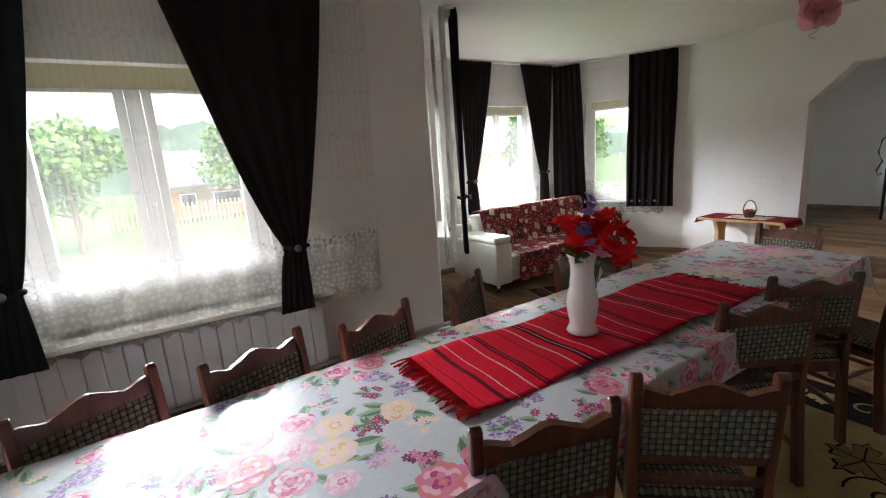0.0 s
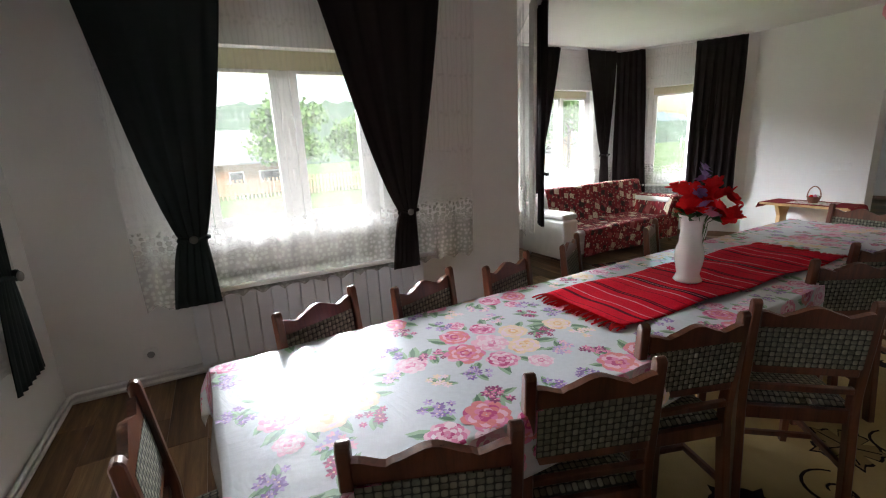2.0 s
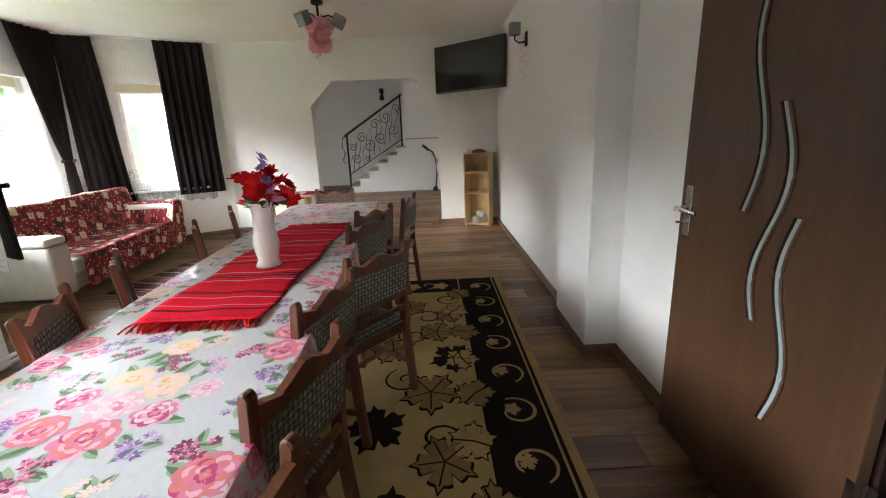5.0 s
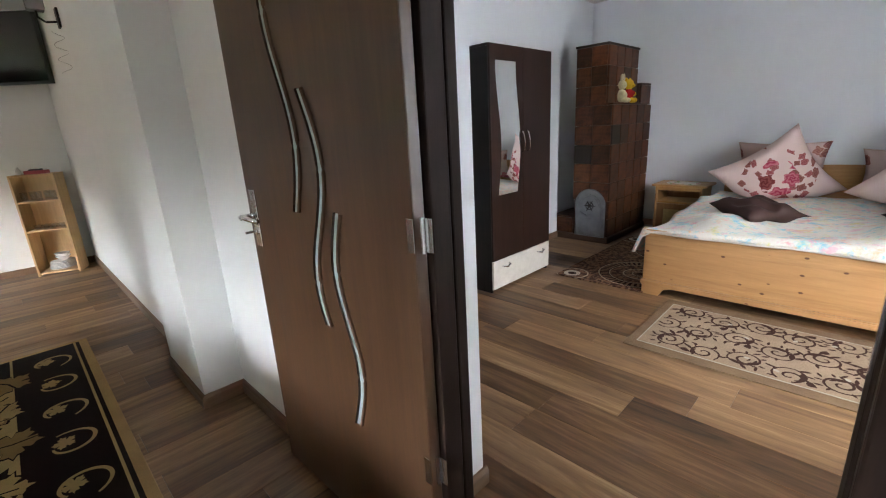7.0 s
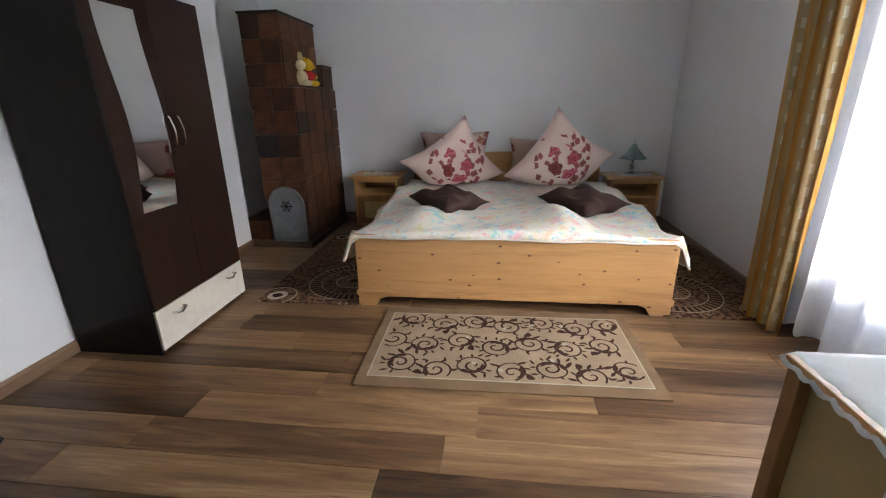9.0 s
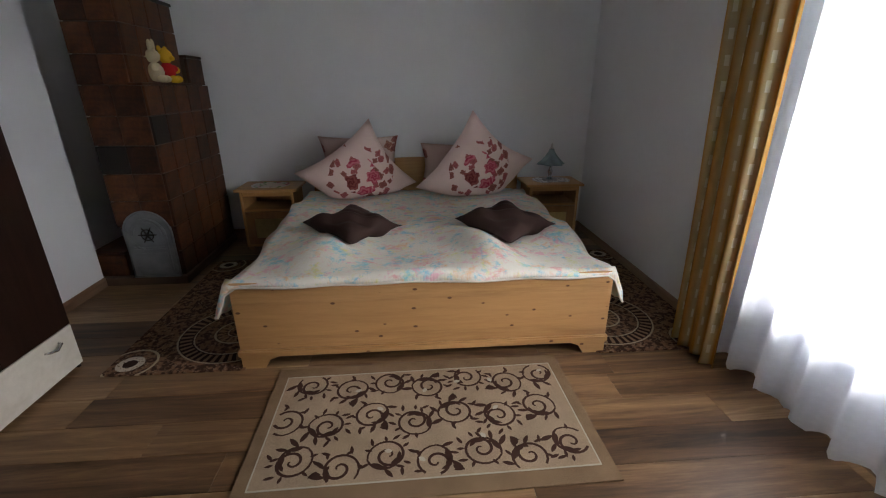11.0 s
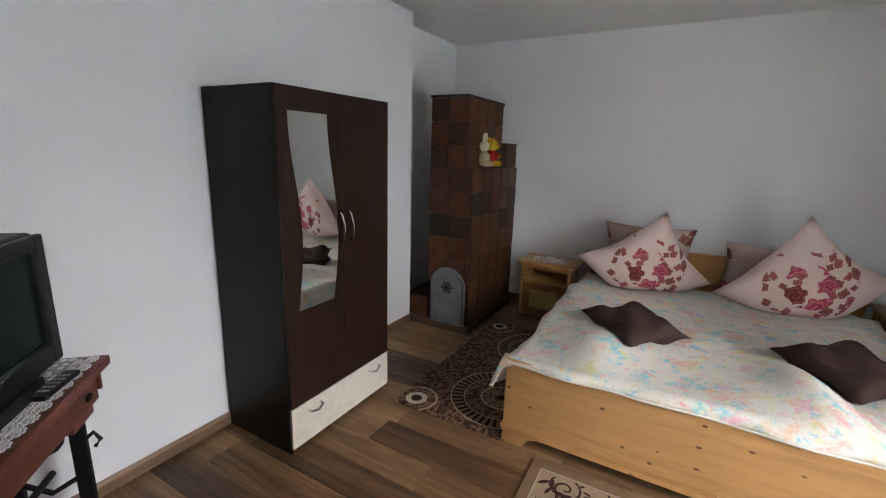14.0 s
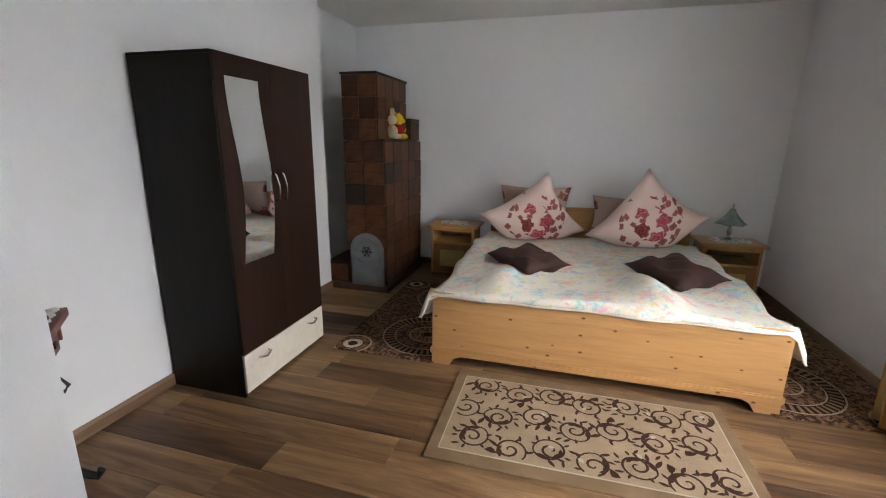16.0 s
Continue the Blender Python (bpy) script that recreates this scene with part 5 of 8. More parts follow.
# ---------------------------------------------------------------- dining chairs
def dining_chair():
    """Faces +y; the back stands at y = 0."""
    ch = thing("dining_chair", pose(0, 0, -50), "dark-stained wooden dining chair with a woven grey-green seat and back", "chair", "dining chairs")
    hw = 0.185
    for sx in (-1, 1):
        bm = bmesh.new()
        prism(bm, [(-0.07, 0), (-0.03, 0), (0.012, 0.42), (0.012, 0.5), (-0.028, 0.845), (-0.036, 0.856), (-0.05, 0.858), (-0.06, 0.845), (-0.03, 0.5), (-0.03, 0.42)], 0.032, pose(sx * hw + 0.016, 0, 0, 0, 0, 90))
        bmesh.ops.bevel(bm, geom=list(bm.edges), offset=0.004, segments=1, affect="EDGES")
        part("rear_post", bm, CHAIR_WOOD, ch)
        bm = bmesh.new()
        v = box(bm, sx * 0.18 - 0.018, sx * 0.18 + 0.018, 0.345, 0.381, 0.0, 0.42, 0.004)
        for w in bm.verts:
            if w.co.z < 0.1:
                w.co.x = sx * 0.18 + (w.co.x - sx * 0.18) * 0.7
                w.co.y = 0.363 + (w.co.y - 0.363) * 0.7
        part("front_leg", bm, CHAIR_WOOD, ch)
        part("side_rail", fresh((sx * 0.18 - 0.01, sx * 0.18 + 0.01, 0.012, 0.345, 0.365, 0.42), bevel=0.003), CHAIR_WOOD, ch)
        part("stretcher", fresh((sx * 0.178 - 0.009, sx * 0.178 + 0.009, -0.02, 0.35, 0.17, 0.195), bevel=0.003), CHAIR_WOOD, ch)
    part("front_rail", fresh((-0.162, 0.162, 0.353, 0.373, 0.365, 0.42), bevel=0.003), CHAIR_WOOD, ch)
    part("rear_rail", fresh((-0.169, 0.169, -0.022, 0.0, 0.365, 0.42), bevel=0.003), CHAIR_WOOD, ch)
    part("cross_stretcher", fresh((-0.17, 0.17, 0.15, 0.17, 0.172, 0.193), bevel=0.003), CHAIR_WOOD, ch)
    seat = sheet(14, 14, lambda u, v: (-0.195 + 0.39 * u, 0.0 + 0.385 * v, 0.425 + 0.032 * (1 - (2 * u - 1) ** 6) * (1 - (2 * v - 1) ** 6)), lambda u, v: (0.39 * u, 0.385 * v))
    lay = seat.loops.layers.uv.active
    rim = [e for e in seat.edges if e.is_boundary]
    down = bmesh.ops.extrude_edge_only(seat, edges=rim)
    for w in [g for g in down["geom"] if isinstance(g, bmesh.types.BMVert)]:
        w.co.z = 0.4
    part("seat", seat, WEAVE, ch, "woven grey-green seat pad", smooth=True)
    # back: shaped top rail, woven panel, lower rails
    n = 24
    up = [(-0.169 + 0.338 * i / n, 0.805 + 0.024 * math.exp(-((i / n - 0.5) / 0.2) ** 2) + 0.012 * math.cos((i / n - 0.5) * math.tau * 2.0) * (1 if abs(i / n - 0.5) > 0.25 else 0.4)) for i in range(n + 1)]
    dn = [(0.169 - 0.338 * i / n, 0.757) for i in range(n + 1)]
    lean = pose(0, -0.03, 0.5) @ pose(0, 0, 0, 6, 0, 0) @ pose(0, 0, -0.5)
    bm = bmesh.new()
    prism(bm, up + dn, 0.022, lean)
    part("top_rail", bm, CHAIR_WOOD, ch)
    bm = bmesh.new()
    box(bm, -0.169, 0.169, 0, 0.02, 0.565, 0.6, 0.003, lean)
    part("lower_rail", bm, CHAIR_WOOD, ch)
    bm = bmesh.new()
    box(bm, -0.169, 0.169, -0.002, 0.018, 0.49, 0.515, 0.003, lean)
    part("lower_rail", bm, CHAIR_WOOD, ch)
    bm = sheet(10, 8, lambda u, v: lean @ Vector((-0.169 + 0.338 * u, -0.006 + 0.0 * v, 0.6 + 0.157 * v)), lambda u, v: (0.338 * u, 0.157 * v))
    lay = bm.loops.layers.uv.active
    faces = list(bm.faces)
    dup = bmesh.ops.duplicate(bm, geom=faces)
    for w in [g for g in dup["geom"] if isinstance(g, bmesh.types.BMVert)]:
        w.co = lean @ (lean.inverted() @ w.co + Vector((0, 0.03, 0)))
    part("back_panel", bm, WEAVE, ch, "woven grey-green back panel")
    return ch


chair0 = dining_chair()


def seat_at(left, right, facing=1):
    """Place a chair by the tops of its two rear posts, left and right as seen from behind the back."""
    l, r = Vector(left), Vector(right)
    mid = (l + r) / 2
    yaw = math.degrees(math.atan2(r.y - l.y, r.x - l.x))
    if facing < 0:
        yaw += 180
    back = Matrix.Rotation(radians(yaw), 4, "Z") @ Vector((0, -0.045, 0))
    return pose(mid.x - back.x, mid.y - back.y, 0, 0, 0, yaw)


near = [((-0.565, 0.815), (-0.225, 0.685)), ((-0.071, 0.823), (0.275, 0.705)), ((0.429, 0.868), (0.775, 0.76)), ((0.925, 0.80), (1.215, 0.56)), ((1.66, 0.92), (1.97, 0.75)), ((2.15, 0.95), (2.44, 0.75)), ((2.66, 0.66), (3.03, 0.58))]
far = [((-0.582, 1.692), (-0.257, 1.844)), ((-0.103, 1.711), (0.251, 1.852)), ((0.409, 1.753), (0.735, 1.87)), ((1.0, 1.86), (1.3, 2.06)), ((1.75, 1.89), (2.07, 2.06)), ((2.34, 1.92), (2.66, 2.08))]
for k, (a, b) in enumerate(near):
    copy_thing(chair0, seat_at(a, b))
for k, (a, b) in enumerate(far):
    copy_thing(chair0, seat_at(a, b, -1))
copy_thing(chair0, seat_at((-1.0, 1.38), (-0.98, 1.0)))
chair0.matrix_world = seat_at((3.5, 1.22), (3.54, 1.6))


# ---------------------------------------------------------------- rugs
def ribbon(bm, pts, width, z, taper=True):
    """A flat ribbon along points in x and y, lying on a rug."""
    n = len(pts)
    last = None
    for i, (x, y) in enumerate(pts):
        a, b = pts[max(0, i - 1)], pts[min(n - 1, i + 1)]
        d = Vector((b[0] - a[0], b[1] - a[1])).normalized()
        w = width * (0.35 + 0.65 * math.sin(math.pi * (0.12 + 0.8 * i / (n - 1)))) if taper else width
        l, r = bm.verts.new((x - d.y * w, y + d.x * w, z)), bm.verts.new((x + d.y * w, y - d.x * w, z))
        if last:
            bm.faces.new((last[0], last[1], r, l))
        last = (l, r)


def spiral(cx, cy, r0, turns, start, hand=1, steps=26, r1=0.15):
    return [(cx + r0 * (1 - (1 - r1) * i / steps) * math.cos(start + hand * turns * math.tau * i / steps), cy + r0 * (1 - (1 - r1) * i / steps) * math.sin(start + hand * turns * math.tau * i / steps)) for i in range(steps + 1)]


def leaf_shape(bm, x, y, length, ang, z, fat=0.3):
    n = 7
    up = [(length * i / n, length * fat * math.sin(math.pi * i / n) ** 0.8) for i in range(n + 1)]
    pts = up + [(a, -b) for a, b in reversed(up[1:-1])]
    c, s = math.cos(ang), math.sin(ang)
    bm.faces.new([bm.verts.new((x + c * a - s * b, y + s * a + c * b, z)) for a, b in pts])


def maple_leaf(bm, x, y, size, ang, z):
    """A large jagged leaf."""
    pts = []
    for k in range(40):
        t = k / 40 * math.tau
        r = size * (0.55 + 0.3 * abs(math.cos(2.5 * t)) + 0.12 * math.cos(15 * t))
        pts.append((x + r * math.cos(t + ang), y + 0.85 * r * math.sin(t + ang), z))
    c = bm.verts.new((x, y, z))
    vs = [bm.verts.new(p) for p in pts]
    for a, b in zip(vs, vs[1:] + vs[:1]):
        bm.faces.new((c, a, b))


def rug_base(name, m, w, l, material, label, group, thick=0.009):
    th = thing(name, m, label, "rug", group)
    part("rug_body", fresh((-w / 2, w / 2, -l / 2, l / 2, 0.001, thick), bevel=0.003), material, th)
    return th


# beige scroll rug at the foot of the bed
scroll_rug = rug_base("scroll_rug", pose(-0.533, -2.825, 0, 0, 0, 0.8), 1.49, 0.83, PILE_BORDER, "beige rug with dark brown scrolling vines on the laminate", "bedroom rugs")
part("field", fresh((-0.685, 0.685, -0.335, 0.335, 0.009, 0.0105)), PILE_BEIGE, scroll_rug)
bm = bmesh.new()
for x0, x1, y0, y1 in ((-0.69, 0.69, 0.335, 0.341), (-0.69, 0.69, -0.341, -0.335), (-0.691, -0.685, -0.335, 0.335), (0.685, 0.691, -0.335, 0.335)):
    box(bm, x0, x1, y0, y1, 0.009, 0.0112)
part("edge_line", bm, PILE_CREAM, scroll_rug)
vines, creams = bmesh.new(), bmesh.new()
rr = random.Random(3)
for i in range(7):
    for j in range(3):
        cx, cy = -0.58 + i * 0.193 + (0.05 if j % 2 else -0.03), -0.235 + j * 0.235 + (0.03 if i % 2 else -0.02)
        hand = 1 if (i + j) % 2 else -1
        st = (0.4 + 1.9 * i + 2.4 * j) % math.tau
        sp = spiral(cx, cy, 0.086, 1.7, st, hand, 34, 0.08)
        ribbon(vines, sp, 0.0066, 0.0122)
        x0, y0 = sp[0]
        t0 = st - hand * math.pi / 2
        head = t0
        stem = [(x0, y0)]
        for k in range(7):
            head -= hand * 0.3
            stem.append((stem[-1][0] + 0.022 * math.cos(head), stem[-1][1] + 0.022 * math.sin(head)))
        ribbon(vines, stem, 0.0065, 0.0124)
        for k in range(1, 8):
            px, py = stem[k]
            way = t0 - hand * 0.3 * k + (0.75 if k % 2 else -0.75)
            leaf_shape(vines, px, py, 0.042 + 0.014 * (k % 3), way, 0.0126, 0.17)
        for k in range(4):
            a_ = st + hand * (0.9 + 1.1 * k)
            leaf_shape(vines, cx + 0.082 * math.cos(a_), cy + 0.082 * math.sin(a_), 0.045, a_ + hand * 0.7, 0.0126, 0.17)
            leaf_shape(vines, cx + 0.07 * math.cos(a_ + 0.3), cy + 0.07 * math.sin(a_ + 0.3), 0.035, a_ - hand * 0.4, 0.0127, 0.2)
        if rr.random() < 0.6:
            leaf_shape(creams, cx + rr.uniform(-0.07, 0.07), cy + rr.uniform(-0.06, 0.06), 0.035, rr.uniform(0, 6), 0.0128)
for b in (vines, creams):
    gone = [v for v in b.verts if abs(v.co.x) > 0.68 or abs(v.co.y) > 0.33]
    bmesh.ops.delete(b, geom=gone, context="VERTS")
tagged(part("vine_pattern", vines, PILE_BROWN, scroll_rug, "dark brown woven vines"), kind="stuff")
tagged(part("petal_pattern", creams, PILE_CREAM, scroll_rug), kind="stuff")

# bedside rugs
for x in (0.785, -1.9):
    r = thing("bedside_rug", pose(x, -4.05, 0, 0, 0, 180 if x < 0 else 0), "dark brown rug with ringed medallions beside the bed", "rug", "bedroom rugs")
    part("rug_body", fresh((-0.37, 0.37, -0.8, 0.8, 0.001, 0.009), bevel=0.003), MEDALLION, r)

# large leaf carpet under the table
CW, CL = 3.0, 2.0
leaf_rug = rug_base("leaf_carpet", pose(1.552, 0.83, 0), CW, CL, PILE_TAN, "tan and black leaf-patterned carpet under the dining table", "dining rugs", 0.011)
part("border", fresh((-1.46, 1.46, -0.955, -0.62, 0.011, 0.0125), (-1.46, 1.46, 0.62, 0.955, 0.011, 0.0125), (1.13, 1.46, -0.62, 0.62, 0.011, 0.0125)), PILE_BLACK, leaf_rug, "black carpet border")
part("field", fresh((-1.46, 1.13, -0.62, 0.62, 0.011, 0.0122)), PILE_GOLD, leaf_rug)
bm = bmesh.new()
for y in (-0.93, -0.615, 0.615, 0.93):
    box(bm, -1.46, 1.46, y - 0.006, y + 0.006, 0.011, 0.0135)
part("edge_line", bm, PILE_GOLD, leaf_rug)
dark, gold, mid = bmesh.new(), bmesh.new(), bmesh.new()
for k, (x, y, s, t) in enumerate([(x_, y_, s_ * 1.3, t_) for x_, y_, s_, t_ in [(-0.9, -0.42, 0.15, 0.4), (-0.38, -0.36, 0.17, 1.9), (-0.02, -0.5, 0.15, 3.2), (0.35, -0.4, 0.14, 0.9), (0.62, -0.5, 0.12, 2.2), (-0.66, -0.1, 0.15, 4.0), (0.1, -0.12, 0.15, 5.2), (0.8, -0.2, 0.14, 0.2), (-1.2, -0.2, 0.15, 1.2)]]):
    maple_leaf(dark, x, y, s, t, 0.0136)
    if k % 3 != 2:
        maple_leaf(mid, x + 0.003, y, s * 0.9, t, 0.0142)
    for a in range(5):
        ribbon(dark, [(x, y), (x + s * 0.7 * math.cos(t + a * 1.256), y + s * 0.6 * math.sin(t + a * 1.256))], 0.004, 0.0148, False)
for cx, cy, r0, st, hand in ((-0.25, -0.22, 0.13, 0.5, 1), (0.6, -0.33, 0.14, 2.0, -1), (-0.75, -0.4, 0.12, 3.2, 1), (0.95, -0.5, 0.11, 4.2, -1), (0.3, -0.25, 0.12, 1.0, 1)):
    ribbon(dark, spiral(cx, cy, r0, 1.3, st, hand), 0.008, 0.014)
for i in range(8):
    cx = -1.3 + i * 0.36
    ribbon(gold, spiral(cx, -0.79, 0.11, 0.8, 0.4 + math.pi * (i % 2), 1 if i % 2 else -1, r1=0.55), 0.009, 0.0138)
    maple_leaf(gold, cx + 0.02, -0.77, 0.06, i, 0.014)
for y in (-0.45, -0.2, 0.1, 0.35):
    maple_leaf(gold, 1.28, y, 0.1, y * 9, 0.0138)
    ribbon(gold, spiral(1.3, y + 0.12, 0.09, 0.9, y * 7, 1), 0.008, 0.0139)
# leaves that lie over the seam of field and border
for k in range(7):
    x, y = -1.15 + 0.37 * k, -0.6 + 0.05 * (k % 2)
    maple_leaf(dark, x, y, 0.155, 1.1 * k, 0.0138)
    maple_leaf(gold if k % 2 else mid, x, y, 0.14, 1.1 * k, 0.0144)
    ribbon(dark, [(x - 0.08 * math.cos(1.1 * k), y - 0.08 * math.sin(1.1 * k)), (x, y), (x + 0.1 * math.cos(1.1 * k + 0.3), y + 0.1 * math.sin(1.1 * k + 0.3))], 0.005, 0.015, False)
tagged(part("leaf_pattern", dark, PILE_BLACK, leaf_rug, "dark woven leaf outlines"), kind="stuff")
tagged(part("leaf_fill", mid, PILE_OLIVE, leaf_rug, "olive brown woven leaves"), kind="stuff")
tagged(part("scroll_pattern", gold, PILE_GOLD, leaf_rug, "gold woven scrolls"), kind="stuff")

rag = thing("rag_rug", pose(3.85, 3.0, 0, 0, 0, -14), "striped dark red rag rug before the sofa", "rug", "dining rugs")
part("weave", fresh((-0.95, 0.95, -0.36, 0.36, 0.001, 0.008), bevel=0.003), RAG_RUG, rag)

# ---------------------------------------------------------------- sofa
SOFA = pose(2.7, 3.665, 0, 0, 0, 2.6)
sofa = thing("sofa", SOFA, "white leatherette sofa in the window bay", "sofa")
SW, SD, ARM = 2.2, 0.72, 0.23
for x0, x1 in ((0.0, ARM), (SW - ARM, SW)):
    part("armrest", fresh((x0, x1, 0.0, SD, 0.09, 0.55), bevel=0.025), WHITE_LEATHER, sofa)
    part("arm_pad", fresh((x0 - 0.008, x1 + 0.008, 0.012, SD - 0.1, 0.552, 0.622), bevel=0.026), WHITE_LEATHER, sofa)
part("base", fresh((ARM + 0.002, SW - ARM - 0.002, 0.03, SD, 0.1, 0.25), bevel=0.015), WHITE_LEATHER, sofa)
for x0, x1 in ((ARM + 0.005, SW / 2 - 0.003), (SW / 2 + 0.003, SW - ARM - 0.005)):
    part("seat_cushion", fresh((x0, x1, 0.01, SD - 0.2, 0.252, 0.385), bevel=0.03), WHITE_LEATHER, sofa)
    bm = bmesh.new()
    box(bm, x0, x1, 0, 0.15, 0, 0.46, 0.04, pose(0, SD - 0.2, 0.345, -12, 0, 0))
    part("back_cushion", bm, WHITE_LEATHER, sofa)
part("backrest", fresh((0.0, SW, SD + 0.002, SD + 0.09, 0.1, 0.7), bevel=0.03), WHITE_LEATHER, sofa)
for x in (0.07, SW - 0.07):
    for y in (0.07, SD - 0.07):
        bm = bmesh.new()
        turned(bm, [(0.022, 0), (0.025, 0.005), (0.018, 0.03), (0.026, 0.09)], 14, (x, y, 0))
        part("foot", bm, CHROME, sofa, "chrome sofa foot", True)


def throw_place(u, v):
    """The throw from its front hem over seat, back and the far arm."""
    x = 0.3 + (SW - 0.36) * u + 0.03 * math.sin(v * 5)
    s = v * 1.5
    fold = 0.007 * math.sin(u * 25 + v * 4) + 0.005 * math.sin(u * 11 - v * 13)
    if s < 0.31:
        y, z = -0.02 - fold - 0.03 * (0.31 - s), 0.085 + s + 0.012 * math.sin(u * 9) * (1 - s / 0.31)
    elif s < 0.83:
        y, z = -0.018 + (s - 0.31), 0.404 + fold - 0.012 * math.sin(math.pi * (s - 0.31) / 0.52)
    elif s < 1.29:
        y, z = 0.5 + (s - 0.83) * 0.2, 0.404 + (s - 0.83) * 0.95 + fold
    else:
        t = (s - 1.29) / 0.21
        y, z = 0.592 + 0.15 * t, 0.842 + 0.012 * math.sin(math.pi * t) - 0.02 * t + fold * 0.5
    over = x - (SW - ARM - 0.06)
    if over > 0:
        lift = 0.404 + min(0.235, over * 2.6)
        if s < 0.31:
            z = 0.085 + s * (lift - 0.085) / 0.31
        else:
            z = max(z, lift + fold)
    return (x, y, z)


single("sofa_throw", sheet(50, 60, throw_place, lambda u, v: (u * 1.84, v * 1.5)), THROW, SOFA, "dark red patchwork throw spread over the sofa", "throw", smooth=True, thick=0.006)

# ---------------------------------------------------------------- small side table with cloth and basket
st = thing("side_table", pose(5.4, 2.5, 0), "small light wooden side table by the archway", "side table")
part("tabletop", fresh((-0.19, 0.19, -0.44, 0.44, 0.555, 0.585), bevel=0.005), PINE_LIGHT, st)
for y in (-0.27, 0.27):
    bm = bmesh.new()
    prism(bm, [(-0.15, 0), (0.15, 0), (0.09, 0.1), (0.08, 0.42), (0.15, 0.555), (-0.15, 0.555), (-0.08, 0.42), (-0.09, 0.1)], 0.04, pose(0, y - 0.02, 0))
    part("leg_panel", bm, PINE_LIGHT, st)
part("stretcher", fresh((-0.03, 0.03, -0.25, 0.25, 0.2, 0.24), bevel=0.004), PINE_LIGHT, st)
single("side_table_cloth", sheet(20, 40, lambda u, v: ((u - 0.5) * 0.4, (v - 0.5) * 0.94, 0.587 - (0.0 if abs(v - 0.5) < 0.47 else (abs(v - 0.5) - 0.47) * 2.4) + 0.001 * math.sin(v * 30))), RED_CLOTH, pose(5.4, 2.5, 0.002), "dark red cloth on the side table", "cloth", smooth=True, thick=0.003)
single("doily", sheet(10, 14, lambda u, v: ((u - 0.5) * 0.24, (v - 0.5) * 0.42, 0.5935)), TOWEL, pose(5.38, 2.46, 0), "small pale embroidered doily on the red cloth", "doily", thick=0.0015)
bk = thing("wicker_basket", pose(5.38, 2.46, 0.596), "small brown wicker basket with an arched handle", "basket")
bm = bmesh.new()
turned(bm, [(0.045, 0), (0.05, 0.01), (0.066, 0.07), (0.07, 0.075), (0.06, 0.07), (0.045, 0.015)], 18)
part("body", bm, WICKER, bk, smooth=True)
bm = bmesh.new()
tube(bm, [(0, 0.066 * math.cos(t * math.pi / 14), 0.07 + 0.12 * math.sin(t * math.pi / 14)) for t in range(15)], 0.006, 6)
part("handle", bm, WICKER, bk, smooth=True)
for k in range(5):
    bm = bmesh.new()
    blob(bm, (0.03 * math.cos(k * 1.3), 0.03 * math.sin(k * 1.3), 0.075), 0.02, detail=2)
    part("egg", bm, (SOFT_PINK, PORCELAIN, SOFT_RED)[k % 3], bk, smooth=True)

sw = thing("light_switch", pose(5.672, 2.435, 0.99, 0, 0, 90), "white row of four light switches on the wall", "switch")
part("plate", fresh((-0.165, 0.165, 0.0, 0.008, -0.04, 0.04), bevel=0.003), SWITCH, sw)
for k in range(4):
    part("rocker", fresh((-0.15 + 0.077 * k, -0.083 + 0.077 * k, 0.008, 0.013, -0.03, 0.03), bevel=0.002), SWITCH, sw)
so = thing("wall_socket", pose(-1.25, 3.217, 0.22, 0, 0, 180), "white wall socket beside the radiator", "socket")
part("plate", fresh((-0.04, 0.04, 0.0, 0.01, -0.04, 0.04), bevel=0.003), SWITCH, so)
bm = bmesh.new()
rod(bm, (0, 0.0101, 0), (0, 0.013, 0), 0.022)
part("inset", bm, GREY_PLASTIC, so)
so = thing("wall_socket", pose(0.55, -5.567, 0.66), "white wall socket above the nightstand", "socket")
part("plate", fresh((-0.07, 0.07, 0.0, 0.01, -0.04, 0.04), bevel=0.003), SWITCH, so)

# ---------------------------------------------------------------- wall television, shelf, sconce, ceiling lamp
tv = thing("wall_television", pose(5.14, -0.115, 2.175, 0, 0, 46.6), "black flat television on a corner wall bracket", "television")
part("housing", fresh((-0.575, 0.575, -0.03, 0.02, -0.3, 0.3), bevel=0.008), BLACK_PLASTIC, tv)
part("screen", fresh((-0.562, 0.562, 0.0202, 0.023, -0.277, 0.29)), SCREEN, tv, "dark glossy screen")
part("bracket", fresh((-0.03, 0.03, -0.68, -0.03, -0.03, 0.03)), BLACK_PLASTIC, tv)

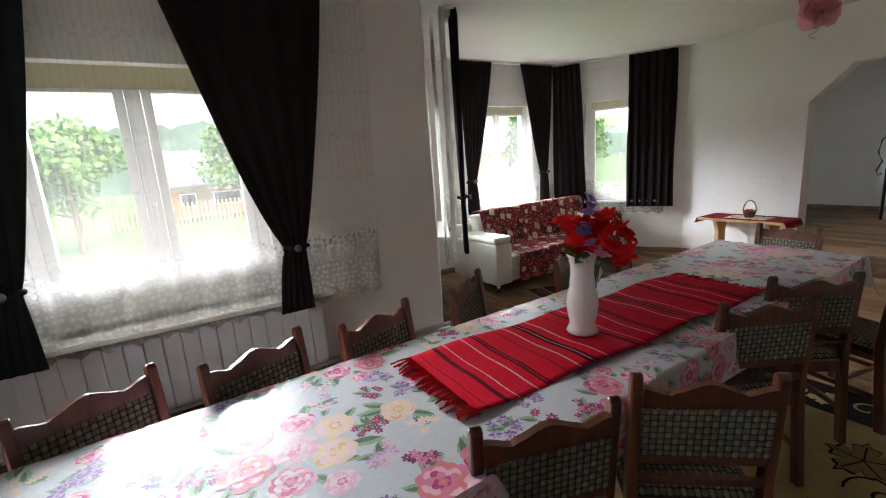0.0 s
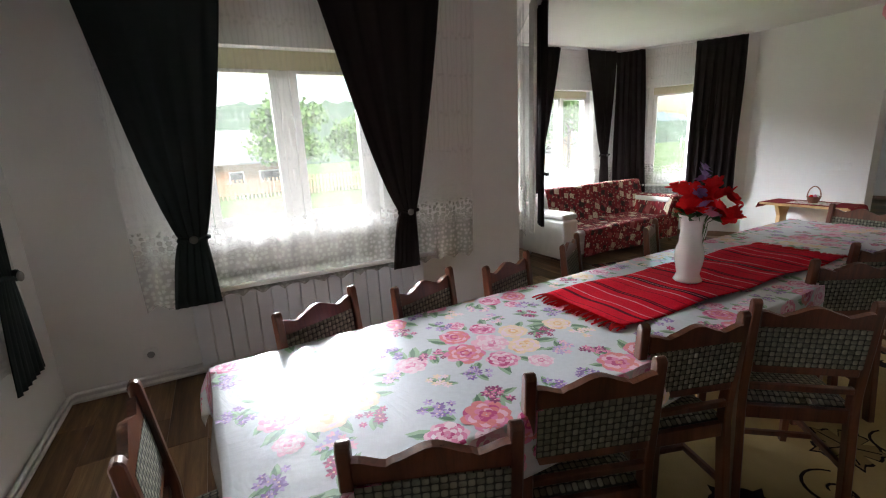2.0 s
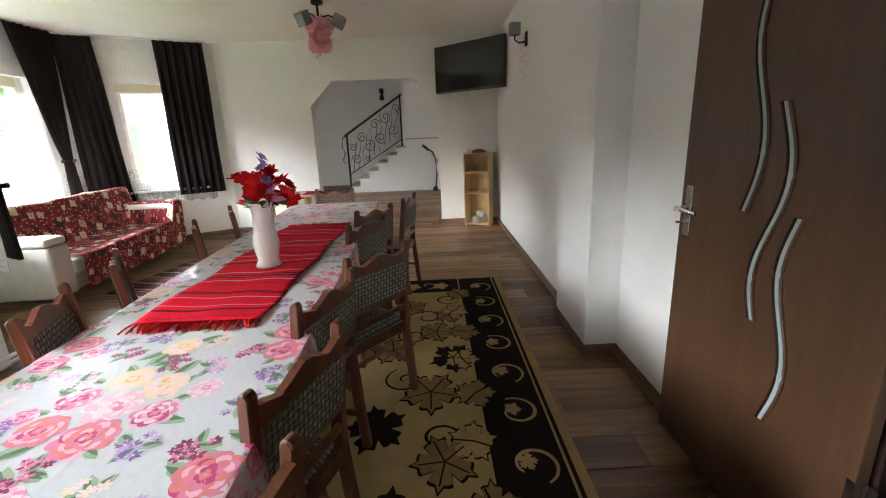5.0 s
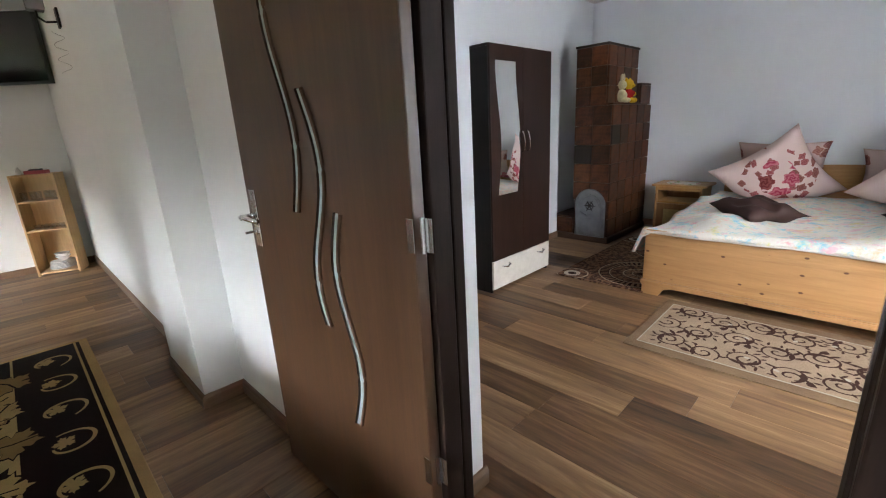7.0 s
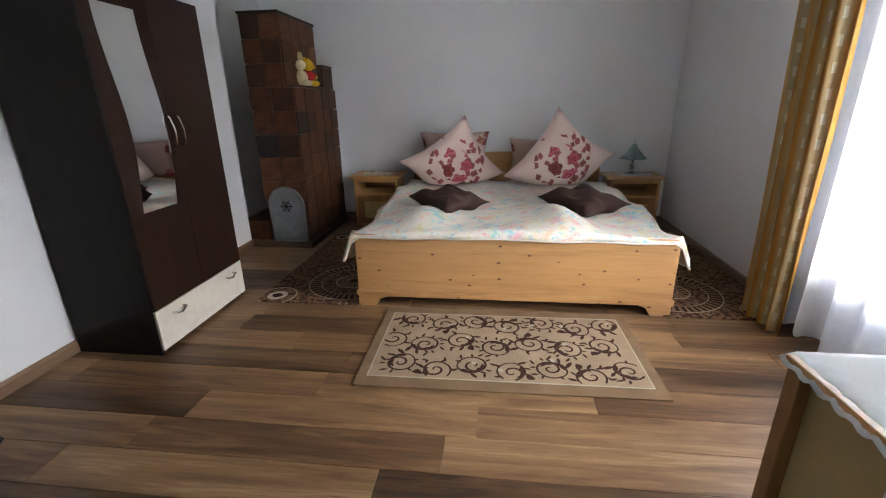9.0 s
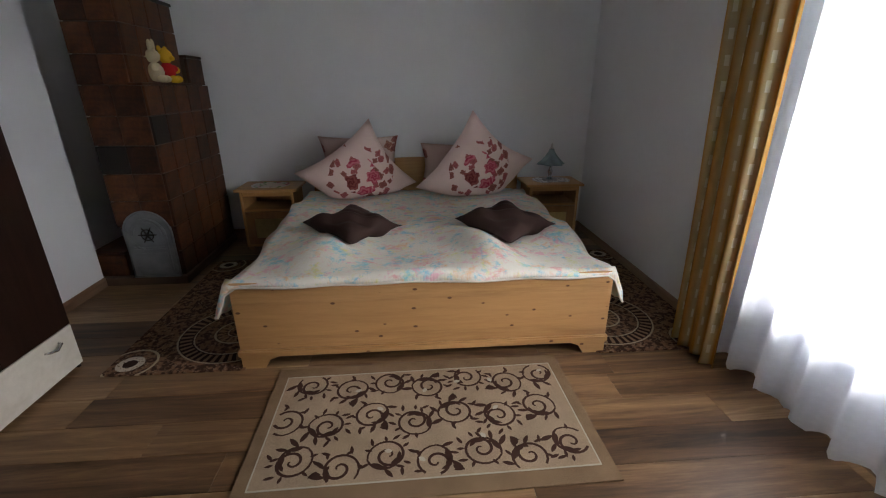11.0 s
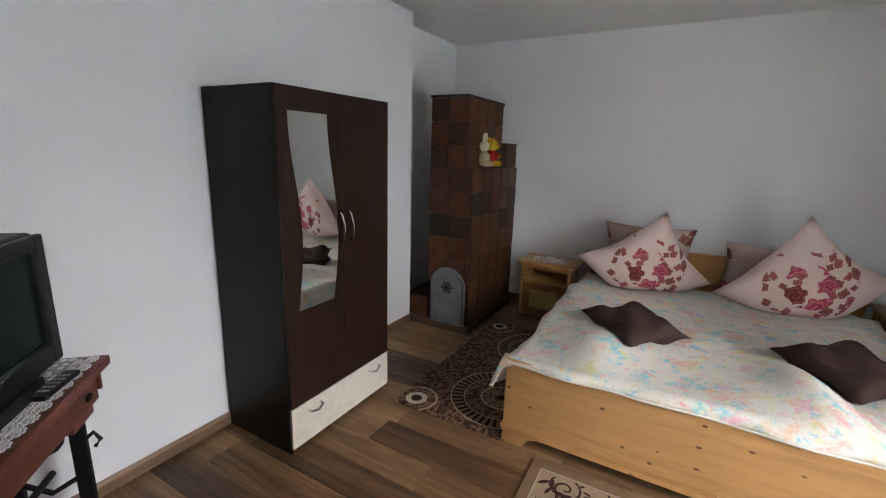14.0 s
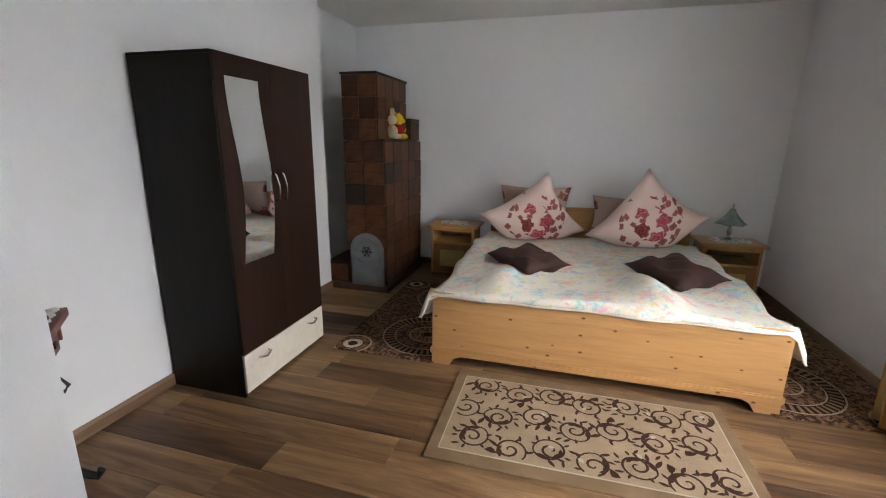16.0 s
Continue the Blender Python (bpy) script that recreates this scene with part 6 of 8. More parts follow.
sh = thing("shelf_unit", pose(5.345, -0.21, 0, 0, 0, -112.3), "light wooden open shelf unit with glasses and plates", "shelf")
for x in (-0.185, 0.167):
    part("side_panel", fresh((x, x + 0.018, -0.0, 0.26, 0, 1.06), bevel=0.002), PINE_LIGHT, sh)
for z in (0.02, 0.47, 0.775, 1.042):
    part("board", fresh((-0.167, 0.167, 0.004, 0.252, z, z + 0.018), bevel=0.002), PINE_LIGHT, sh)
part("back_panel", fresh((-0.167, 0.167, 0.254, 0.26, 0.02, 1.06)), PINE_LIGHT, sh)
SHM = sh.matrix_world.copy()
for k in range(5):
    g = bmesh.new()
    turned(g, [(0.024, 0), (0.026, 0.004), (0.03, 0.09), (0.028, 0.09), (0.023, 0.008)], 14)
    single("drinking_glass", g, CLEAR, SHM @ pose(-0.13 + 0.06 * k, 0.08 + 0.04 * (k % 2), 0.7935), "clear drinking glass on the shelf", "glass", "glasses on the shelf", smooth=True)
for k in range(4):
    g = bmesh.new()
    turned(g, [(0.02, 0), (0.03, 0.003), (0.036, 0.05), (0.034, 0.05), (0.02, 0.008)], 14)
    single("glass_cup", g, CLEAR, SHM @ pose(-0.1 + 0.068 * k, 0.1, 0.4885), "small clear glass cup on the shelf", "cup", "cups on the shelf", smooth=True)
for k in range(6):
    g = bmesh.new()
    turned(g, [(0.05, 0), (0.055, 0.002), (0.115, 0.014), (0.113, 0.016), (0.05, 0.005)], 22)
    single("plate", g, PORCELAIN, SHM @ pose(0.0 + 0.003 * k, 0.135, 0.0385 + 0.014 * k), "white porcelain plate in a stack on the shelf", "plate", "stacked plates", smooth=True)
for k in range(2):
    g = bmesh.new()
    turned(g, [(0.03, 0), (0.035, 0.004), (0.07, 0.05), (0.067, 0.05), (0.03, 0.01)], 20)
    single("bowl", g, PORCELAIN, SHM @ pose(0.02, 0.135, 0.127 + 0.03 * k), "white porcelain bowl on the plates", "bowl", "bowls on the shelf", smooth=True)
single("red_box", fresh((-0.07, 0.1, 0.06, 0.2, 1.0605, 1.095), bevel=0.004), plain("red_cardboard", (0.3, 0.04, 0.05), 0.6), SHM, "flat red box on top of the shelf unit", "box")
single("box_lid", fresh((-0.03, 0.06, 0.07, 0.16, 1.0955, 1.11), bevel=0.003), BLACK_PLASTIC, SHM, "small dark box on the red box", "box")
bm = bmesh.new()
turned(bm, [(0.02, 0), (0.022, 0.004), (0.02, 0.05), (0.01, 0.06), (0.01, 0.075)], 12)
single("small_bottle", bm, PORCELAIN, SHM @ pose(-0.13, 0.12, 1.0605), "small white bottle on top of the shelf unit", "bottle", smooth=True)

sc = thing("wall_sconce", pose(3.7, -0.568, 2.23), "wall lamp with a cube glass shade on a dark bracket", "wall lamp")
part("wall_plate", fresh((-0.04, 0.04, 0, 0.015, -0.08, 0.05), bevel=0.004), IRON, sc)
bm = bmesh.new()
tube(bm, [(0, 0.012, -0.04), (0, 0.08, -0.05), (0, 0.12, -0.02), (0, 0.12, 0.02)], 0.008, 8)
part("arm", bm, IRON, sc, smooth=True)
part("shade", fresh((-0.05, 0.05, 0.07, 0.17, 0.02, 0.13), bevel=0.006), plain("grey_glass_shade", (0.3, 0.3, 0.31), 0.2), sc, "grey cube glass shade")
for k in range(3):
    bm = bmesh.new()
    tube(bm, [(0.02 * math.sin(t * 0.9 + k), 0.03 + 0.035 * math.cos(t * 0.8), -0.1 - 0.1 * k - 0.012 * t) for t in range(9)], 0.0015, 4)
    part("ribbon_curl", bm, CHROME, sc, "curled silver party ribbon", True)

cl = thing("ceiling_lamp", pose(3.9, 1.48, TOP), "ceiling lamp with cube glass shades and pink tulle", "ceiling lamp")
bm = bmesh.new()
turned(bm, [(0.06, 0), (0.06, -0.02), (0.05, -0.03), (0.012, -0.035), (0.012, -0.14), (0.035, -0.15), (0.03, -0.18), (0.005, -0.19)], 18)
part("ceiling_mount", bm, IRON, cl, smooth=True)
for k in range(3):
    t = 0.5 + k * math.tau / 3
    c, s = math.cos(t), math.sin(t)
    bm = bmesh.new()
    tube(bm, [(0.02 * c, 0.02 * s, -0.15), (0.1 * c, 0.1 * s, -0.13), (0.17 * c, 0.17 * s, -0.16)], 0.008, 8)
    part("arm", bm, IRON, cl, smooth=True)
    bm = bmesh.new()
    box(bm, -0.055, 0.055, -0.055, 0.055, -0.06, 0.06, 0.008, pose(0.2 * c, 0.2 * s, -0.19, 28, 0, math.degrees(t) + 90))
    part("shade", bm, plain("smoked_glass_shade", (0.22, 0.22, 0.23), 0.2), cl, "grey cube glass shade")
tu = bmesh.new()
tr_ = random.Random(5)
for k in range(70):
    t, z = tr_.uniform(0, math.tau), tr_.uniform(0, 1)
    r = 0.12 * math.sqrt(max(0.05, 1 - z * 0.75)) * tr_.uniform(0.5, 1)
    s = tr_.uniform(0.04, 0.07)
    m = Matrix.Translation((r * math.cos(t), r * math.sin(t), -0.17 - 0.25 * z)) @ pose(0, 0, 0, tr_.uniform(0, 180), tr_.uniform(0, 180), 0)
    vs = [tu.verts.new(m @ Vector((s * a, s * b, 0.25 * s * a * b))) for a, b in ((-1, -1), (0, -1.2), (1, -0.8), (1.1, 0.2), (0.9, 1), (0, 1.1), (-1, 0.9))]
    tu.faces.new(vs)
part("tulle_bow", tu, TULLE, cl, "gathered pink tulle")
bm = bmesh.new()
tube(bm, [(0.02 + 0.025 * math.cos(k * 0.7), 0.04 + 0.025 * math.sin(k * 0.7), -0.42 - 0.008 * k) for k in range(16)], 0.002, 4)
part("ribbon_curl", bm, CHROME, cl, "curled silver ribbon", True)

# ---------------------------------------------------------------- stair in the hall
stair = thing("staircase", HERE, "white plastered stair with beige treads", "stairs", kind="structure")
for k in range(7):
    y1 = 2.42 - 0.235 * k
    part("step", fresh((9.79, 10.89, y1 - 0.236 if k < 6 else y1 - 2.0, y1 + (0.0 if k else 0.0), 0, 0.178 * (k + 1) - 0.03)), PLASTER, stair)
    part("tread", fresh((9.77, 10.89, y1 - 0.236 if k < 6 else y1 - 2.0, y1 + 0.02, 0.178 * (k + 1) - 0.0295, 0.178 * (k + 1)), bevel=0.004), STEP, stair)
rail = thing("stair_railing", pose(9.74, 0, 0), "black wrought iron stair railing with scrolls", "railing")


def on_rail(y):
    return 0.14 + (2.4 - y) * 0.745


def rail_bar(name, pts, r):
    bm = bmesh.new()
    tube(bm, [(0, y, z) for y, z in pts], r, 6)
    return part(name, bm, IRON, rail, smooth=True)


rail_bar("handrail", [(2.46, on_rail(2.46) + 1.25), (1.06, on_rail(1.06) + 1.1)], 0.026)
rail_bar("lower_bar", [(2.38, on_rail(2.38) + 0.3), (1.08, on_rail(1.08) + 0.12)], 0.012)
rail_bar("newel_post", [(2.4, 0.0), (2.4, 1.4)], 0.022)
rail_bar("newel_post", [(1.1, 1.07), (1.1, 2.2)], 0.02)
rs = random.Random(11)
for k, (y, h, r0, st_, hand) in enumerate([(2.2, 0.55, 0.13, 0.0, 1), (2.05, 0.95, 0.12, 2.2, -1), (1.88, 0.62, 0.15, 1.2, 1), (1.72, 1.0, 0.12, 3.0, -1), (1.6, 0.6, 0.14, 4.0, 1), (1.45, 0.95, 0.15, 0.6, -1), (1.3, 0.55, 0.13, 2.6, 1), (1.22, 0.98, 0.1, 5.0, -1), (2.28, 0.9, 0.09, 1.0, 1), (1.95, 0.4, 0.08, 2.0, 1)]):
    sp = spiral(y, on_rail(y) + h - 0.05, r0, 1.35, st_, hand, 22, 0.22)
    rail_bar("scroll", sp, 0.009)
for k in range(9):
    y = 2.3 - 0.13 * k
    z = on_rail(y)
    rail_bar("stem", [(y, z + 0.28), (y - 0.03 + 0.02 * (k % 3), z + 0.55), (y - 0.09, z + 0.8), (y - 0.12 + 0.05 * (k % 2), z + 1.0)], 0.007)
rail_bar("end_scroll", [(2.4, 1.38), (2.5, 1.3), (2.53, 1.1), (2.47, 0.95), (2.53, 0.8), (2.5, 0.72), (2.46, 0.76)], 0.011)
hl = thing("hall_sconce", pose(10.88, 1.62, 2.35, 0, 0, 90), "small dark wall lamp in the hall", "wall lamp")
part("wall_plate", fresh((-0.03, 0.03, 0.0, 0.02, -0.12, 0.05), bevel=0.004), IRON, hl)
for z in (-0.1, 0.08):
    part("shade", fresh((-0.05, 0.05, 0.02, 0.12, z - 0.05, z + 0.05), bevel=0.006), IRON, hl)
sct = thing("push_scooter", pose(9.5, 0.32, 0, 0, 0, 10), "black folded push scooter leaning in the hall", "scooter")
bm = bmesh.new()
tube(bm, [(0.0, 0.02, 0.08), (0, -0.02, 0.4), (0, 0.0, 0.75), (0, 0.07, 0.92), (0.0, 0.22, 1.02)], 0.02, 8)
part("stem", bm, BLACK_PLASTIC, sct, smooth=True)
bm = bmesh.new()
tube(bm, [(0, 0.16, 0.96), (0, 0.22, 1.02), (0, 0.3, 1.08)], 0.03, 8)
part("grip", bm, BLACK_PLASTIC, sct, smooth=True)
bm = bmesh.new()
rod(bm, (-0.02, 0.03, 0.06), (0.02, 0.03, 0.06), 0.06, sides=20)
part("wheel", bm, BLACK_PLASTIC, sct)
part("clamp", fresh((-0.03, 0.03, -0.05, 0.02, 0.66, 0.76), bevel=0.008), GREY_PLASTIC, sct)

# ---------------------------------------------------------------- bedroom: wardrobe
wd = thing("wardrobe", pose(1.305, -2.56, 0, 0, 0, -90), "dark wenge two-door wardrobe with a wavy mirror and a pale drawer", "wardrobe")
# x runs along the front, y into the depth
WW, WD, WH = 0.81, 0.52, 1.85
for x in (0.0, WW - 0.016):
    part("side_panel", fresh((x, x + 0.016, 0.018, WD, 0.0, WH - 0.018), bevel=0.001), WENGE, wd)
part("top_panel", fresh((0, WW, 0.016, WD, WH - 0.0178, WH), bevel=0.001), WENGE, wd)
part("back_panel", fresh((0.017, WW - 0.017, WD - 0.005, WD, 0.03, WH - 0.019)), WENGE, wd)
part("bottom_panel", fresh((0.017, WW - 0.017, 0.02, WD - 0.006, 0.03, 0.048)), WENGE, wd)
dl = part("wardrobe_door", fresh((0.002, WW / 2 - 0.0015, 0, 0.016, 0.265, WH - 0.002), bevel=0.0015), WENGE_DOOR, wd)
dr = part("wardrobe_door", fresh((WW / 2 + 0.0015, WW - 0.002, 0, 0.016, 0.265, WH - 0.002), bevel=0.0015), WENGE_DOOR, wd)
drw = part("drawer", fresh((0.002, WW - 0.002, 0, 0.016, 0.03, 0.26), bevel=0.0015), DRAWER, wd, "pale cream drawer front")
edge = [(0.03 * math.sin(-0.4 + (z - 0.78) / 0.96 * 5.2), z) for z in [0.78 + 0.96 * i / 30 for i in range(31)]]
bm = bmesh.new()
prism(bm, [(0.09 + e, z) for e, z in edge] + [(0.335 + e, z) for e, z in reversed(edge)], 0.004, pose(0, -0.0045, 0))
part("mirror", bm, MIRROR, dl, "tall wavy-edged mirror")
for par, x, s in ((dl, WW / 2 - 0.025, 1), (dr, WW / 2 + 0.045, 1)):
    bm = bmesh.new()
    tube(bm, [(x, -0.001, 1.25), (x, -0.022, 1.235), (x + 0.012, -0.03, 1.17), (x + 0.016, -0.022, 1.1), (x + 0.016, -0.001, 1.085)], 0.005, 8)
    part("handle", bm, CHROME, par, "chrome bow handle", True)
for x in (0.16, 0.66):
    bm = bmesh.new()
    tube(bm, [(x - 0.045, -0.001, 0.205), (x - 0.04, -0.02, 0.205), (x, -0.026, 0.195), (x + 0.04, -0.02, 0.21), (x + 0.045, -0.001, 0.21)], 0.006, 8)
    part("handle", bm, CHROME, drw, "chrome bow handle", True)

# ---------------------------------------------------------------- tiled stove
stove = thing("tiled_stove", HERE, "tall brown glazed tile stove with a silver iron door", "stove")
X0, X1, Y0, Y1 = 1.26, 1.66, -5.45, -4.45
part("core", fresh((X0 + 0.012, X1 - 0.012, Y0 + 0.012, Y1 - 0.012, 0.06, 1.432), (X0 + 0.075, X1 - 0.012, -5.168, Y1 - 0.012, 1.432, 2.0), (X0 + 0.03, X1 - 0.012, Y0 + 0.012, -5.17, 1.432, 1.64), (1.66, 1.9, -4.95, -4.48, 0.06, 0.235)), MORTAR, stove)
part("plinth", fresh((X0 - 0.03, 1.96, Y0, Y1 + 0.035, 0.0, 0.06), bevel=0.006), plain("brown_plinth", (0.09, 0.05, 0.03), 0.6), stove)


def tiles(axis, a0, a1, z0, z1, at, rows_, cols_, depth, skip=None):
    """Rows of tiles on one face; axis 0 lies along x and looks to +y, axis 1 lies along y and looks to -x."""
    h, w = (z1 - z0) / rows_, (a1 - a0) / cols_
    data = mesh_of("tile", fresh((0.0025, w - 0.0025, 0, depth, 0.0025, h - 0.0025), bevel=0.006), STOVE_TILE)
    dark_ = mesh_of("tile", fresh((0.0025, w - 0.0025, 0, depth, 0.0025, h - 0.0025), bevel=0.006), STOVE_DARK)
    for r in range(rows_):
        for c in range(cols_):
            if skip and skip(a0 + (c + 0.5) * w, z0 + (r + 0.5) * h):
                continue
            pick = dark_ if (rng.random() < 0.05) else data
            jog = rng.uniform(-0.002, 0.002)
            if axis == 0:
                m = pose(a0 + (c + 1) * w, at + jog, z0 + r * h, 0, 0, 180) @ pose(0, -depth + 0.012, 0)
            else:
                m = pose(at + jog, a0 + (c + 1) * w, z0 + r * h, 0, 0, -90) @ pose(0, -0.012, 0)
            piece("tile", pick, stove, m)


in_door = lambda a, z: 1.28 < a < 1.62 and z < 0.5
tiles(0, X0, X1, 0.06, 1.434, Y1, 7, 2, 0.024, in_door)
tiles(0, X0 + 0.065, X1, 1.434, 2.0, Y1, 3, 2, 0.024)
tiles(1, Y0, Y1, 0.06, 1.434, X0, 7, 5, 0.024)
tiles(1, -5.17, Y1, 1.434, 2.0, X0 + 0.065, 3, 4, 0.024)
tiles(1, Y0, -5.17, 1.434, 1.64, X0 + 0.02, 1, 1, 0.024)
tiles(0, 1.665, 1.9, 0.06, 0.235, -4.47, 1, 1, 0.024)
part("top_slab", fresh((X0 + 0.05, X1 + 0.008, -5.19, Y1 + 0.02, 2.0, 2.022), bevel=0.006), STOVE_DARK, stove)
part("ledge", fresh((X0 - 0.012, X0 + 0.08, -5.17, Y1 + 0.016, 1.434, 1.452), bevel=0.005), STOVE_TILE, stove)
part("ledge", fresh((X0 + 0.005, X1, Y0, -5.175, 1.64, 1.662), bevel=0.005), STOVE_TILE, stove)
part("side_block_top", fresh((1.662, 1.92, -4.96, -4.455, 0.236, 0.256), bevel=0.005), STOVE_TILE, stove)
DX, DW = 1.445, 0.165
arch_pts = [(DX - DW, 0.065), (DX + DW, 0.065)] + [(DX + DW * math.cos(t * math.pi / 16), 0.41 + DW * math.sin(t * math.pi / 16)) for t in range(17)]
inner = [(DX + (x - DX) * 0.78, 0.32 + (z - 0.32) * 0.8) for x, z in arch_pts]
bm = bmesh.new()
prism(bm, arch_pts, 0.02, pose(0, Y1 + 0.0, 0))
sd = part("stove_door", bm, CAST, stove, "silver-painted cast iron stove door")
bm = bmesh.new()
prism(bm, [(x, z) for x, z in inner], 0.012, pose(0, Y1 + 0.02, 0))
part("door_panel", bm, CAST, sd)
bm = bmesh.new()
tube(bm, [(x, Y1 + 0.024, z) for x, z in arch_pts + arch_pts[:1]], 0.009, 6)
part("door_rim", bm, CAST, sd, smooth=True)
bm = bmesh.new()
tube(bm, [(DX + 0.042 * math.cos(t), Y1 + 0.035, 0.4 + 0.042 * math.sin(t)) for t in [math.tau * k / 24 for k in range(25)]], 0.004, 6)
for k in range(6):
    t = k * math.tau / 6
    rod(bm, (DX, Y1 + 0.034, 0.4), (DX + 0.066 * math.cos(t), Y1 + 0.034, 0.4 + 0.066 * math.sin(t)), 0.009, 0.003, 6)
part("rosette", bm, STOVE_DARK, sd, "dark cast rosette")
for r_, z_ in ((0.118, 0.4), (0.098, 0.4)):
    bm = bmesh.new()
    tube(bm, [(DX + r_ * math.cos(t * math.pi / 16), Y1 + 0.034, z_ + r_ * math.sin(t * math.pi / 16)) for t in range(17)], 0.005, 6)
    part("arch_rib", bm, CAST, sd, smooth=True)
for z_ in (0.285, 0.3):
    part("door_rib", fresh((DX - 0.118, DX + 0.118, Y1 + 0.032, Y1 + 0.038, z_, z_ + 0.006)), CAST, sd)
part("ash_door", fresh((DX - 0.115, DX + 0.115, Y1 + 0.032, Y1 + 0.04, 0.1, 0.26), bevel=0.004), CAST, sd)
bm = bmesh.new()
tube(bm, [(DX + 0.1, Y1 + 0.035, 0.33), (DX + 0.07, Y1 + 0.055, 0.31), (DX + 0.03, Y1 + 0.055, 0.3)], 0.008, 6)
part("latch", bm, CAST, sd, smooth=True)

# plush toys on the ledge, as plain shapes
bm = bmesh.new()
for c, r, sq in (((0, 0, 0.07), 0.06, (0.95, 1, 1.1)), ((0, 0, 0.175), 0.05, (1, 1, 0.95)), ((-0.005, 0.022, 0.24), 0.02, (0.7, 1, 2.2)), ((-0.005, -0.022, 0.245), 0.02, (0.7, 1, 2.2)), ((-0.03, 0.055, 0.1), 0.024, (1, 1.6, 1)), ((-0.05, 0.03, 0.025), 0.026, (1.4, 1, 1)), ((-0.05, -0.03, 0.025), 0.026, (1.4, 1, 1))):
    blob(bm, c, r, sq)
single("plush_toy", bm, PLUSH_CREAM, pose(1.29, -4.72, 1.452), "cream plush rabbit sitting on the stove ledge", "plush toy", "plush toys", smooth=True)
bm = bmesh.new()
for c, r, sq in (((0, 0, 0.08), 0.06, (0.9, 1, 1.1)), ((-0.02, -0.06, 0.1), 0.026, (1, 1.5, 1))):
    blob(bm, c, r, sq)
toy = single("plush_toy", bm, PLUSH_RED, pose(1.295, -4.9, 1.452), "yellow and red plush bear sitting on the stove ledge", "plush toy", "plush toys", smooth=True)
toy.data.materials.append(PLUSH_YELLOW)
bm = bmesh.new()
bm.from_mesh(toy.data)
have = len(bm.faces)
for c, r, sq in (((0, 0, 0.185), 0.056, (0.95, 1, 1)), ((0.01, 0.045, 0.235), 0.02, (0.7, 1, 1)), ((0.01, -0.045, 0.235), 0.02, (0.7, 1, 1)), ((-0.045, 0, 0.17), 0.024, (1, 1, 0.8)), ((-0.02, -0.1, 0.09), 0.024, (1, 1, 1)), ((-0.05, 0.03, 0.025), 0.027, (1.4, 1, 1)), ((-0.05, -0.03, 0.025), 0.027, (1.4, 1, 1))):
    blob(bm, c, r, sq)
bm.faces.ensure_lookup_table()
for f in bm.faces[have:]:
    f.material_index = 1
for f in bm.faces:
    f.smooth = True
bm.to_mesh(toy.data)
bm.free()

# ---------------------------------------------------------------- bed
BX0, BX1, BY0, BY1 = -1.57, 0.43, -5.5, -3.27
bed = thing("double_bed", HERE, "wide varnished knotty pine double bed", "bed")
part("footboard", fresh((BX0, BX1, BY1 - 0.035, BY1, 0.115, 0.5), bevel=0.006), PINE, bed)
bm = bmesh.new()
prism(bm, [(BX0 - 0.012, 0.07), (BX0 - 0.012, 0.115), (BX1 + 0.012, 0.115), (BX1 + 0.012, 0.07)], 0.05, pose(0, BY1 - 0.038, 0))
bmesh.ops.bevel(bm, geom=list(bm.edges), offset=0.008, segments=2, affect="EDGES")
part("base_moulding", bm, PINE, bed)
for x in (BX0, BX1 - 0.03):
    part("side_board", fresh((x, x + 0.03, BY0 + 0.03, BY1 - 0.036, 0.11, 0.46), bevel=0.005), PINE, bed)
for x0, x1, flip in ((BX0, BX0 + 0.2, 1), (BX1 - 0.2, BX1, -1)):
    bm = bmesh.new()
    pts = [(x0, 0.0), (x0, 0.069), (x1, 0.069), (x1 - 0.05, 0.05), (x1 - 0.08, 0.0)] if flip > 0 else [(x0, 0.069), (x1, 0.069), (x1, 0.0), (x0 + 0.08, 0.0), (x0 + 0.05, 0.05)]
    prism(bm, pts, 0.04, pose(0, BY1 - 0.038, 0))
    part("bracket_foot", bm, PINE, bed)
    part("rear_foot", fresh((x0 + (0.0 if flip > 0 else 0.1), x0 + (0.1 if flip > 0 else 0.2), BY0 + 0.05, BY0 + 0.12, 0, 0.11)), PINE, bed)
bm = bmesh.new()
n = 30
prism(bm, [(BX0, 0.1)] + [(BX0 + (BX1 - BX0) * i / n, 0.62 + 0.16 * math.sin(math.pi * i / n) ** 0.6) for i in range(n + 1)] + [(BX1, 0.1)], 0.03, pose(0, BY0, 0))
part("headboard", bm, PINE_PLAIN, bed)
part("mattress", fresh((BX0 + 0.034, BX1 - 0.034, BY0 + 0.034, BY1 - 0.04, 0.2, 0.47), bevel=0.04), WHITE_LEATHER, bed)


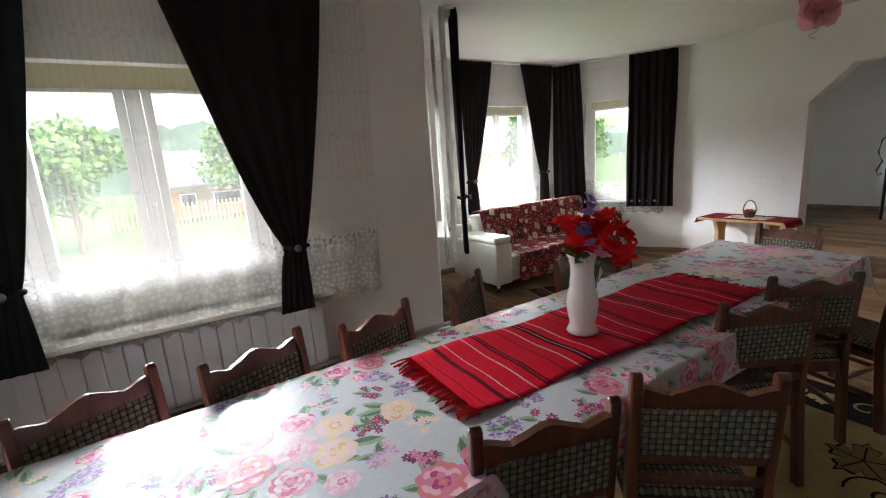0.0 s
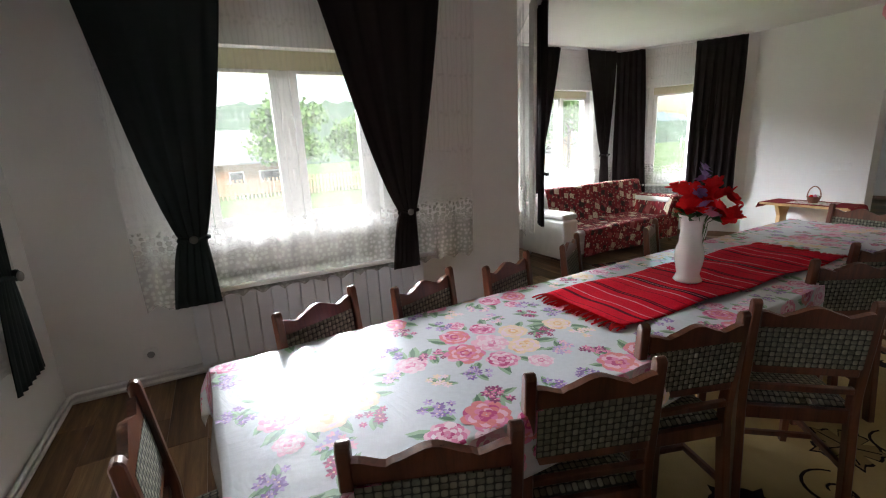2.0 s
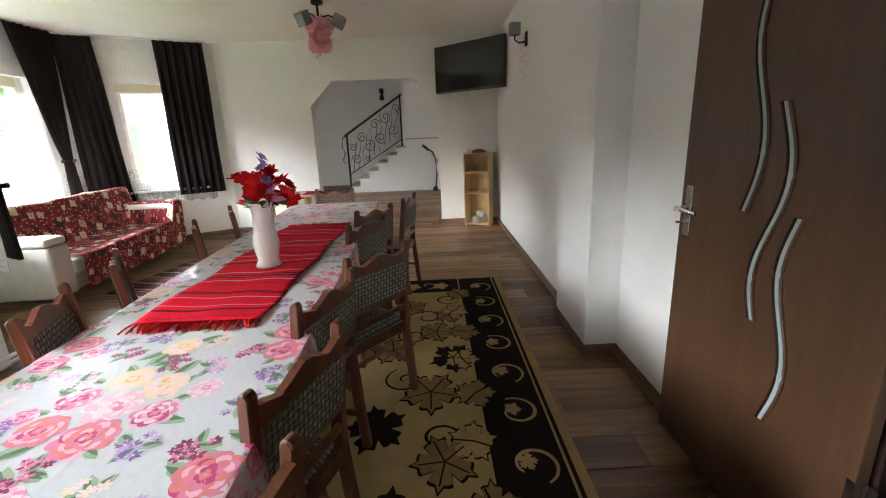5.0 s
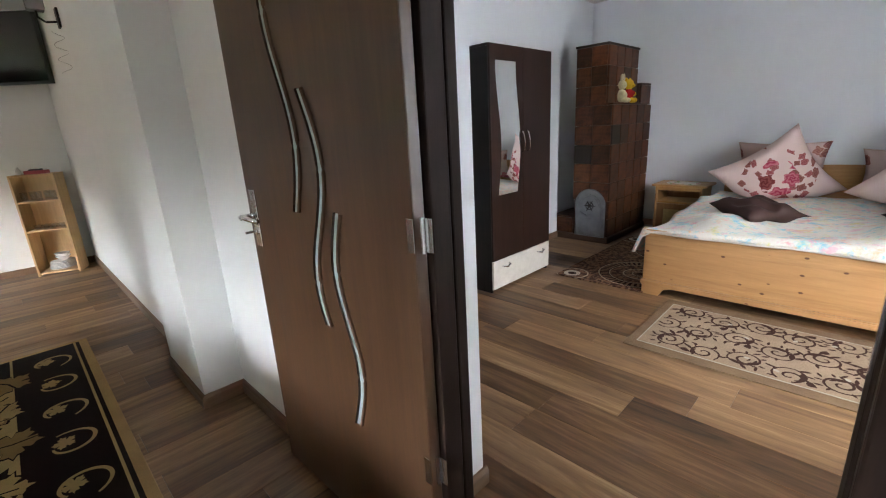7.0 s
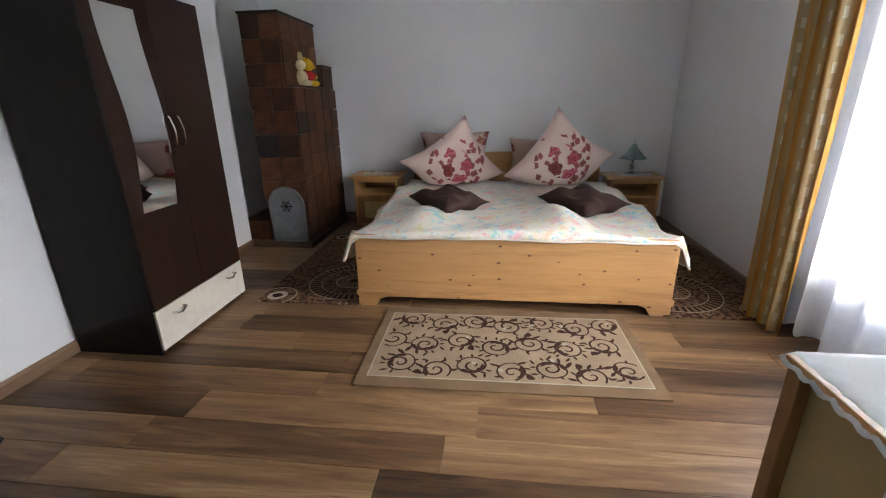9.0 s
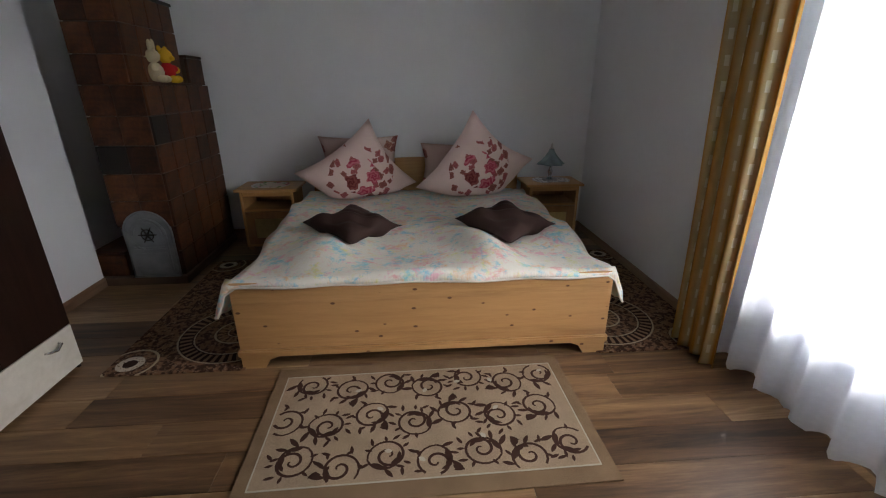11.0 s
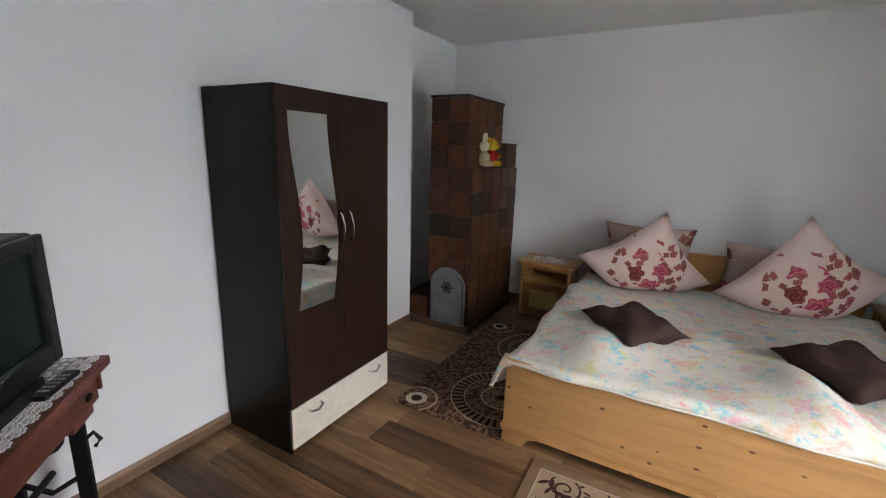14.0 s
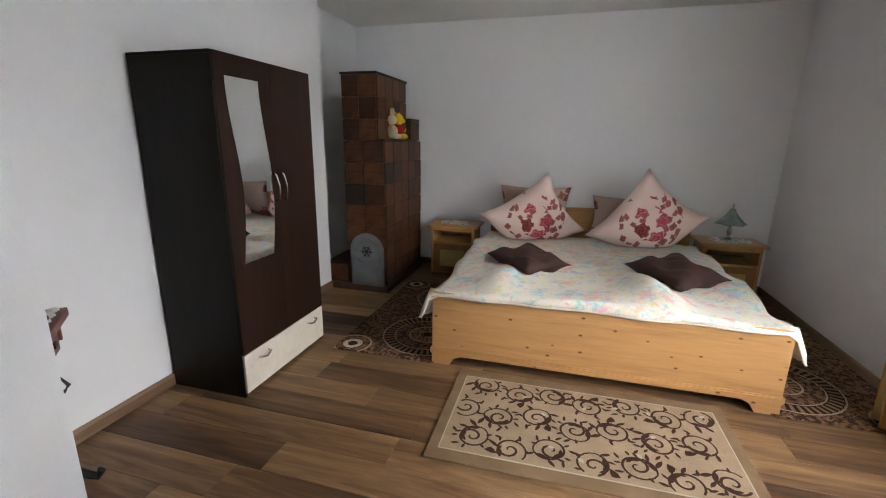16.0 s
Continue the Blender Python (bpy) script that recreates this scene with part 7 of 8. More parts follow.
def quilt_place(u, v):
    x = BX0 - 0.09 + (BX1 - BX0 + 0.18) * u
    s = v * 2.2
    y = BY0 + 0.2 + s
    hump = 0.022 * math.sin(x * 3.3 + 0.6) * math.sin(y * 2.4) + 0.012 * math.sin(x * 8 + y * 3) + 0.009 * math.sin(x * 5 - y * 7)
    ridge = 0.085 * math.exp(-((x + 0.85 + 0.25 * (y + 3.9)) / 0.13) ** 2) * math.exp(-((y + 3.72) / 0.4) ** 2) + 0.065 * math.exp(-((x - 0.05) / 0.18) ** 2) * math.exp(-((y + 3.6) / 0.3) ** 2)
    z = 0.5 + hump + ridge
    edge_front = y - (BY1 - 0.06)
    if edge_front > 0:
        z = 0.525 + hump * 0.5 + 0.01 * math.sin(x * 9) - min(1.0, edge_front / 0.12) ** 2 * (0.05 + 0.03 * math.sin(x * 1.7 + 0.4) ** 2)
        y = min(y, BY1 + 0.008 + 0.01 * math.sin(x * 13))
    over = max(BX0 + 0.01 - x, x - BX1 + 0.01, 0.0)
    if over > 0:
        z = max(0.3, z - 2.2 * over + 0.02 * math.sin(y * 9))
        flare = max(0.0, 1 - (BY1 - y) / 0.3) * min(1.0, over / 0.08)
        z += 0.02 * flare
        side = -1 if x < (BX0 + BX1) / 2 else 1
        x = (BX0 - 0.012 - 0.12 * over if side < 0 else BX1 + 0.012 + 0.12 * over) + 0.008 * math.sin(y * 17) + side * 0.05 * flare
    else:
        z = max(z, 0.478)
    return (x, y, z)


quilt = thing("quilt", HERE, "pastel mottled quilted bedspread over the bed", "bedspread")
part("quilt_cloth", sheet(70, 64, quilt_place, lambda u, v: (u * 2.1, v * 2.2)), QUILT, quilt, smooth=True, thick=0.008)
BINDING = cloth("cream_hem_binding_cloth", (0.66, 0.6, 0.52))
for run in ([(k / 70, 1.0) for k in range(71)], [(0.0, k / 64) for k in range(65)], [(1.0, k / 64) for k in range(65)]):
    bm = bmesh.new()
    tube(bm, [quilt_place(u, v) for u, v in run], 0.0065, 6)
    part("hem_binding", bm, BINDING, quilt, "cream stitched hem binding", True)


def pillow_mesh(w, h, fat, ears=0.05, seed=0):
    """A stuffed square pillow in x and z, with drawn-out corners."""
    bm = bmesh.new()
    n = 18
    layer = bm.loops.layers.uv.new("UVMap")
    for side in (-1, 1):
        grid = []
        for j in range(n + 1):
            row = []
            for i in range(n + 1):
                u, v = 2 * i / n - 1, 2 * j / n - 1
                k = 1 - ears * ((1 - u * u) * (v * v) + (1 - v * v) * (u * u)) * 2.2
                puff = (max(0.0, (1 - u ** 4) * (1 - v ** 4))) ** 0.55
                limp = 0.1 if ears < 0.08 else 0.42
                d = side * fat * puff * (1 + limp * math.sin(5 * u + seed) * math.sin(4 * v + 2 * seed) + 0.4 * limp * math.sin(9 * u - 7 * v))
                row.append(bm.verts.new((u * w / 2 * k, d, v * h / 2 * k)))
            grid.append(row)
        for j in range(n):
            for i in range(n):
                bm.faces.new((grid[j][i], grid[j][i + 1], grid[j + 1][i + 1], grid[j + 1][i]))
    bmesh.ops.remove_doubles(bm, verts=bm.verts, dist=0.0004)
    return bm


# the print follows the pillow's face, so its mesh lies in x and y
def pillow(m, w, h, fat, material, label, group, seed, name="pillow", ears=0.05, rest=None):
    """rest: the height of the bed on which the lower corner is squashed."""
    bm = pillow_mesh(w, h, fat, ears, seed)
    if rest is not None:
        inv = m.inverted()
        for v in bm.verts:
            p = m @ v.co
            if p.z < rest + 0.06:
                low = rest + 0.06 - p.z
                p.z = rest + 0.06 * math.exp(-low / 0.06)
                p.y += 0.1 * low * (1 if v.co.y > 0 else -1)
            v.co = inv @ p
    bmesh.ops.transform(bm, matrix=pose(0, 0, 0, -90, 0, 0), verts=bm.verts)
    return single(name, bm, material, m @ pose(0, 0, 0, 90, 0, 0), label, "pillow", group, smooth=True)


LBL = "pale pink pillow printed with red roses, set on a corner"
pillow(pose(-0.05, -5.06, 0.67, -22, 34, 3), 0.77, 0.77, 0.12, PILLOW_FRONT, LBL, "bed pillows", 0.3, ears=0.075, rest=0.5)
pillow(pose(-1.09, -5.06, 0.7, -22, 53, -3), 0.8, 0.8, 0.12, PILLOW_FRONT, LBL, "bed pillows", 1.7, ears=0.075, rest=0.5)
pillow(pose(-0.04, -5.36, 0.78, -12, 0, 0), 0.72, 0.46, 0.06, PILLOW, "pale pink rose-printed pillow leaning on the headboard", "bed pillows", 2.2)
pillow(pose(-0.975, -5.37, 0.72, -12, 0, 0), 0.74, 0.44, 0.06, PILLOW, "pale pink rose-printed pillow leaning on the headboard", "bed pillows", 3.1)
pillow(pose(-0.115, -4.0, 0.575, 84, 0, 47), 0.46, 0.46, 0.062, BROWN_SATIN, "dark brown cushion lying flat on the quilt", "brown cushions", 0.8, "cushion", 0.09)
pillow(pose(-1.12, -3.93, 0.59, 84, 0, 40), 0.5, 0.46, 0.068, BROWN_SATIN, "dark brown cushion lying flat on the quilt", "brown cushions", 1.3, "cushion", 0.09)


# ---------------------------------------------------------------- nightstands and bedside lamp
def nightstand():
    ns = thing("nightstand", pose(0, 0, -60), "small honey pine nightstand with a straw-panelled door", "nightstand", "nightstands")
    part("tabletop", fresh((-0.275, 0.275, -0.02, 0.36, 0.545, 0.57), bevel=0.007), PINE_PLAIN, ns)
    for x in (-0.235, 0.21):
        part("side_panel", fresh((x, x + 0.025, 0.0, 0.35, 0.03, 0.545), bevel=0.003), PINE_PLAIN, ns)
    for z in (0.03, 0.365):
        part("shelf_board", fresh((-0.209, 0.209, 0.005, 0.34, z, z + 0.02), bevel=0.002), PINE_PLAIN, ns)
    part("back_panel", fresh((-0.209, 0.209, 0.341, 0.35, 0.05, 0.545)), PINE_DARK, ns)
    part("front_rail", fresh((-0.209, 0.209, 0.0, 0.02, 0.505, 0.544), bevel=0.003), PINE_PLAIN, ns)
    d = part("cabinet_door", fresh((-0.207, -0.135, -0.006, 0.016, 0.055, 0.36), (0.135, 0.207, -0.006, 0.016, 0.055, 0.36), (-0.135, 0.135, -0.006, 0.016, 0.055, 0.115), (-0.135, 0.135, -0.006, 0.016, 0.3, 0.36)), PINE_DARK, ns)
    part("straw_panel", fresh((-0.135, 0.135, 0.0, 0.012, 0.115, 0.3), bevel=0.003), STRAW, d, "pale woven straw panel")
    for x in (-0.225, 0.185):
        part("foot", fresh((x, x + 0.04, 0.01, 0.05, 0, 0.03)), PINE_DARK, ns)
    return ns


ns0 = nightstand()
copy_thing(ns0, pose(0.785, -5.13, 0, 0, 0, 180))
ns0.matrix_world = pose(-1.845, -5.12, 0, 0, 0, 180)
single("doily", sheet(16, 12, lambda u, v: ((u - 0.5) * 0.34 * (1 - 0.3 * (2 * v - 1) ** 2), (v - 0.5) * 0.24, 0.0)), TOWEL, pose(0.785, -5.3, 0.573), "oval embroidered doily on the nightstand", "doily", thick=0.002)
single("doily", sheet(16, 12, lambda u, v: ((u - 0.5) * 0.36 * (1 - 0.3 * (2 * v - 1) ** 2), (v - 0.5) * 0.24, 0.0)), DOILY, pose(-1.86, -5.3, 0.573), "white lace doily on the nightstand", "doily", thick=0.002)
tl = thing("table_lamp", pose(-1.845, -5.3, 0.5755) @ Matrix.Scale(1.16, 4), "small bedside lamp with a pale blue glass shade", "table lamp")
bm = bmesh.new()
turned(bm, [(0.062, 0), (0.062, 0.008), (0.03, 0.016), (0.012, 0.03), (0.016, 0.05), (0.022, 0.07), (0.01, 0.1), (0.008, 0.18)], 18)
part("base", bm, CHROME, tl, smooth=True)
bm = bmesh.new()
rings = []
for j in range(9):
    f = j / 8
    r = 0.018 + 0.085 * f ** 1.4
    rings.append([bm.verts.new(((r * (1 + 0.14 * f * math.cos(6 * k * math.tau / 36))) * math.cos(k * math.tau / 36), (r * (1 + 0.14 * f * math.cos(6 * k * math.tau / 36))) * math.sin(k * math.tau / 36), 0.25 - 0.12 * f)) for k in range(36)])
for a, b in zip(rings, rings[1:]):
    for k in range(36):
        bm.faces.new((a[k], a[(k + 1) % 36], b[(k + 1) % 36], b[k]))
part("shade", bm, BLUE_GLASS, tl, "pale blue fluted glass shade", True, 0.003)
bm = bmesh.new()
turned(bm, [(0.016, 0.245), (0.014, 0.26), (0.006, 0.27), (0.009, 0.285), (0.002, 0.3)], 12)
part("finial", bm, CHROME, tl, smooth=True)

# ---------------------------------------------------------------- treadle table with old television
TT = pose(1.598, -1.943, 0, 0, 0, 136)
TALL = TT @ Matrix.Diagonal((1, 1, 0.76 / 0.7, 1))
# x runs along the front edge, the depth lies at negative y
tt = thing("treadle_table", TALL, "reddish wooden sewing machine table on black iron legs", "table")
part("tabletop", fresh((0, 0.88, -0.38, 0, 0.665, 0.7), bevel=0.006), RED_WOOD, tt)
part("apron", fresh((0.04, 0.84, -0.055, -0.04, 0.55, 0.665), bevel=0.003), RED_WOOD, tt)
part("apron", fresh((0.02, 0.035, -0.36, -0.03, 0.58, 0.665), bevel=0.003), RED_WOOD, tt)
part("side_drawer", fresh((0.045, 0.2, -0.3, -0.06, 0.5, 0.6), bevel=0.006), RED_WOOD, tt)
for x in (0.12, 0.74):
    bm = bmesh.new()
    for y, out in ((-0.09, 0.1), (-0.31, -0.09)):
        box(bm, x - 0.012, x + 0.012, y - 0.026, y + 0.026, 0.1, 0.6, 0.004)
        tube(bm, [(x, y, 0.16), (x, y + 0.25 * out, 0.075), (x, y + 0.7 * out, 0.035), (x, y + out, 0.018), (x, y + 1.15 * out, 0.04)], 0.017, 8)
        tube(bm, [(x, y, 0.42), (x, y + 0.5 * out, 0.46), (x, y + 0.7 * out, 0.43), (x, y + 0.5 * out, 0.405)], 0.008, 6)
    tube(bm, [(x, -0.09, 0.14), (x, -0.2, 0.2), (x, -0.31, 0.14)], 0.012, 8)
    tube(bm, [(x, -0.09, 0.3), (x, -0.2, 0.24), (x, -0.31, 0.3)], 0.01, 8)
    tube(bm, [(x, -0.2 + 0.06 * math.cos(t), 0.46 + 0.06 * math.sin(t)) for t in [math.tau * k / 14 for k in range(15)]], 0.009, 6)
    box(bm, x - 0.015, x + 0.015, -0.36, -0.03, 0.585, 0.605)
    part("iron_leg", bm, IRON, tt, "black cast iron scrolled leg")
bm = bmesh.new()
tube(bm, [(0.12, -0.19, 0.32), (0.74, -0.19, 0.32)], 0.012, 8)
tube(bm, [(0.12, -0.19, 0.1), (0.74, -0.19, 0.3)], 0.01, 8)
part("cross_brace", bm, IRON, tt)
part("treadle", fresh((0.28, 0.6, -0.32, -0.08, 0.1, 0.115), bevel=0.004), IRON, tt, "black iron treadle")
bm = bmesh.new()
tube(bm, [(0.68, -0.2 + 0.15 * math.cos(t), 0.3 + 0.15 * math.sin(t)) for t in [math.tau * k / 26 for k in range(27)]], 0.012, 6)
part("drive_wheel", bm, IRON, tt, smooth=True)


def lace_strip(u, v):
    x = 0.02 + 0.84 * u
    s = v * 0.32
    scallop = 0.02 * abs(math.sin(u * math.pi * 13)) if v == 1.0 else 0.0
    return (x, -0.365 + s + scallop, 0.7035)


lace_runner = thing("lace_runner", TALL, "white crocheted lace runner with looped petals along the table edge", "lace runner")
part("lace_cloth", sheet(156, 24, lace_strip), DOILY, lace_runner, thick=0.002)
bm = bmesh.new()
tube(bm, [(0.017 - 0.017 * math.cos(a), 0.0085 * math.sin(a), 0) for a in [math.tau * k / 12 for k in range(13)]], 0.0028, 5)
loop_mesh = mesh_of("petal_loop", bm, COTTON)
for row_, y in enumerate((-0.05, -0.085)):
    for k in range(13):
        x = 0.053 + 0.0646 * k + 0.03 * row_
        for a in (25, 58, 90, 122, 155):
            piece("petal_loop", loop_mesh, lace_runner, pose(x, y, 0.7075, 0, 0, a))
otv = thing("old_television", TT @ pose(0.46, -0.13, 0.7685), "dark grey old television on the sewing table", "television")
part("housing", fresh((-0.34, 0.34, -0.14, 0.02, 0.05, 0.51), bevel=0.015), BLACK_PLASTIC, otv)
bm = bmesh.new()
for b in ((-0.335, -0.285, 0.021, 0.045, 0.055, 0.505), (0.285, 0.335, 0.021, 0.045, 0.055, 0.505), (-0.285, 0.285, 0.021, 0.045, 0.455, 0.505), (-0.285, 0.285, 0.021, 0.045, 0.055, 0.13)):
    box(bm, *b, bevel=0.006)
part("bezel", bm, BLACK_PLASTIC, otv)
part("screen", fresh((-0.285, 0.285, 0.0205, 0.028, 0.13, 0.455)), SCREEN_OLD, otv, "grey-green dark screen")
part("stand", fresh((-0.2, 0.2, -0.1, 0.05, 0.0, 0.049), bevel=0.004), BLACK_PLASTIC, otv)
rc = thing("remote_control", TT @ pose(0.26, -0.055, 0.7725, 0, 0, 84), "black remote control lying on the lace", "remote control")
part("body", fresh((-0.026, 0.026, -0.09, 0.09, 0, 0.018), bevel=0.005), BLACK_PLASTIC, rc)
for i in range(3):
    for j in range(5):
        part("button", fresh((-0.017 + 0.013 * i, -0.009 + 0.013 * i, -0.06 + 0.025 * j, -0.05 + 0.025 * j, 0.018, 0.02)), GREY_PLASTIC, rc)

# ---------------------------------------------------------------- low cupboard by the window
LOW = pose(-2.26, -1.665, 0) @ Matrix.Diagonal((1.03, 1, 0.955, 1))
cb = thing("low_cupboard", LOW, "old cream-painted cupboard with worn brown edges by the window", "cupboard")
CREAM = plain("yellowed_cream_paint", (0.4, 0.31, 0.14), 0.5, vary=0.12, scale=8)
part("carcass", fresh((0.0, 1.04, 0.02, 0.58, 0.05, 0.72), bevel=0.004), CREAM, cb)
part("corner_post", fresh((1.03, 1.07, 0.0, 0.045, 0.0, 0.735), bevel=0.004), PINE_DARK, cb)
part("corner_post", fresh((1.03, 1.07, 0.56, 0.6, 0.0, 0.735), bevel=0.004), PINE_DARK, cb)
part("tabletop", fresh((-0.0, 1.08, 0.0, 0.6, 0.736, 0.755), bevel=0.004), PINE_PLAIN, cb)
single("lace_cloth", sheet(30, 40, lambda u, v: (0.02 + 1.07 * u, -0.005 + 0.6 * v, 0.758 - (0.0 if u < 0.985 else 0.012 + 0.014 * abs(math.sin(v * math.pi * 11))))), plain("white_lace_cloth", (0.7, 0.71, 0.72), 0.8, vary=0.06), LOW, "white lace cloth on the cupboard", "cloth", thick=0.002)


# ---------------------------------------------------------------- outdoors
single("ground", fresh((-400, 400, 6.0, 800, -1.0, -0.72), (-400, -6.0, -400, 6.0, -1.0, -0.72), (14, 400, -400, 6.0, -1.0, -0.72), (-6, 14, -400, -9, -1.0, -0.72), (-6, 14, -9, 6.0, -1.0, -0.73)), GRASS, HERE, "bright green meadow around the house", "ground", kind="structure")


def house_out(m, w, d, h, roof_h):
    hs = thing("farm_shed", m, "long wooden shed with a grey sheet roof beyond the meadow", "house")
    part("wall", fresh((-w / 2, w / 2, 0, d, -0.1, h)), TIMBER, hs)
    bm = bmesh.new()
    prism(bm, [(-0.5, h - 0.05), (d / 2, h + roof_h), (d + 0.5, h - 0.05), (d + 0.5, h + 0.05), (d / 2, h + roof_h + 0.12), (-0.5, h + 0.05)], w + 0.8, pose(w / 2 + 0.4, 0, 0, 0, 0, 90))
    part("roof", bm, ROOF, hs)
    rib = mesh_of("roof_rib", fresh((-0.04, 0.04, 0, math.hypot(d / 2 + 0.5, roof_h + 0.1), 0, 0.05)), ROOF)
    slope = math.degrees(math.atan2(roof_h + 0.1, d / 2 + 0.5))
    for k in range(int(w / 0.7)):
        piece("roof_rib", rib, hs, pose(-w / 2 + 0.7 * k, -0.5, h + 0.06, slope, 0, 0))
    for x in (-w / 4, 0.5, w / 4):
        wn_ = part("window", fresh((x - 0.4, x + 0.4, -0.06, 0.0, h * 0.35, h * 0.75)), WHITE_PVC, hs)
        part("pane", fresh((x - 0.34, x + 0.34, -0.065, -0.061, h * 0.38, h * 0.72)), SCREEN, wn_)
    part("door", fresh((-w / 3 - 0.45, -w / 3 + 0.45, -0.05, 0.0, -0.1, h * 0.8)), PINE_DARK, hs)
    return hs


house_out(pose(1.6, 28, -0.72, 0, 0, 6), 4.6, 5, 1.8, 1.85)
house_out(pose(26, 34, -0.72, 0, 0, -30), 9, 6, 2.6, 2.4)
house_out(pose(-34, -6, -0.72, 0, 0, 80), 8, 6, 3.0, 2.4)

# fence between yard and meadow
fence = thing("garden_fence", pose(0, 24.5, -0.72), "weathered wooden picket fence at the end of the yard", "fence")
picket = mesh_of("picket", fresh((-0.045, 0.045, -0.012, 0.012, 0.05, 1.05)), TIMBER)
for k in range(110):
    piece("picket", picket, fence, pose(-9 + 0.19 * k, 0, 0))
for z in (0.3, 0.8):
    part("fence_rail", fresh((-9.1, 12, 0.013, 0.05, z, z + 0.07)), TIMBER, fence)


def tree(m, height, spread, seed, label):
    """A trunk with limbs and a crown of many small leaves."""
    t = random.Random(seed)
    th = thing("tree", m, label, "tree", "garden trees")
    bm = bmesh.new()
    tube(bm, [(0, 0, 0), (0.05, 0.02, height * 0.3), (-0.04, 0.05, height * 0.6), (0.02, 0, height * 0.85)], 0.03 * height, 8, 0.008 * height)
    tips = []
    for k in range(10):
        a, z = t.uniform(0, math.tau), height * t.uniform(0.3, 0.75)
        r = spread * t.uniform(0.5, 0.95)
        tip = (r * math.cos(a), r * math.sin(a), z + height * t.uniform(0.1, 0.25))
        tube(bm, [(0, 0, z), (tip[0] * 0.5, tip[1] * 0.5, z + (tip[2] - z) * 0.35), tip], 0.012 * height, 5, 0.003 * height)
        tips.append(tip)
    part("trunk", bm, BARK, th)
    tips += [(t.uniform(-0.5, 0.5) * spread, t.uniform(-0.5, 0.5) * spread, height * t.uniform(0.55, 1.0)) for _ in range(14)]
    verts, faces = [], []
    for tip in tips:
        big = spread * t.uniform(0.28, 0.5)
        for _ in range(130):
            d = Vector((t.gauss(0, 1), t.gauss(0, 1), t.gauss(0, 0.8))).normalized() * big * t.uniform(0.4, 1.0)
            c = Vector(tip) + d
            s = 0.09 + 0.02 * height * 0.5
            u = Vector((t.gauss(0, 1), t.gauss(0, 1), t.gauss(0, 1))).normalized() * s
            w = u.cross(Vector((t.gauss(0, 1), t.gauss(0, 1), t.gauss(0, 1)))).normalized() * s * 0.7
            i = len(verts)
            verts += [c - u, c + w, c + u, c - w]
            faces.append((i, i + 1, i + 2, i + 3))
    data = bpy.data.meshes.new("crown")
    data.from_pydata(verts, [], faces)
    data.materials.append(LEAVES)
    crown = new("crown", data)
    crown.parent = th
    return th


TL_ = "leafy green garden tree beyond the windows"
for x, y, h, s, sd_ in ((-6.5, 17, 5.0, 1.9, 1), (-2.9, 18, 3.9, 1.5, 2), (3.2, 25.5, 4.6, 2.0, 3), (7.5, 25.8, 4.0, 1.8, 4), (12, 22, 4.6, 2.0, 5), (16, 26, 5.5, 2.2, 6), (21, 19, 5.0, 2.0, 7), (-12, 24, 7, 2.6, 8), (24, 26, 5.5, 2.2, 9), (-11, -2.4, 4.6, 1.8, 10), (-14, 3, 6, 2.4, 12)):
    tree(pose(x, y, -0.74, 0, 0, 40 * sd_), h, s, sd_, TL_)


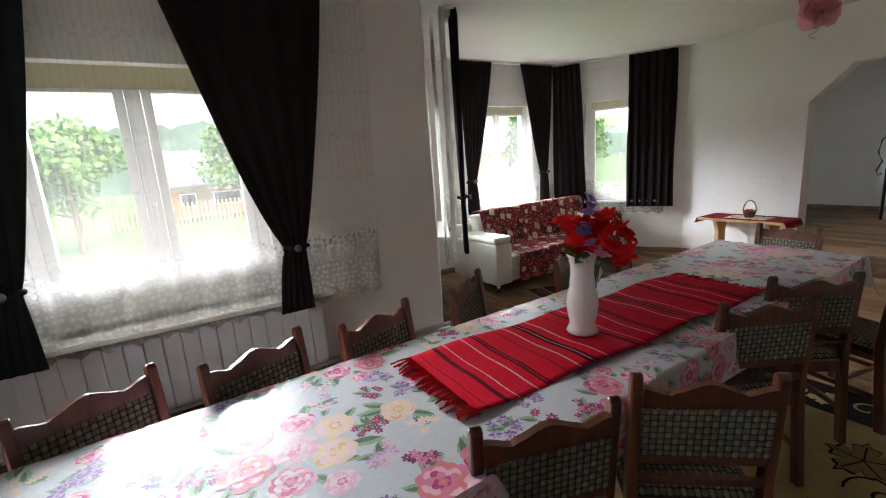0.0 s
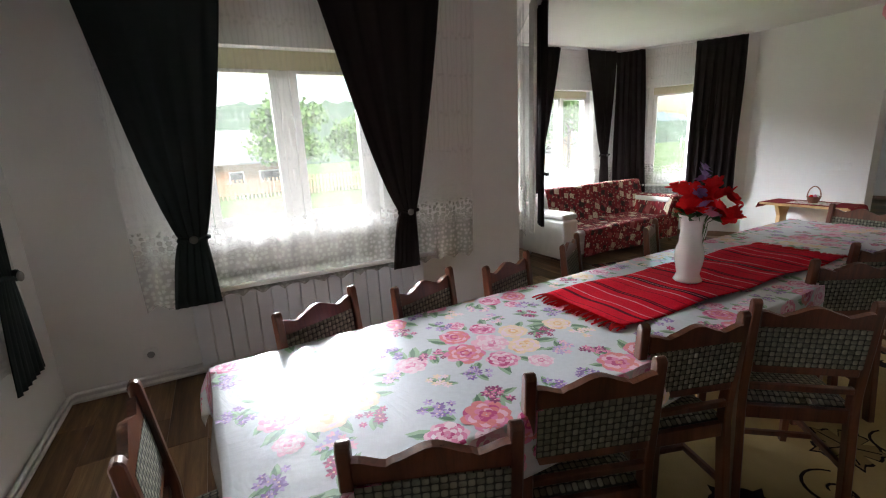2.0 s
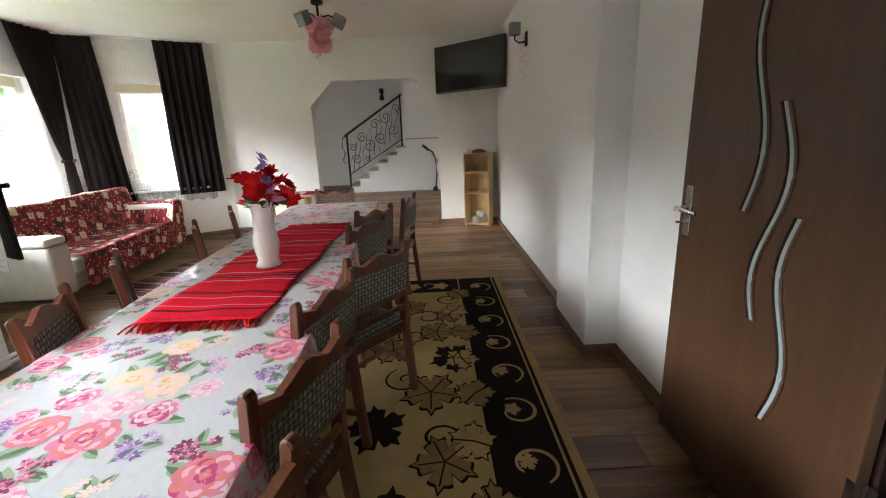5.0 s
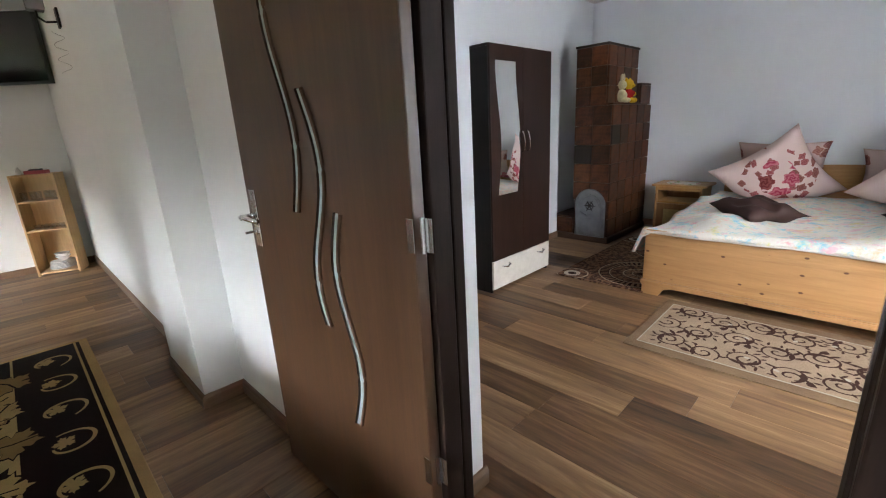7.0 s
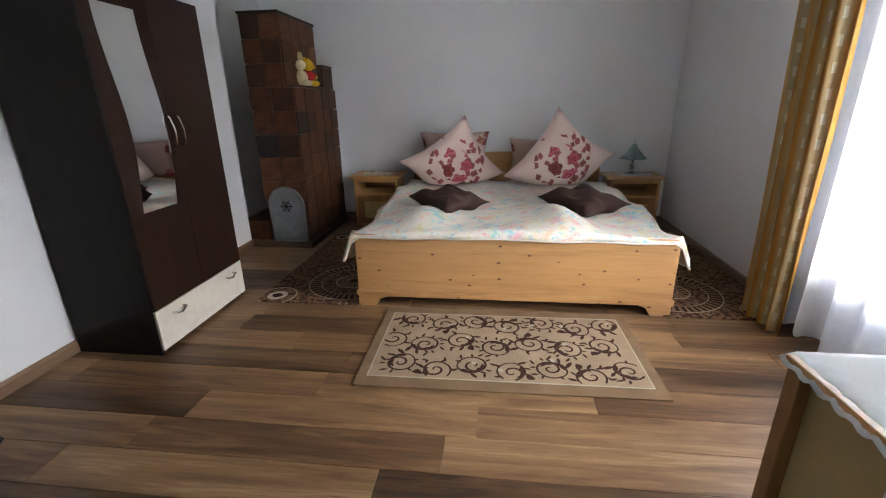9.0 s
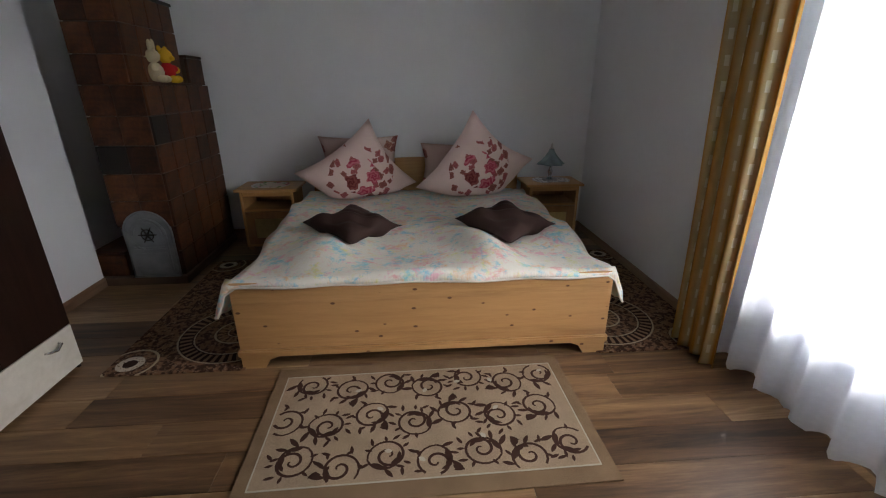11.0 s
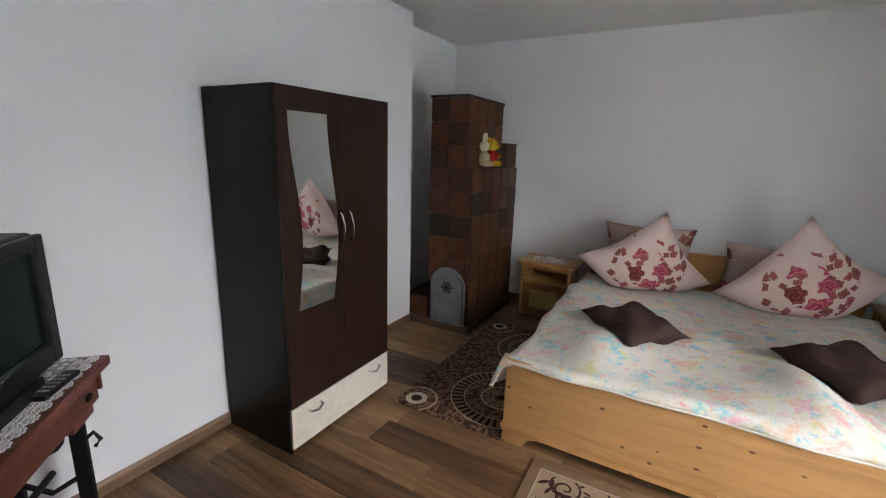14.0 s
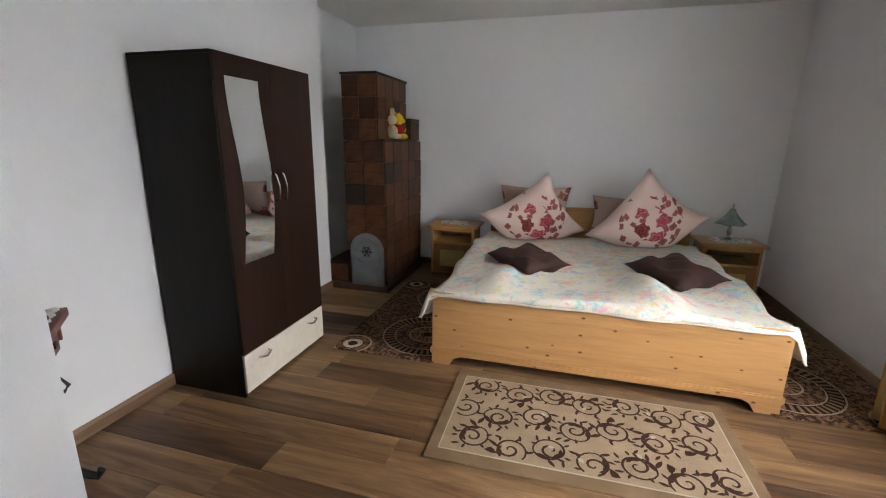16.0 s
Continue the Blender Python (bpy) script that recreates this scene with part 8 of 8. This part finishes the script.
def ridge(name, y, base, amp, seed, material, label, x0=-260, x1=320):
    t = random.Random(seed)
    ph = [t.uniform(0, 6) for _ in range(5)]
    bm = bmesh.new()
    n = 420
    prev = None
    for i in range(n + 1):
        x = x0 + (x1 - x0) * i / n
        z = base + amp * (0.5 * math.sin(x * 0.013 + ph[0]) + 0.3 * math.sin(x * 0.037 + ph[1])) + amp * 0.12 * abs(math.sin(x * 0.9 + ph[2])) + t.uniform(0, amp * 0.16)
        a, b, c = bm.verts.new((x, y, -1)), bm.verts.new((x, y + amp * 0.6, z)), bm.verts.new((x, y + amp * 2.5, -1))
        if prev:
            bm.faces.new((prev[0], a, b, prev[1])), bm.faces.new((prev[1], b, c, prev[2]))
        prev = (a, b, c)
    return single(name, bm, material, HERE, label, "hills", kind="structure")


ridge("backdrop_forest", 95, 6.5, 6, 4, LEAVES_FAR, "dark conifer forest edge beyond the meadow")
# The far hills' blue-grey colour has the air's haze painted in.
ridge("backdrop_hills", 330, 14, 22, 9, plain("haze_tinted_hills", (0.17, 0.23, 0.26), 1.0, vary=0.1, scale=0.05), "forested hills on the horizon, tinted blue for haze", -700, 900)

# ---------------------------------------------------------------- floor boards
def boards(parent, x0, x1, y0, y1, along_x, cut=None, width=0.192, length=1.285, seed=1):
    """Rows of laminate boards with broken joints; cut tells where there is floor."""
    t = random.Random(seed)
    cache = {}
    rows_ = int(math.ceil(((y1 - y0) if along_x else (x1 - x0)) / width))
    end = (x1 - x0) if along_x else (y1 - y0)
    for r in range(rows_):
        at = -t.uniform(0, length)
        while at < end:
            a, b = max(0.0, at), min(end, at + length)
            at += length
            if b - a < 0.02:
                continue
            mid, row = (a + b) / 2, (r + 0.5) * width
            cx, cy = (x0 + mid, y0 + row) if along_x else (x0 + row, y0 + mid)
            if cut and not cut(cx, cy, b - a):
                continue
            key = round(b - a, 3)
            if key not in cache:
                h = (b - a) / 2
                bm = bmesh.new()
                box(bm, -h + 0.0006, h - 0.0006, -width / 2 + 0.0007, width / 2 - 0.0007, -0.012, 0.0)
                top = [e for e in bm.edges if all(v.co.z > -0.001 for v in e.verts)]
                bmesh.ops.bevel(bm, geom=top, offset=0.0012, segments=1, affect="EDGES")
                cache[key] = mesh_of("floor_board", bm, LAMINATE)
            piece("floor_board", cache[key], parent, pose(cx, cy, 0, 0, 0, 0 if along_x else 90))


boards(floor, -2.28, 2.06, -5.57, -0.66, True, lambda x, y, l: (y < -1.0 or -1.5 < x < 0.75), seed=2)
boards(floor, -1.72, 5.88, -0.66, 4.84, False, lambda x, y, l: y < 4.2 or 2.2 < x < 5.3, seed=3)
boards(floor, 5.88, 10.9, -0.9, 4.2, False, seed=4)
